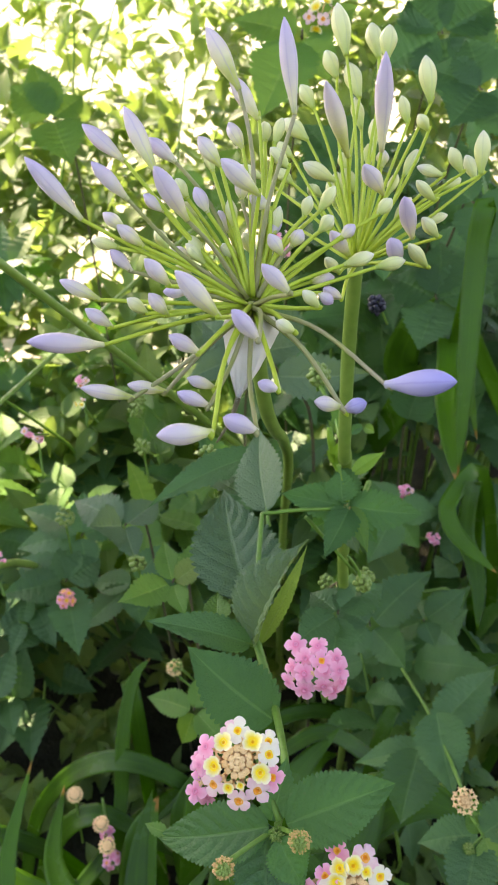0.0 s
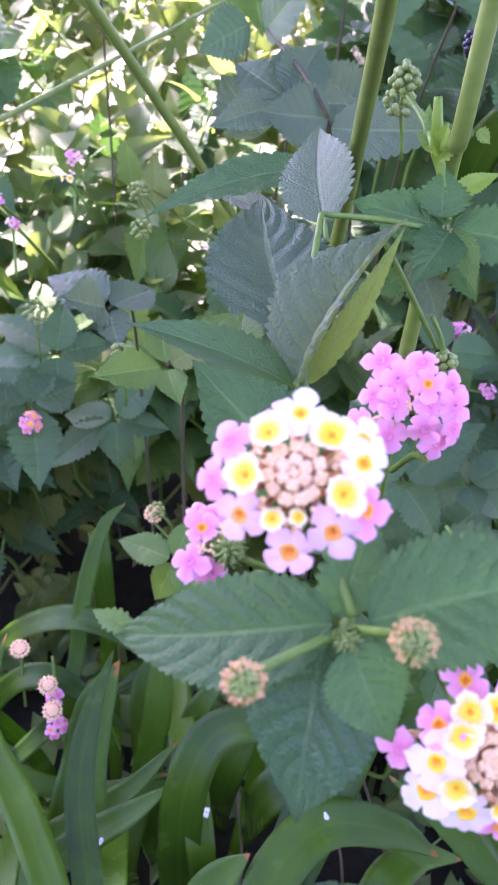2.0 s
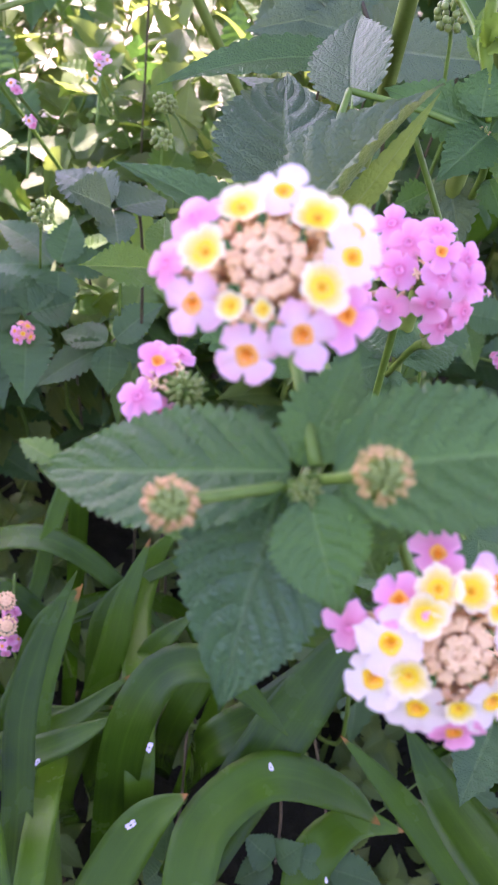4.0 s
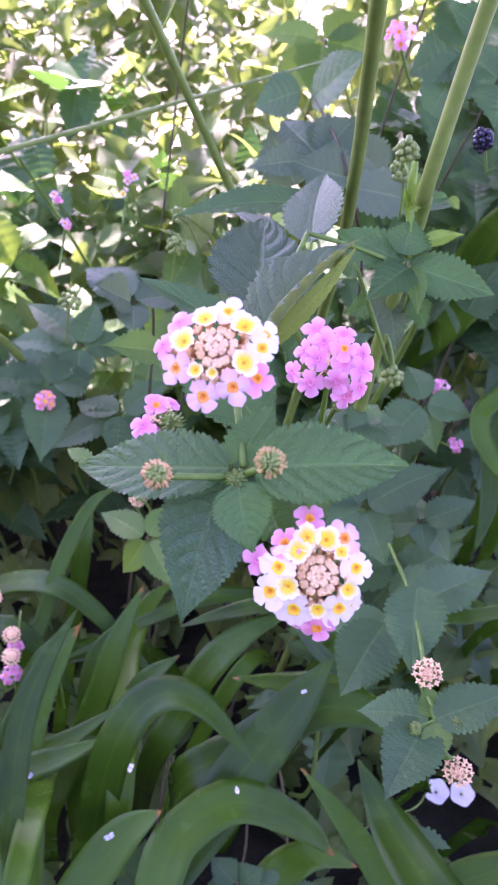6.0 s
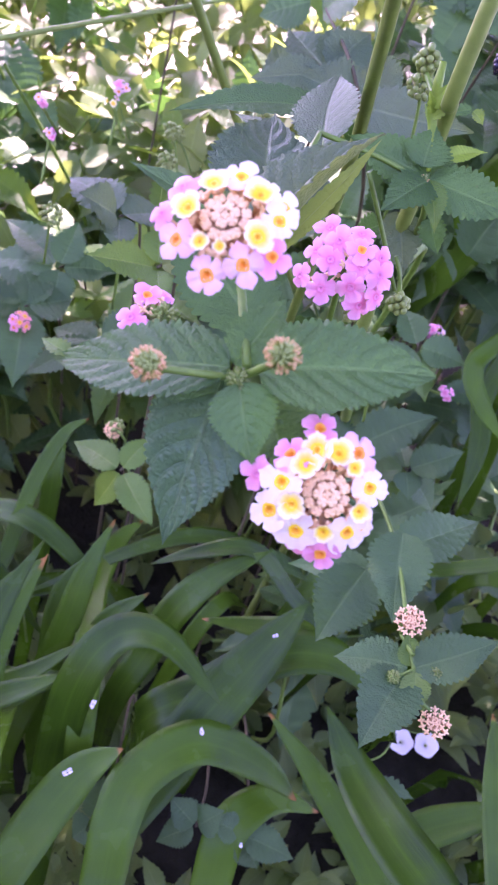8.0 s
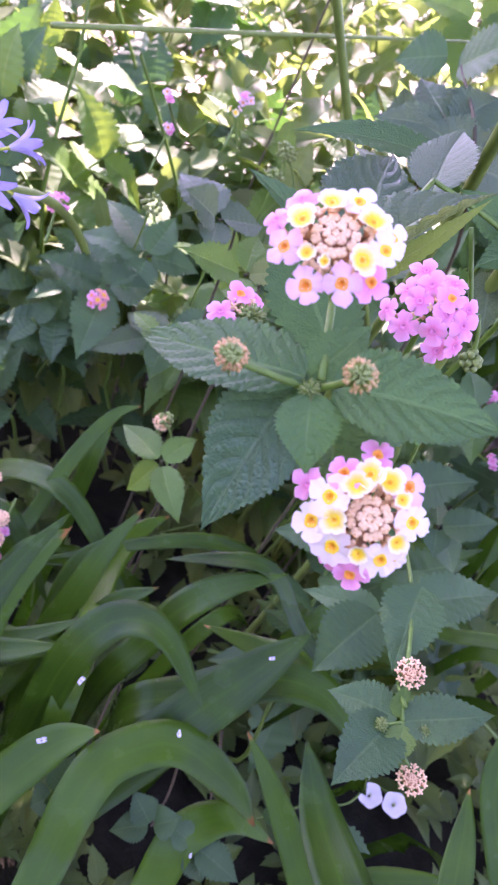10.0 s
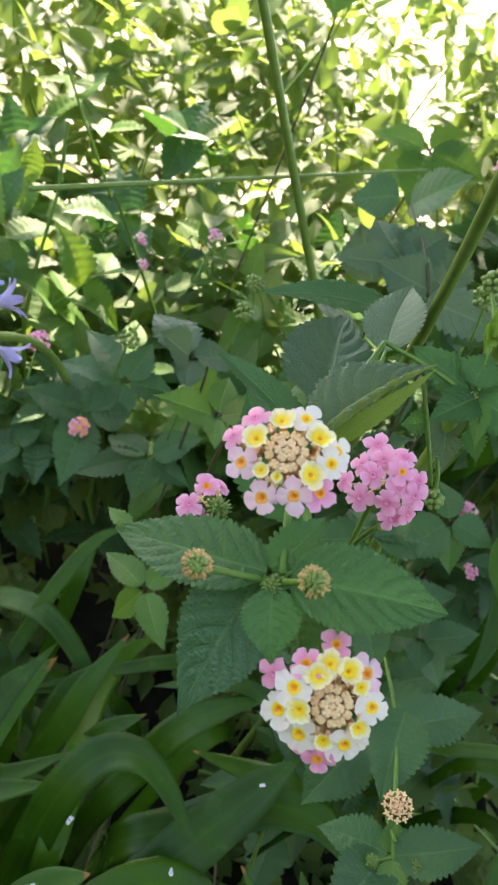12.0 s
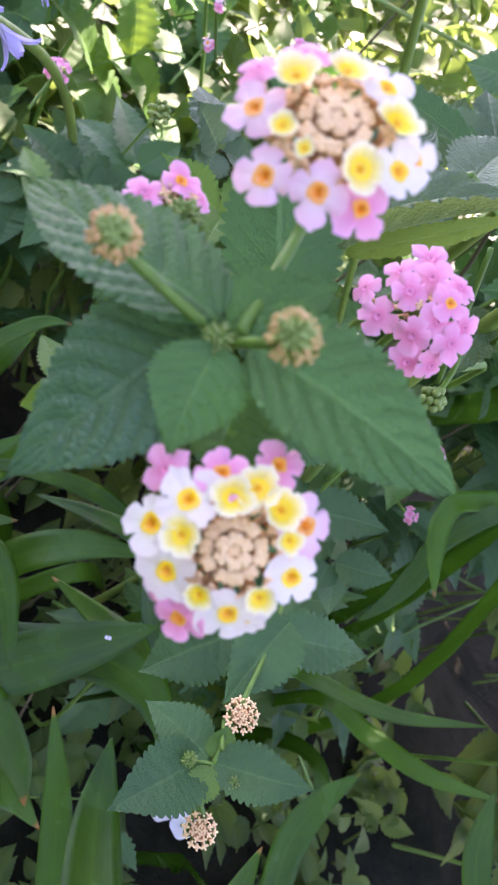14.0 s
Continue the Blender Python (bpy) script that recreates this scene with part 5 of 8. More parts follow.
leaf(upper_leaves, (0.0414, 0.6926, 0.8596), (0.0124, 0.6417, 0.8114), 0.0523, (-0.0289, -0.7152, 0.6983), mat=M_YOUNG_SUNLIT, teeth=13, cols=4, fold=16, droop=0.15)
leaf(upper_leaves, (0.0474, 0.6961, 0.8656), (0.0911, 0.7291, 0.8828), 0.0360, (-0.0715, -0.7355, 0.6737), mat=M_YOUNG_SUNLIT, teeth=13, cols=4, fold=16, droop=0.15)
leaf(upper_leaves, (0.0396, 0.6957, 0.8650), (-0.0096, 0.7245, 0.8748), 0.0360, (-0.0156, -0.7365, 0.6763), mat=M_YOUNG_SUNLIT, teeth=13, cols=4, fold=16, droop=0.15)
leaf(upper_leaves, (0.0457, 0.6938, 0.8616), (0.0660, 0.6775, 0.8334), 0.0355, (-0.0588, -0.7212, 0.6902), mat=M_YOUNG_SUNLIT, teeth=13, cols=4, fold=16, droop=0.15)
upper_right_leaves = thing("lantana_branch", "lantana shoot with broad leaves in deep shade", "lantana", "lantana branches")
tube("stem", [(0.1977, 0.7164, 0.8209), (0.2007, 0.7664, 0.8009), (0.1937, 0.8664, 0.5746), (0.2077, 0.9364, 0.0100)], [0.0008, 0.0010, 0.0013, 0.0017], M_TWIG, upper_right_leaves, 7, 18)
leaf(upper_right_leaves, (0.1955, 0.7152, 0.8188), (0.1643, 0.6799, 0.7976), 0.0511, (-0.1757, -0.6814, 0.7105), mat=M_LEAF, teeth=13, cols=4, fold=16, droop=0.15)
leaf(upper_right_leaves, (0.1992, 0.7147, 0.8180), (0.2166, 0.6952, 0.7841), 0.0425, (-0.1983, -0.6723, 0.7132), mat=M_LEAF, teeth=13, cols=4, fold=16, droop=0.15)
leaf(upper_right_leaves, (0.1966, 0.7181, 0.8239), (0.1891, 0.7600, 0.8564), 0.0431, (-0.1825, -0.6994, 0.6910), mat=M_LEAF, teeth=13, cols=4, fold=16, droop=0.15)
leaf(upper_right_leaves, (0.1939, 0.7172, 0.8222), (0.1551, 0.7479, 0.8354), 0.0383, (-0.1661, -0.6970, 0.6975), mat=M_LEAF, teeth=13, cols=4, fold=16, droop=0.15)
side_leaves = thing("lantana_branch", "lantana shoot with drooping leaf in shade", "lantana", "lantana branches")
tube("stem", [(0.1733, 0.6084, 0.7538), (0.1763, 0.6584, 0.7338), (0.1693, 0.7584, 0.5277), (0.1833, 0.8284, 0.0100)], [0.0008, 0.0010, 0.0013, 0.0017], M_TWIG, side_leaves, 7, 18)
leaf(side_leaves, (0.1735, 0.6067, 0.7508), (0.1696, 0.5674, 0.7228), 0.0359, (-0.1820, -0.6229, 0.7608), mat=M_LEAF, teeth=13, cols=4, fold=16, droop=0.15)
leaf(side_leaves, (0.1714, 0.6091, 0.7550), (0.1547, 0.6376, 0.7643), 0.0349, (-0.1691, -0.6465, 0.7440), mat=M_LEAF, teeth=13, cols=4, fold=16, droop=0.15)
leaf(side_leaves, (0.1755, 0.6079, 0.7529), (0.2012, 0.6020, 0.7427), 0.0343, (-0.1960, -0.6296, 0.7518), mat=M_LEAF, teeth=13, cols=4, fold=16, droop=0.15)
sunny_left = thing("lantana_branch", "sunlit lantana shoot with pale toothed leaves", "lantana", "lantana branches")
tube("stem", [(-0.1732, 0.7499, 0.7988), (-0.1702, 0.7999, 0.7788), (-0.1772, 0.8999, 0.5591), (-0.1632, 0.9699, 0.0100)], [0.0008, 0.0010, 0.0013, 0.0017], M_TWIG, sunny_left, 7, 18)
leaf(sunny_left, (-0.1762, 0.7511, 0.8009), (-0.2107, 0.7649, 0.8248), 0.0450, (0.1756, -0.6879, 0.7042), mat=M_YOUNG_SUNLIT, teeth=13, cols=4, fold=16, droop=0.15)
leaf(sunny_left, (-0.1718, 0.7483, 0.7960), (-0.1512, 0.7090, 0.7680), 0.0493, (0.1497, -0.6753, 0.7222), mat=M_YOUNG_SUNLIT, teeth=13, cols=4, fold=16, droop=0.15)
leaf(sunny_left, (-0.1746, 0.7519, 0.8023), (-0.1961, 0.7970, 0.8405), 0.0355, (0.1664, -0.6953, 0.6992), mat=M_YOUNG_SUNLIT, teeth=13, cols=4, fold=16, droop=0.15)
leaf(sunny_left, (-0.1710, 0.7507, 0.8002), (-0.1498, 0.7816, 0.8137), 0.0305, (0.1449, -0.6921, 0.7071), mat=M_YOUNG_SUNLIT, teeth=13, cols=4, fold=16, droop=0.15)
cover_shoot = thing("lantana_branch", "shaded lantana shoot with broad dark leaves", "lantana", "lantana branches")
tube("stem", [(0.0529, 0.3624, 0.5666), (0.0559, 0.4124, 0.5466), (0.0489, 0.5124, 0.3966), (0.0629, 0.5824, 0.0100)], [0.0008, 0.0010, 0.0013, 0.0017], M_TWIG, cover_shoot, 7, 18)
leaf(cover_shoot, (0.0508, 0.3615, 0.5653), (0.0256, 0.3445, 0.5580), 0.0237, (-0.0655, -0.3975, 0.9153), mat=M_LEAF, teeth=13, cols=4, fold=16, droop=0.15)
leaf(cover_shoot, (0.0526, 0.3609, 0.5641), (0.0484, 0.3367, 0.5438), 0.0249, (-0.0808, -0.3869, 0.9186), mat=M_LEAF, teeth=13, cols=4, fold=16, droop=0.15)
leaf(cover_shoot, (0.0550, 0.3632, 0.5678), (0.0843, 0.3877, 0.5677), 0.0264, (-0.1046, -0.4166, 0.9030), mat=M_LEAF, teeth=13, cols=4, fold=16, droop=0.15)
leaf(cover_shoot, (0.0514, 0.3629, 0.5675), (0.0371, 0.3839, 0.5645), 0.0215, (-0.0722, -0.4166, 0.9062), mat=M_LEAF, teeth=13, cols=4, fold=16, droop=0.15)
leaf(cover_shoot, (0.0537, 0.3635, 0.5684), (0.0687, 0.3998, 0.5693), 0.0174, (-0.0934, -0.4233, 0.9012), mat=M_LEAF, teeth=13, cols=4, fold=16, droop=0.15)
far_right_leaves = thing("lantana_branch", "lantana shoot with large leaves in deep shade", "lantana", "lantana branches")
tube("stem", [(0.0979, 0.8836, 0.7260), (0.1009, 0.9336, 0.7060), (0.0939, 1.0336, 0.5082), (0.1079, 1.1036, 0.0100)], [0.0008, 0.0010, 0.0013, 0.0017], M_TWIG, far_right_leaves, 7, 18)
leaf(far_right_leaves, (0.0941, 0.8820, 0.7234), (0.0505, 0.8855, 0.6913), 0.0637, (-0.0456, -0.7205, 0.6919), mat=M_LEAF, teeth=13, cols=4, fold=16, droop=0.15)
leaf(far_right_leaves, (0.1004, 0.8860, 0.7298), (0.1316, 0.9370, 0.7742), 0.0637, (-0.0798, -0.7369, 0.6713), mat=M_LEAF, teeth=13, cols=4, fold=16, droop=0.15)
leaf(far_right_leaves, (0.0950, 0.8854, 0.7289), (0.0631, 0.9407, 0.7619), 0.0524, (-0.0505, -0.7367, 0.6743), mat=M_LEAF, teeth=13, cols=4, fold=16, droop=0.15)
leaf(far_right_leaves, (0.1014, 0.8817, 0.7228), (0.1417, 0.8594, 0.6861), 0.0629, (-0.0854, -0.7153, 0.6935), mat=M_LEAF, teeth=13, cols=4, fold=16, droop=0.15)
leaf(far_right_leaves, (0.0963, 0.8799, 0.7199), (0.0777, 0.8472, 0.6479), 0.0518, (-0.0576, -0.7087, 0.7031), mat=M_LEAF, teeth=13, cols=4, fold=16, droop=0.15)
corner_leaves = thing("lantana_branch", "lantana shoot with broad leaves in deep shade", "lantana", "lantana branches")
tube("stem", [(0.1996, 0.8970, 0.8537), (0.2026, 0.9470, 0.8337), (0.1956, 1.0470, 0.5976), (0.2096, 1.1170, 0.0100)], [0.0008, 0.0010, 0.0013, 0.0017], M_TWIG, corner_leaves, 7, 18)
leaf(corner_leaves, (0.1950, 0.8956, 0.8513), (0.1460, 0.9019, 0.8221), 0.0753, (-0.1354, -0.7136, 0.6873), mat=M_LEAF, teeth=13, cols=4, fold=16, droop=0.15)
leaf(corner_leaves, (0.2037, 0.8982, 0.8557), (0.2574, 0.9341, 0.8779), 0.0695, (-0.1804, -0.7170, 0.6733), mat=M_LEAF, teeth=13, cols=4, fold=16, droop=0.15)
leaf(corner_leaves, (0.2001, 0.8940, 0.8485), (0.2053, 0.8598, 0.7893), 0.0744, (-0.1618, -0.6998, 0.6958), mat=M_LEAF, teeth=13, cols=4, fold=16, droop=0.15)
leaf(corner_leaves, (0.1969, 0.8984, 0.8561), (0.1715, 0.9485, 0.8828), 0.0583, (-0.1448, -0.7261, 0.6722), mat=M_LEAF, teeth=13, cols=4, fold=16, droop=0.15)
leaf(corner_leaves, (0.2047, 0.8952, 0.8505), (0.2691, 0.8960, 0.8119), 0.0695, (-0.1852, -0.7003, 0.6894), mat=M_LEAF, teeth=13, cols=4, fold=16, droop=0.15)
edge_leaves = thing("lantana_branch", "shaded lantana shoot with broad leaves", "lantana", "lantana branches")
tube("stem", [(0.2164, 0.7239, 0.6739), (0.2194, 0.7739, 0.6539), (0.2124, 0.8739, 0.4717), (0.2264, 0.9439, 0.0100)], [0.0008, 0.0010, 0.0013, 0.0017], M_TWIG, edge_leaves, 7, 18)
leaf(edge_leaves, (0.2126, 0.7248, 0.6753), (0.1733, 0.7544, 0.6866), 0.0590, (-0.1619, -0.6204, 0.7674), mat=M_LEAF, teeth=13, cols=4, fold=16, droop=0.15)
leaf(edge_leaves, (0.2177, 0.7220, 0.6706), (0.2323, 0.7001, 0.6326), 0.0582, (-0.1879, -0.5941, 0.7822), mat=M_LEAF, teeth=13, cols=4, fold=16, droop=0.15)
leaf(edge_leaves, (0.2143, 0.7220, 0.6706), (0.1925, 0.7096, 0.6290), 0.0479, (-0.1700, -0.5982, 0.7831), mat=M_LEAF, teeth=13, cols=4, fold=16, droop=0.15)
leaf(edge_leaves, (0.2185, 0.7254, 0.6764), (0.2494, 0.7625, 0.7007), 0.0536, (-0.1942, -0.6174, 0.7623), mat=M_LEAF, teeth=13, cols=4, fold=16, droop=0.15)
gap_leaves = thing("lantana_branch", "shaded lantana shoot with broad dark leaves", "lantana", "lantana branches")
tube("stem", [(0.1576, 0.6291, 0.6697), (0.1606, 0.6791, 0.6497), (0.1536, 0.7791, 0.4688), (0.1676, 0.8491, 0.0100)], [0.0008, 0.0010, 0.0013, 0.0017], M_TWIG, gap_leaves, 7, 18)
leaf(gap_leaves, (0.1544, 0.6299, 0.6710), (0.1211, 0.6579, 0.6796), 0.0479, (-0.1297, -0.6062, 0.7847), mat=M_LEAF, teeth=13, cols=4, fold=16, droop=0.15)
leaf(gap_leaves, (0.1609, 0.6296, 0.6705), (0.2017, 0.6447, 0.6766), 0.0499, (-0.1696, -0.5960, 0.7849), mat=M_LEAF, teeth=13, cols=4, fold=16, droop=0.15)
leaf(gap_leaves, (0.1563, 0.6274, 0.6668), (0.1390, 0.5987, 0.6370), 0.0468, (-0.1404, -0.5832, 0.8001), mat=M_LEAF, teeth=13, cols=4, fold=16, droop=0.15)
leaf(gap_leaves, (0.1597, 0.6276, 0.6671), (0.1836, 0.6103, 0.6370), 0.0448, (-0.1610, -0.5808, 0.7980), mat=M_LEAF, teeth=13, cols=4, fold=16, droop=0.15)
leaf(gap_leaves, (0.1578, 0.6310, 0.6730), (0.1672, 0.6824, 0.7020), 0.0434, (-0.1514, -0.6120, 0.7762), mat=M_LEAF, teeth=13, cols=4, fold=16, droop=0.15)
veiled_leaves = thing("lantana_branch", "lantana branch with broad skylight-tinted leaves behind the flower stalks", "lantana", "lantana branches")
tube("stem", [(-0.0206, 0.62, 0.6841), (0.0201, 0.53, 0.6528), (0.0600, 0.6900, 0.5200), (0.0700, 0.7600, 0.3000), (0.0600, 0.8000, 0.0100)], [0.0010, 0.0013, 0.0016, 0.0018, 0.0020], M_TWIG, veiled_leaves, 7, 22)
leaf(veiled_leaves, (0.0204, 0.52, 0.6525), (0.0864, 0.5, 0.6646), 0.0340, (-0.05, -0.8, 0.6), mat=M_SKYLIT, fold=12, droop=0.12, teeth=14, cols=6, quilt=0.6)
leaf(veiled_leaves, (0.0188, 0.53, 0.6555), (-0.0193, 0.53, 0.656), 0.0360, (0.05, -0.8, 0.6), mat=M_SKYLIT, fold=12, droop=0.12, teeth=14, cols=6, quilt=0.6)
leaf(veiled_leaves, (-0.0221, 0.62, 0.6816), (0.0092, 0.6, 0.7239), 0.0440, (-0.05, -0.62, 0.78), mat=M_LEAF, fold=12, droop=0.12, teeth=14, cols=6, quilt=0.6)
leaf(veiled_leaves, (-0.0328, 0.63, 0.6836), (-0.0641, 0.63, 0.6643), 0.0400, (0.1, -0.65, 0.75), mat=M_LEAF, fold=12, droop=0.12, teeth=14, cols=6, quilt=0.6)
leaf(veiled_leaves, (-0.0183, 0.62, 0.6198), (-0.0493, 0.64, 0.6512), 0.0460, (0.0, -0.75, 0.66), mat=M_SKYLIT, fold=12, droop=0.12, teeth=14, cols=6, quilt=0.6)
leaf(veiled_leaves, (0.0398, 0.6, 0.6457), (0.0051, 0.62, 0.6662), 0.0400, (0.0, -0.8, 0.6), mat=M_SKYLIT, fold=12, droop=0.12, teeth=14, cols=6, quilt=0.6)
leaf(veiled_leaves, (0.1417, 0.62, 0.5609), (0.1508, 0.6, 0.6159), 0.0400, (-0.1, -0.7, 0.7), mat=M_SKYTINT, fold=12, droop=0.12, teeth=14, cols=6, quilt=0.6)
back = thing("lantana_branch", "lantana twigs with small pink flower heads", "lantana", "lantana branches")
round_head(back, (0.1355, 0.5765, 0.5097), (-0.1328, -0.6596, 0.7398), 0.0075, 9, "poppr", 0.0032, (0.1117, 0.5801, 0.4994), 21, "small half-open pink lantana head", 0.75, 0.6)
round_head(back, (0.1588, 0.5523, 0.4786), (-0.1567, -0.6262, 0.7637), 0.0055, 4, "p", 0.0034, (0.1435, 0.5632, 0.4717), 22, "tiny lantana head with few pink florets", 0.75, 0.6)
round_head(back, (-0.1760, 0.5637, 0.4035), (0.1859, -0.5696, 0.8006), 0.0075, 6, "cco", 0.0046, (-0.2012, 0.5943, 0.4159), 23, "small orange and pink lantana head", 0.75, 0.6)
round_head(back, (-0.1929, 0.5884, 0.5697), (0.2358, -0.6886, 0.6858), 0.0042, 3, "rp", 0.0034, (-0.2004, 0.6734, 0.5190), 24, "small pale pink lantana head", 0.75, 0.6)
round_head(back, (0.0252, 0.5533, 0.7407), (-0.0149, -0.8305, 0.5569), 0.0085, 6, "oro", 0.0044, (0.0422, 0.5807, 0.7111), 25, "small pink lantana head among high leaves", 0.75, 0.6)
round_head(back, (-0.1544, 0.6360, 0.5728), (0.1797, -0.7152, 0.6754), 0.0045, 3, "yr", 0.0026, (-0.1430, 0.6453, 0.5471), 26, "faded small lantana head", 0.75, 0.6)
round_head(back, (-0.2214, 0.5311, 0.4759), (0.2223, -0.5050, 0.8340), 0.0080, 7, "po", 0.0040, (-0.2134, 0.5152, 0.4493), 27, "small pink lantana head at the thicket edge", 0.75, 0.6)
round_head(back, (-0.1614, 0.6782, 0.5747), (0.1535, -0.6451, 0.7485), 0.0055, 4, "pr", 0.0036, (-0.1581, 0.6647, 0.5313), 28, "small pink lantana head among high leaves", 0.75, 0.6)
round_head(back, (-0.2043, 0.6514, 0.5283), (0.1890, -0.6026, 0.7754), 0.0045, 4, "rp", 0.0034, (-0.2016, 0.6402, 0.4889), 29, "small pink lantana head among high leaves", 0.75, 0.6)
round_head(back, (0.0594, 0.7029, 0.8775), (-0.0712, -0.8423, 0.5343), 0.0120, 8, "yr", 0.0050, (0.0682, 0.7062, 0.8431), 30, "yellow lantana head behind the umbels", 0.75, 0.6)
round_head(back, (-0.1273, 0.4120, 0.2733), (0.1065, -0.3289, 0.9383), 0.0060, 5, "p", 0.0036, (-0.1336, 0.4339, 0.2907), 31, "small dull pink lantana head low down", 0.75, 0.6)
round_head(back, (-0.1213, 0.3905, 0.2695), (0.1346, -0.4081, 0.9030), 0.0070, 6, "po", 0.0040, (-0.1245, 0.4170, 0.2744), 32, "small dull pink lantana head low down", 0.75, 0.6)
berry_cluster(back, (-0.1611, 0.5516, 0.5060), 0.0080, 0.0017, 26, M_GREENBERRY, (-0.1605, 0.5512, 0.4667), 0, "fruiting_head", "knobbly green lantana fruit cluster")
berry_cluster(back, (-0.0814, 0.4386, 0.5462), 0.0055, 0.0017, 22, M_GREENBERRY, (-0.0797, 0.4406, 0.5108), 1, "fruiting_head", "knobbly green lantana fruit cluster")
berry_cluster(back, (0.0812, 0.4365, 0.5326), 0.0065, 0.0017, 24, M_GREENBERRY, (0.0893, 0.4384, 0.4967), 2, "fruiting_head", "knobbly green lantana fruit cluster")
berry_cluster(back, (0.0526, 0.4342, 0.5307), 0.0050, 0.0017, 18, M_GREENBERRY, (0.0596, 0.4361, 0.4947), 3, "fruiting_head", "knobbly green lantana fruit cluster")
berry_cluster(back, (-0.0910, 0.5675, 0.5665), 0.0070, 0.0017, 24, M_GREENBERRY, (-0.0884, 0.5687, 0.5297), 4, "fruiting_head", "knobbly green lantana fruit cluster")
berry_cluster(back, (-0.0245, 0.4018, 0.6560), 0.0068, 0.0017, 24, M_GREENBERRY, (-0.0214, 0.4067, 0.6244), 5, "fruiting_head", "knobbly green lantana fruit cluster")
berry_cluster(back, (0.0456, 0.4569, 0.6836), 0.0070, 0.0017, 24, M_GREENBERRY, (0.0523, 0.4628, 0.6554), 6, "fruiting_head", "knobbly green lantana fruit cluster")
berry_cluster(back, (-0.1087, 0.6741, 0.5559), 0.0070, 0.0017, 22, M_GREENBERRY, (-0.0892, 0.6817, 0.5267), 7, "fruiting_head", "knobbly green lantana fruit cluster")
berry_cluster(back, (-0.1028, 0.6231, 0.5713), 0.0065, 0.0017, 22, M_GREENBERRY, (-0.0910, 0.6265, 0.5386), 8, "fruiting_head", "knobbly green lantana fruit cluster")
berry_cluster(back, (-0.0669, 0.4907, 0.3909), 0.0060, 0.0017, 14, M_GREENBERRY, (-0.0484, 0.4939, 0.3595), 9, "fruiting_head", "knobbly green lantana fruit cluster")
berry_cluster(back, (-0.0894, 0.3980, 0.2814), 0.0040, 0.0017, 10, M_GREENBERRY, (-0.0783, 0.3964, 0.2405), 10, "fruiting_head", "knobbly green lantana fruit cluster")
berry_cluster(back, (0.0936, 0.5466, 0.6965), 0.0066, 0.0020, 30, M_BLACK, (0.1045, 0.5566, 0.6769), 11, "fruiting_head", "cluster of ripe black lantana berries")
berry_cluster(back, (-0.0177, 0.6033, 0.6529), 0.0070, 0.0020, 16, M_BLACK, (-0.0049, 0.6094, 0.6245), 12, "fruiting_head", "cluster of ripe black lantana berries")
flower_head(back, (-0.1551, 0.4289, 0.3030), (0.1351, -0.3524, 0.9261), (0.9906, 0.0659, -0.1195),
            [],
            4.2, 18, (-0.1552, 0.4256, 0.2396), 40, "dry coral lantana bud head", bud_size=0.002)
flower_head(back, (-0.1310, 0.4101, 0.2898), (0.1124, -0.3345, 0.9357), (0.9935, 0.0563, -0.0993),
            [],
            4.2, 18, (-0.1301, 0.4065, 0.2258), 41, "dry coral lantana bud head", bud_size=0.002)
flower_head(back, (-0.1230, 0.3908, 0.2891), (0.1398, -0.4188, 0.8973), (0.9585, 0.2848, -0.0164),
            [],
            4.2, 18, (-0.1115, 0.3915, 0.2330), 42, "dry coral lantana bud head", bud_size=0.002)
flower_head(back, (-0.0696, 0.4930, 0.3852), (0.0828, -0.5540, 0.8284), (0.8670, 0.4499, 0.2143),
            [],
            4.2, 18, (-0.0465, 0.4995, 0.3415), 43, "dry coral lantana bud head", bud_size=0.002)


# ---- agapanthus in bud ----
agapanthus_a = thing("agapanthus", "agapanthus stalk with a loose umbel of lilac buds", "agapanthus", "agapanthus plants")
tube("flower_stalk", [(0.0309, 0.7800, 0.0200), (0.0300, 0.6400, 0.4000), (0.0250, 0.4400, 0.6200), (0.0180, 0.3450, 0.6990), (0.0110, 0.2680, 0.7500), (0.0064, 0.2320, 0.7820), (0.0029, 0.2207, 0.8192)], [0.0042, 0.0038, 0.0033, 0.0029, 0.0026, 0.0025, 0.0026], M_SCAPE, agapanthus_a, 12, 40)
agapanthus_b = thing("agapanthus", "agapanthus stalk with a tight umbel of cream and lilac buds", "agapanthus", "agapanthus plants")
tube("flower_stalk", [(0.0978, 0.6238, 0.0200), (0.0978, 0.5438, 0.3929), (0.0597, 0.3883, 0.5603), (0.0505, 0.3471, 0.6843), (0.0463, 0.3236, 0.7034), (0.0443, 0.3129, 0.7572), (0.0436, 0.2995, 0.8064)], [0.0040, 0.0038, 0.0034, 0.0032, 0.0031, 0.0031, 0.0031], M_SCAPE, agapanthus_b, 12, 48)
umbel_bud(agapanthus_a, (0.0029, 0.2207, 0.8192), (-0.0376, 0.1954, 0.8181), (-0.0550, 0.1847, 0.8239), 0.0053, M_LILAC, 0)
umbel_bud(agapanthus_a, (0.0029, 0.2207, 0.8192), (-0.0411, 0.2148, 0.8239), (-0.0519, 0.2146, 0.8300), 0.0043, M_LILAC, 1)
umbel_bud(agapanthus_a, (0.0029, 0.2207, 0.8192), (-0.0450, 0.2217, 0.8452), (-0.0589, 0.2229, 0.8621), 0.0052, M_LILAC, 2)
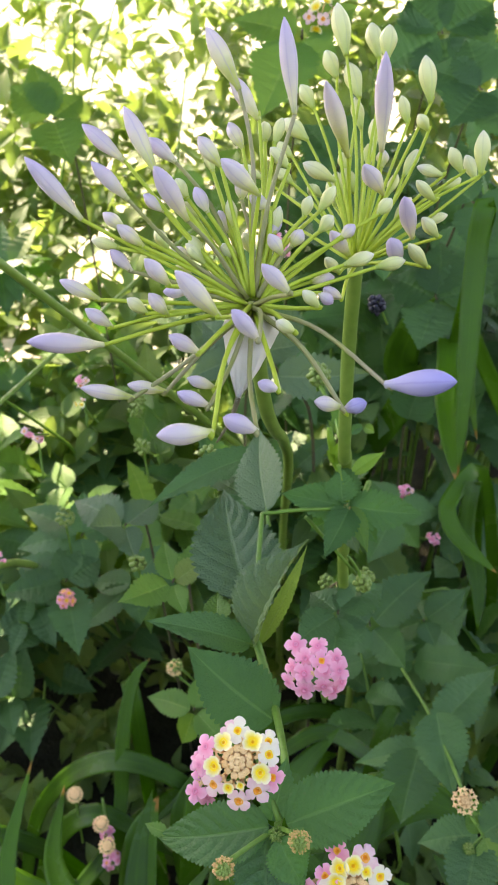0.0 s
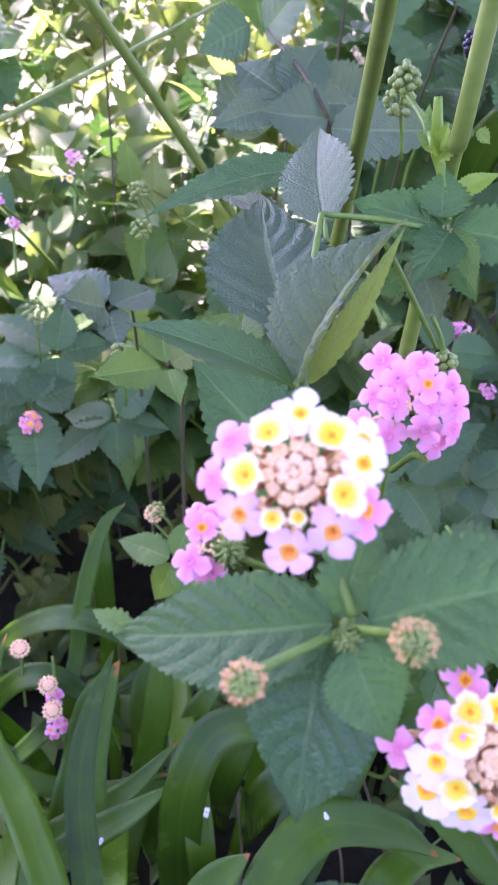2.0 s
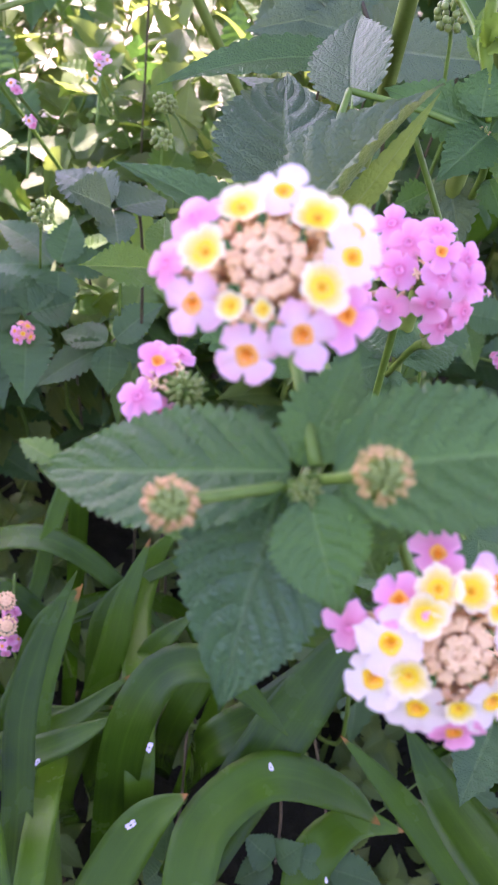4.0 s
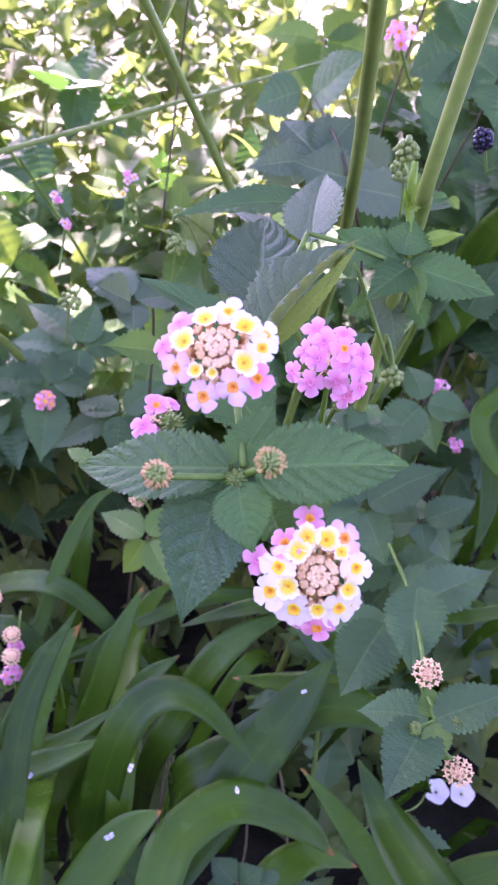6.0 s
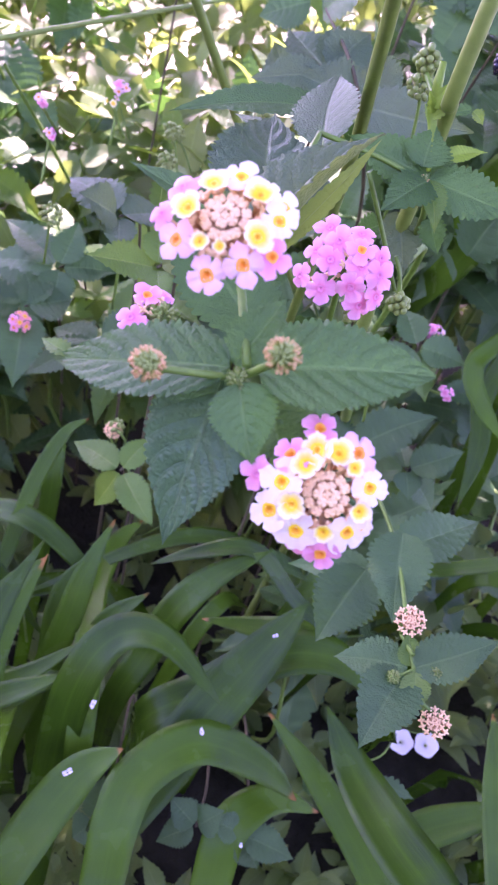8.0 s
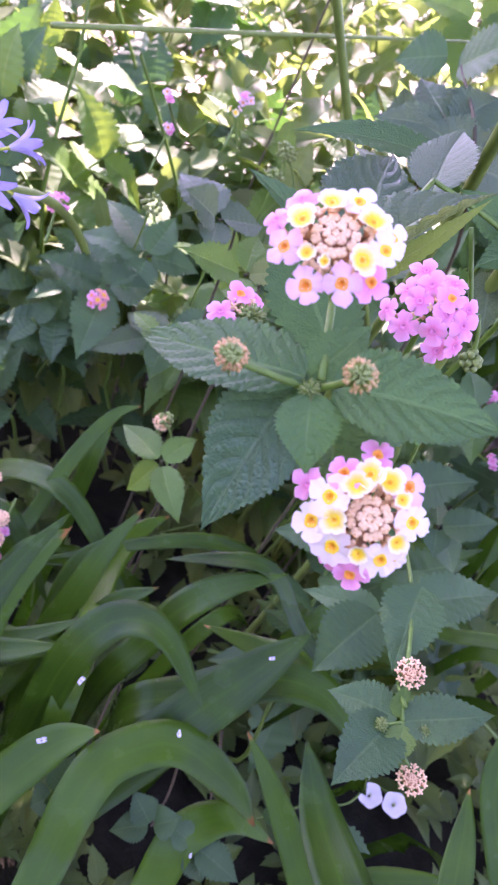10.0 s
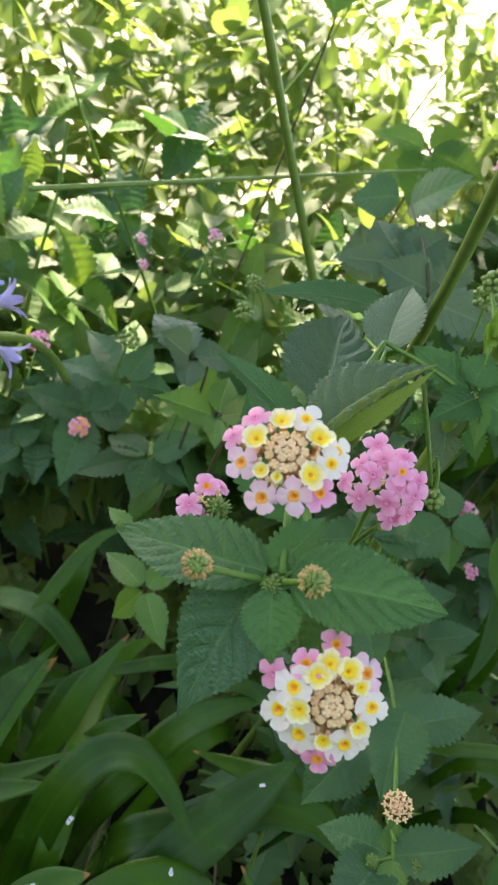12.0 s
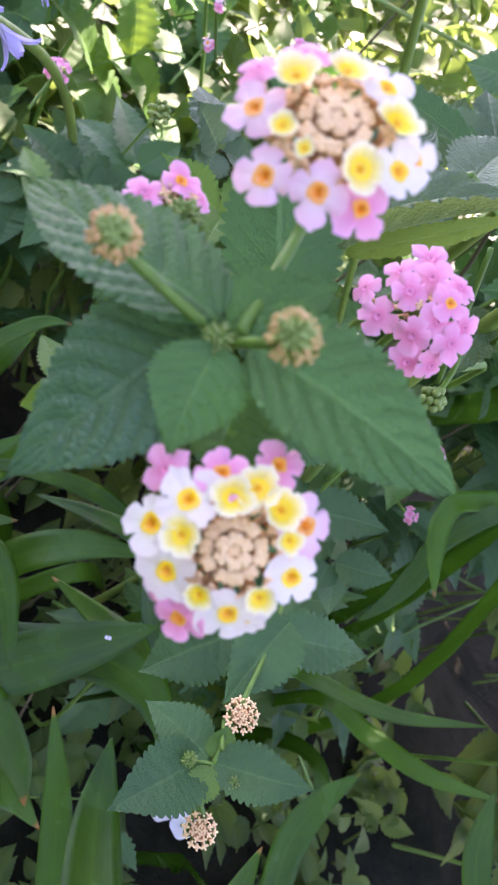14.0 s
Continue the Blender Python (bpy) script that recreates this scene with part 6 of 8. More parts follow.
umbel_bud(agapanthus_a, (0.0029, 0.2207, 0.8192), (-0.0354, 0.2477, 0.8560), (-0.0483, 0.2539, 0.8658), 0.0048, M_LILAC, 3)
umbel_bud(agapanthus_a, (0.0029, 0.2207, 0.8192), (-0.0253, 0.2414, 0.8536), (-0.0346, 0.2504, 0.8711), 0.0054, M_LILAC, 4)
umbel_bud(agapanthus_a, (0.0029, 0.2207, 0.8192), (-0.0316, 0.2235, 0.8500), (-0.0409, 0.2235, 0.8605), 0.0045, M_LILAC, 5)
umbel_bud(agapanthus_a, (0.0029, 0.2207, 0.8192), (-0.0147, 0.2151, 0.8463), (-0.0221, 0.2100, 0.8617), 0.0057, M_LILAC, 6)
umbel_bud(agapanthus_a, (0.0029, 0.2207, 0.8192), (-0.0052, 0.1811, 0.8311), (-0.0152, 0.1784, 0.8440), 0.0052, M_LILAC, 7)
umbel_bud(agapanthus_a, (0.0029, 0.2207, 0.8192), (0.0044, 0.1771, 0.8265), (-0.0020, 0.1761, 0.8350), 0.0044, M_LILAC, 8)
umbel_bud(agapanthus_a, (0.0029, 0.2207, 0.8192), (-0.0107, 0.1838, 0.8204), (-0.0181, 0.1816, 0.8264), 0.0039, M_LILAC, 9)
umbel_bud(agapanthus_a, (0.0029, 0.2207, 0.8192), (-0.0377, 0.2123, 0.8163), (-0.0453, 0.2129, 0.8219), 0.0039, M_LILAC, 10)
umbel_bud(agapanthus_a, (0.0029, 0.2207, 0.8192), (-0.0269, 0.2090, 0.8217), (-0.0321, 0.2081, 0.8266), 0.0036, M_CREAM, 11)
umbel_bud(agapanthus_a, (0.0029, 0.2207, 0.8192), (-0.0188, 0.1988, 0.8332), (-0.0247, 0.1964, 0.8414), 0.0041, M_LILAC, 12)
umbel_bud(agapanthus_a, (0.0029, 0.2207, 0.8192), (-0.0348, 0.2327, 0.8392), (-0.0413, 0.2348, 0.8437), 0.0040, M_LILAC, 13)
umbel_bud(agapanthus_a, (0.0029, 0.2207, 0.8192), (-0.0280, 0.2207, 0.8375), (-0.0351, 0.2207, 0.8438), 0.0039, M_LILAC, 14)
umbel_bud(agapanthus_a, (0.0029, 0.2207, 0.8192), (-0.0292, 0.1857, 0.8069), (-0.0414, 0.1794, 0.8131), 0.0041, M_LILAC, 15)
umbel_bud(agapanthus_a, (0.0029, 0.2207, 0.8192), (-0.0211, 0.1924, 0.8053), (-0.0309, 0.1880, 0.8097), 0.0038, M_LILAC, 16)
umbel_bud(agapanthus_a, (0.0029, 0.2207, 0.8192), (-0.0085, 0.1776, 0.8083), (-0.0163, 0.1753, 0.8135), 0.0039, M_LILAC, 17)
umbel_bud(agapanthus_a, (0.0029, 0.2207, 0.8192), (-0.0072, 0.1879, 0.8083), (-0.0145, 0.1854, 0.8126), 0.0034, M_LILAC, 18)
umbel_bud(agapanthus_a, (0.0029, 0.2207, 0.8192), (-0.0071, 0.1650, 0.8077), (-0.0201, 0.1590, 0.8103), 0.0054, M_LILAC, 19)
umbel_bud(agapanthus_a, (0.0029, 0.2207, 0.8192), (0.0037, 0.1693, 0.8053), (-0.0046, 0.1675, 0.8103), 0.0051, M_LILAC, 20)
umbel_bud(agapanthus_a, (0.0029, 0.2207, 0.8192), (0.0094, 0.1795, 0.8115), (0.0041, 0.1783, 0.8145), 0.0036, M_LILAC, 21)
umbel_bud(agapanthus_a, (0.0029, 0.2207, 0.8192), (0.0126, 0.1889, 0.8340), (0.0054, 0.1872, 0.8425), 0.0042, M_LILAC, 22)
umbel_bud(agapanthus_a, (0.0029, 0.2207, 0.8192), (0.0120, 0.2225, 0.8338), (0.0079, 0.2229, 0.8400), 0.0039, M_LILAC, 23)
umbel_bud(agapanthus_a, (0.0029, 0.2207, 0.8192), (0.0224, 0.2142, 0.8206), (0.0175, 0.2144, 0.8260), 0.0037, M_CREAM, 24)
umbel_bud(agapanthus_a, (0.0029, 0.2207, 0.8192), (0.0140, 0.1889, 0.8236), (0.0090, 0.1877, 0.8273), 0.0036, M_CREAM, 25)
umbel_bud(agapanthus_a, (0.0029, 0.2207, 0.8192), (0.0261, 0.1810, 0.8056), (0.0187, 0.1791, 0.8085), 0.0040, M_LILAC, 26)
umbel_bud(agapanthus_a, (0.0029, 0.2207, 0.8192), (0.0268, 0.1827, 0.8038), (0.0324, 0.1805, 0.8072), 0.0044, M_VIOLET, 27)
umbel_bud(agapanthus_a, (0.0029, 0.2207, 0.8192), (0.0372, 0.1814, 0.8119), (0.0528, 0.1714, 0.8173), 0.0071, M_VIOLET, 28)
umbel_bud(agapanthus_a, (0.0029, 0.2207, 0.8192), (-0.0001, 0.2497, 0.8752), (-0.0095, 0.2570, 0.8914), 0.0057, M_LILAC, 29)
umbel_bud(agapanthus_a, (0.0029, 0.2207, 0.8192), (0.0058, 0.2564, 0.8657), (-0.0031, 0.2653, 0.8777), 0.0052, M_LILAC, 30)
umbel_bud(agapanthus_a, (0.0029, 0.2207, 0.8192), (-0.0058, 0.2389, 0.8557), (-0.0123, 0.2424, 0.8635), 0.0051, M_LILAC, 31)
umbel_bud(agapanthus_a, (0.0029, 0.2207, 0.8192), (0.0052, 0.2212, 0.8514), (-0.0050, 0.2177, 0.8618), 0.0053, M_LILAC, 32)
umbel_bud(agapanthus_a, (0.0029, 0.2207, 0.8192), (-0.0098, 0.2334, 0.8435), (-0.0136, 0.2366, 0.8504), 0.0044, M_LILAC, 33)
umbel_bud(agapanthus_a, (0.0029, 0.2207, 0.8192), (-0.0009, 0.2299, 0.8303), (-0.0066, 0.2334, 0.8340), 0.0044, M_CREAM, 34)
umbel_bud(agapanthus_a, (0.0029, 0.2207, 0.8192), (0.0156, 0.2370, 0.8699), (0.0127, 0.2427, 0.8941), 0.0052, M_LILAC, 35)
umbel_bud(agapanthus_a, (0.0029, 0.2207, 0.8192), (-0.0206, 0.2046, 0.8227), (-0.0252, 0.2027, 0.8299), 0.0039, M_LILAC, 36)
umbel_bud(agapanthus_a, (0.0029, 0.2207, 0.8192), (0.0031, 0.2346, 0.8306), (0.0005, 0.2401, 0.8357), 0.0041, M_CREAM, 37)
umbel_bud(agapanthus_a, (0.0029, 0.2207, 0.8192), (0.0006, 0.2548, 0.8577), (-0.0037, 0.2605, 0.8646), 0.0045, M_LILAC, 38)
umbel_bud(agapanthus_a, (0.0029, 0.2207, 0.8192), (0.0145, 0.2457, 0.8535), (0.0091, 0.2498, 0.8589), 0.0045, M_CREAM, 39)
umbel_bud(agapanthus_a, (0.0029, 0.2207, 0.8192), (-0.0330, 0.2277, 0.8279), (-0.0396, 0.2308, 0.8338), 0.0037, M_LILAC, 40)
umbel_bud(agapanthus_a, (0.0029, 0.2207, 0.8192), (-0.0223, 0.2327, 0.8329), (-0.0262, 0.2364, 0.8383), 0.0037, M_CREAM, 41)
umbel_bud(agapanthus_a, (0.0029, 0.2207, 0.8192), (-0.0232, 0.2393, 0.8426), (-0.0297, 0.2426, 0.8472), 0.0041, M_LILAC, 42)
umbel_bud(agapanthus_a, (0.0029, 0.2207, 0.8192), (0.0088, 0.2351, 0.8436), (0.0025, 0.2376, 0.8475), 0.0041, M_LILAC, 43)
umbel_bud(agapanthus_a, (0.0029, 0.2207, 0.8192), (-0.0201, 0.2518, 0.8545), (-0.0289, 0.2574, 0.8610), 0.0045, M_LILAC, 44)
umbel_bud(agapanthus_a, (0.0029, 0.2207, 0.8192), (0.0226, 0.2213, 0.8227), (0.0268, 0.2197, 0.8199), 0.0037, M_LILAC, 45)
umbel_bud(agapanthus_b, (0.0436, 0.2995, 0.8064), (0.0423, 0.3511, 0.8758), (0.0390, 0.3647, 0.8944), 0.0074, M_CREAM, 0)
umbel_bud(agapanthus_b, (0.0436, 0.2995, 0.8064), (0.0572, 0.3638, 0.8739), (0.0548, 0.3753, 0.8865), 0.0072, M_CREAM, 1)
umbel_bud(agapanthus_b, (0.0436, 0.2995, 0.8064), (0.0576, 0.3447, 0.8747), (0.0591, 0.3526, 0.8868), 0.0068, M_CREAM, 2)
umbel_bud(agapanthus_b, (0.0436, 0.2995, 0.8064), (0.0726, 0.3253, 0.8611), (0.0705, 0.3329, 0.8771), 0.0066, M_CREAM, 3)
umbel_bud(agapanthus_b, (0.0436, 0.2995, 0.8064), (0.0506, 0.2983, 0.8484), (0.0489, 0.2919, 0.8816), 0.0062, M_LILAC, 4)
umbel_bud(agapanthus_b, (0.0436, 0.2995, 0.8064), (0.0376, 0.2912, 0.8481), (0.0278, 0.2781, 0.8743), 0.0061, M_LILAC, 5)
umbel_bud(agapanthus_b, (0.0436, 0.2995, 0.8064), (0.0487, 0.3535, 0.8599), (0.0446, 0.3655, 0.8723), 0.0072, M_CREAM, 6)
umbel_bud(agapanthus_b, (0.0436, 0.2995, 0.8064), (0.0663, 0.3352, 0.8522), (0.0641, 0.3424, 0.8618), 0.0047, M_CREAM, 7)
umbel_bud(agapanthus_b, (0.0436, 0.2995, 0.8064), (0.0705, 0.3146, 0.8526), (0.0664, 0.3163, 0.8583), 0.0045, M_CREAM, 8)
umbel_bud(agapanthus_b, (0.0436, 0.2995, 0.8064), (0.0765, 0.3082, 0.8375), (0.0659, 0.3080, 0.8410), 0.0045, M_CREAM, 9)
umbel_bud(agapanthus_b, (0.0436, 0.2995, 0.8064), (0.0704, 0.2912, 0.8320), (0.0622, 0.2885, 0.8401), 0.0043, M_CREAM, 10)
umbel_bud(agapanthus_b, (0.0436, 0.2995, 0.8064), (0.0861, 0.3189, 0.8360), (0.0818, 0.3245, 0.8449), 0.0051, M_CREAM, 11)
umbel_bud(agapanthus_b, (0.0436, 0.2995, 0.8064), (0.0950, 0.3298, 0.8309), (0.0916, 0.3375, 0.8394), 0.0053, M_CREAM, 12)
umbel_bud(agapanthus_b, (0.0436, 0.2995, 0.8064), (0.0912, 0.3103, 0.8371), (0.0919, 0.3169, 0.8522), 0.0062, M_CREAM, 13)
umbel_bud(agapanthus_b, (0.0436, 0.2995, 0.8064), (0.0598, 0.2746, 0.8233), (0.0537, 0.2636, 0.8403), 0.0061, M_LILAC, 14)
umbel_bud(agapanthus_b, (0.0436, 0.2995, 0.8064), (0.0555, 0.2704, 0.8160), (0.0501, 0.2637, 0.8263), 0.0061, M_LILAC, 15)
umbel_bud(agapanthus_b, (0.0436, 0.2995, 0.8064), (0.0704, 0.2806, 0.8216), (0.0629, 0.2759, 0.8302), 0.0046, M_CREAM, 16)
umbel_bud(agapanthus_b, (0.0436, 0.2995, 0.8064), (0.0654, 0.2713, 0.8136), (0.0563, 0.2629, 0.8247), 0.0046, M_CREAM, 17)
umbel_bud(agapanthus_b, (0.0436, 0.2995, 0.8064), (0.0384, 0.2795, 0.8158), (0.0304, 0.2706, 0.8273), 0.0051, M_LILAC, 18)
umbel_bud(agapanthus_b, (0.0436, 0.2995, 0.8064), (0.0343, 0.2725, 0.8116), (0.0285, 0.2666, 0.8191), 0.0042, M_CREAM, 19)
umbel_bud(agapanthus_b, (0.0436, 0.2995, 0.8064), (0.0351, 0.2679, 0.8036), (0.0277, 0.2611, 0.8101), 0.0042, M_LILAC, 20)
umbel_bud(agapanthus_b, (0.0436, 0.2995, 0.8064), (0.0496, 0.2825, 0.8370), (0.0409, 0.2724, 0.8489), 0.0061, M_LILAC, 21)
umbel_bud(agapanthus_b, (0.0436, 0.2995, 0.8064), (0.0355, 0.3106, 0.8356), (0.0229, 0.3118, 0.8423), 0.0058, M_CREAM, 22)
umbel_bud(agapanthus_b, (0.0436, 0.2995, 0.8064), (0.0263, 0.3386, 0.8462), (0.0171, 0.3463, 0.8532), 0.0066, M_CREAM, 23)
umbel_bud(agapanthus_b, (0.0436, 0.2995, 0.8064), (0.0501, 0.3532, 0.8474), (0.0481, 0.3662, 0.8585), 0.0055, M_CREAM, 24)
umbel_bud(agapanthus_b, (0.0436, 0.2995, 0.8064), (0.0583, 0.3431, 0.8339), (0.0594, 0.3503, 0.8393), 0.0054, M_LILAC, 25)
umbel_bud(agapanthus_b, (0.0436, 0.2995, 0.8064), (0.0322, 0.3310, 0.8250), (0.0267, 0.3374, 0.8282), 0.0049, M_CREAM, 26)
umbel_bud(agapanthus_b, (0.0436, 0.2995, 0.8064), (0.0450, 0.3234, 0.8279), (0.0405, 0.3324, 0.8359), 0.0061, M_CREAM, 27)
umbel_bud(agapanthus_b, (0.0436, 0.2995, 0.8064), (0.0296, 0.3515, 0.8565), (0.0245, 0.3598, 0.8646), 0.0058, M_CREAM, 28)
umbel_bud(agapanthus_b, (0.0436, 0.2995, 0.8064), (0.0401, 0.3641, 0.8664), (0.0358, 0.3745, 0.8764), 0.0064, M_CREAM, 29)
umbel_bud(agapanthus_a, (0.0029, 0.2207, 0.8192), (-0.0156, 0.2180, 0.8246), (-0.0228, 0.2161, 0.8256), 0.0039, M_LILAC, 0)
umbel_bud(agapanthus_a, (0.0029, 0.2207, 0.8192), (-0.0366, 0.2316, 0.8340), (-0.0453, 0.2330, 0.8362), 0.0038, M_CREAM, 1)
umbel_bud(agapanthus_a, (0.0029, 0.2207, 0.8192), (-0.0150, 0.2295, 0.8246), (-0.0207, 0.2329, 0.8278), 0.0043, M_CREAM, 2)
umbel_bud(agapanthus_a, (0.0029, 0.2207, 0.8192), (-0.0156, 0.2318, 0.8290), (-0.0214, 0.2353, 0.8327), 0.0043, M_LILAC, 3)
umbel_bud(agapanthus_a, (0.0029, 0.2207, 0.8192), (-0.0111, 0.2290, 0.8294), (-0.0169, 0.2327, 0.8347), 0.0037, M_CREAM, 4)
umbel_bud(agapanthus_a, (0.0029, 0.2207, 0.8192), (-0.0105, 0.2300, 0.8299), (-0.0162, 0.2350, 0.8366), 0.0038, M_CREAM, 5)
umbel_bud(agapanthus_a, (0.0029, 0.2207, 0.8192), (-0.0180, 0.2399, 0.8429), (-0.0222, 0.2451, 0.8503), 0.0039, M_LILAC, 6)
umbel_bud(agapanthus_a, (0.0029, 0.2207, 0.8192), (-0.0137, 0.2418, 0.8395), (-0.0179, 0.2459, 0.8439), 0.0037, M_CREAM, 7)
umbel_bud(agapanthus_a, (0.0029, 0.2207, 0.8192), (-0.0162, 0.2417, 0.8457), (-0.0199, 0.2455, 0.8511), 0.0039, M_CREAM, 8)
umbel_bud(agapanthus_a, (0.0029, 0.2207, 0.8192), (-0.0037, 0.2369, 0.8364), (-0.0071, 0.2418, 0.8421), 0.0038, M_LILAC, 9)
umbel_bud(agapanthus_a, (0.0029, 0.2207, 0.8192), (-0.0088, 0.2526, 0.8512), (-0.0108, 0.2578, 0.8574), 0.0038, M_CREAM, 10)
umbel_bud(agapanthus_a, (0.0029, 0.2207, 0.8192), (-0.0022, 0.2332, 0.8388), (-0.0036, 0.2377, 0.8467), 0.0038, M_CREAM, 11)
umbel_bud(agapanthus_a, (0.0029, 0.2207, 0.8192), (-0.0000, 0.2469, 0.8439), (0.0000, 0.2517, 0.8492), 0.0045, M_LILAC, 12)
umbel_bud(agapanthus_a, (0.0029, 0.2207, 0.8192), (0.0076, 0.2594, 0.8588), (0.0076, 0.2639, 0.8642), 0.0044, M_CREAM, 13)
umbel_bud(agapanthus_a, (0.0029, 0.2207, 0.8192), (0.0102, 0.2503, 0.8594), (0.0129, 0.2550, 0.8665), 0.0038, M_CREAM, 14)
umbel_bud(agapanthus_a, (0.0029, 0.2207, 0.8192), (0.0081, 0.2321, 0.8359), (0.0117, 0.2358, 0.8416), 0.0036, M_LILAC, 15)
umbel_bud(agapanthus_a, (0.0029, 0.2207, 0.8192), (0.0094, 0.2322, 0.8367), (0.0116, 0.2368, 0.8444), 0.0036, M_CREAM, 16)
umbel_bud(agapanthus_a, (0.0029, 0.2207, 0.8192), (0.0184, 0.2328, 0.8419), (0.0205, 0.2355, 0.8476), 0.0037, M_CREAM, 17)
umbel_bud(agapanthus_a, (0.0029, 0.2207, 0.8192), (0.0147, 0.2293, 0.8342), (0.0181, 0.2316, 0.8386), 0.0044, M_LILAC, 18)
umbel_bud(agapanthus_a, (0.0029, 0.2207, 0.8192), (0.0239, 0.2449, 0.8404), (0.0294, 0.2510, 0.8468), 0.0041, M_CREAM, 19)
umbel_bud(agapanthus_a, (0.0029, 0.2207, 0.8192), (0.0232, 0.2321, 0.8379), (0.0273, 0.2343, 0.8420), 0.0043, M_CREAM, 20)
umbel_bud(agapanthus_a, (0.0029, 0.2207, 0.8192), (0.0293, 0.2301, 0.8361), (0.0337, 0.2320, 0.8398), 0.0037, M_LILAC, 21)
umbel_bud(agapanthus_a, (0.0029, 0.2207, 0.8192), (0.0417, 0.2424, 0.8398), (0.0464, 0.2457, 0.8440), 0.0042, M_CREAM, 22)
umbel_bud(agapanthus_a, (0.0029, 0.2207, 0.8192), (0.0307, 0.2312, 0.8278), (0.0402, 0.2339, 0.8302), 0.0042, M_CREAM, 23)
umbel_bud(agapanthus_a, (0.0029, 0.2207, 0.8192), (0.0211, 0.2295, 0.8233), (0.0282, 0.2318, 0.8239), 0.0044, M_LILAC, 24)
umbel_bud(agapanthus_a, (0.0029, 0.2207, 0.8192), (0.0402, 0.2302, 0.8272), (0.0495, 0.2318, 0.8288), 0.0041, M_CREAM, 25)
umbel_bud(agapanthus_b, (0.0436, 0.2995, 0.8064), (0.0095, 0.3357, 0.8185), (0.0024, 0.3448, 0.8231), 0.0044, M_CREAM, 0)
umbel_bud(agapanthus_b, (0.0436, 0.2995, 0.8064), (0.0082, 0.3415, 0.8303), (-0.0019, 0.3498, 0.8344), 0.0045, M_CREAM, 1)
umbel_bud(agapanthus_b, (0.0436, 0.2995, 0.8064), (0.0202, 0.3361, 0.8296), (0.0140, 0.3431, 0.8339), 0.0049, M_CREAM, 2)
umbel_bud(agapanthus_b, (0.0436, 0.2995, 0.8064), (0.0208, 0.3462, 0.8378), (0.0143, 0.3541, 0.8429), 0.0044, M_CREAM, 3)
umbel_bud(agapanthus_b, (0.0436, 0.2995, 0.8064), (0.0384, 0.3348, 0.8195), (0.0369, 0.3512, 0.8278), 0.0049, M_CREAM, 4)
umbel_bud(agapanthus_b, (0.0436, 0.2995, 0.8064), (0.0418, 0.3370, 0.8228), (0.0396, 0.3515, 0.8308), 0.0052, M_CREAM, 5)
umbel_bud(agapanthus_b, (0.0436, 0.2995, 0.8064), (0.0431, 0.3376, 0.8334), (0.0409, 0.3457, 0.8397), 0.0048, M_CREAM, 6)
umbel_bud(agapanthus_b, (0.0436, 0.2995, 0.8064), (0.0521, 0.3417, 0.8349), (0.0534, 0.3508, 0.8421), 0.0049, M_CREAM, 7)
umbel_bud(agapanthus_b, (0.0436, 0.2995, 0.8064), (0.0545, 0.3415, 0.8418), (0.0548, 0.3522, 0.8517), 0.0047, M_CREAM, 8)
umbel_bud(agapanthus_b, (0.0436, 0.2995, 0.8064), (0.0608, 0.3387, 0.8234), (0.0661, 0.3497, 0.8297), 0.0045, M_CREAM, 9)
umbel_bud(agapanthus_b, (0.0436, 0.2995, 0.8064), (0.0659, 0.3339, 0.8322), (0.0731, 0.3442, 0.8407), 0.0052, M_CREAM, 10)
umbel_bud(agapanthus_b, (0.0436, 0.2995, 0.8064), (0.0614, 0.3223, 0.8162), (0.0700, 0.3343, 0.8233), 0.0051, M_CREAM, 11)
umbel_bud(agapanthus_b, (0.0436, 0.2995, 0.8064), (0.0807, 0.3268, 0.8281), (0.0892, 0.3314, 0.8313), 0.0044, M_CREAM, 12)
umbel_bud(agapanthus_b, (0.0436, 0.2995, 0.8064), (0.0745, 0.3285, 0.8139), (0.0865, 0.3365, 0.8153), 0.0043, M_CREAM, 13)
bract(agapanthus_a, (0.0028, 0.2195, 0.8179), (-0.0018, 0.1943, 0.7999), (-0.1007, -0.8604, 0.4996), 0.0211)
agapanthus_c = thing("agapanthus", "slim leaning agapanthus stalk behind the lantana", "agapanthus", "agapanthus plants")
tube("flower_stalk", [(0.0329, 0.6969, 0.4467), (-0.0475, 0.5540, 0.6084), (-0.0928, 0.4737, 0.6994), (-0.1122, 0.4391, 0.7385), (-0.1322, 0.4037, 0.7786)], [0.0030, 0.0029, 0.0027, 0.0026, 0.0025], M_SCAPE, agapanthus_c, 10, 24)
agapanthus_d = thing("agapanthus", "agapanthus stalk with open violet-blue flowers", "agapanthus", "agapanthus plants")
open_umbel(agapanthus_d, (-0.2163, 0.3800, 0.5356), 0.034, 11)
tube("flower_stalk", [(-0.1883, 0.9180, 0.0200), (-0.2133, 0.5880, 0.4256), (-0.2163, 0.3800, 0.5356)], [0.004, 0.0036, 0.0032], M_SCAPE, agapanthus_d, 10, 20)


# ---- strap leaves of the agapanthus clump ----
clump = thing("agapanthus_clump", "clump of arching glossy green agapanthus strap leaves", "agapanthus", "agapanthus plants")
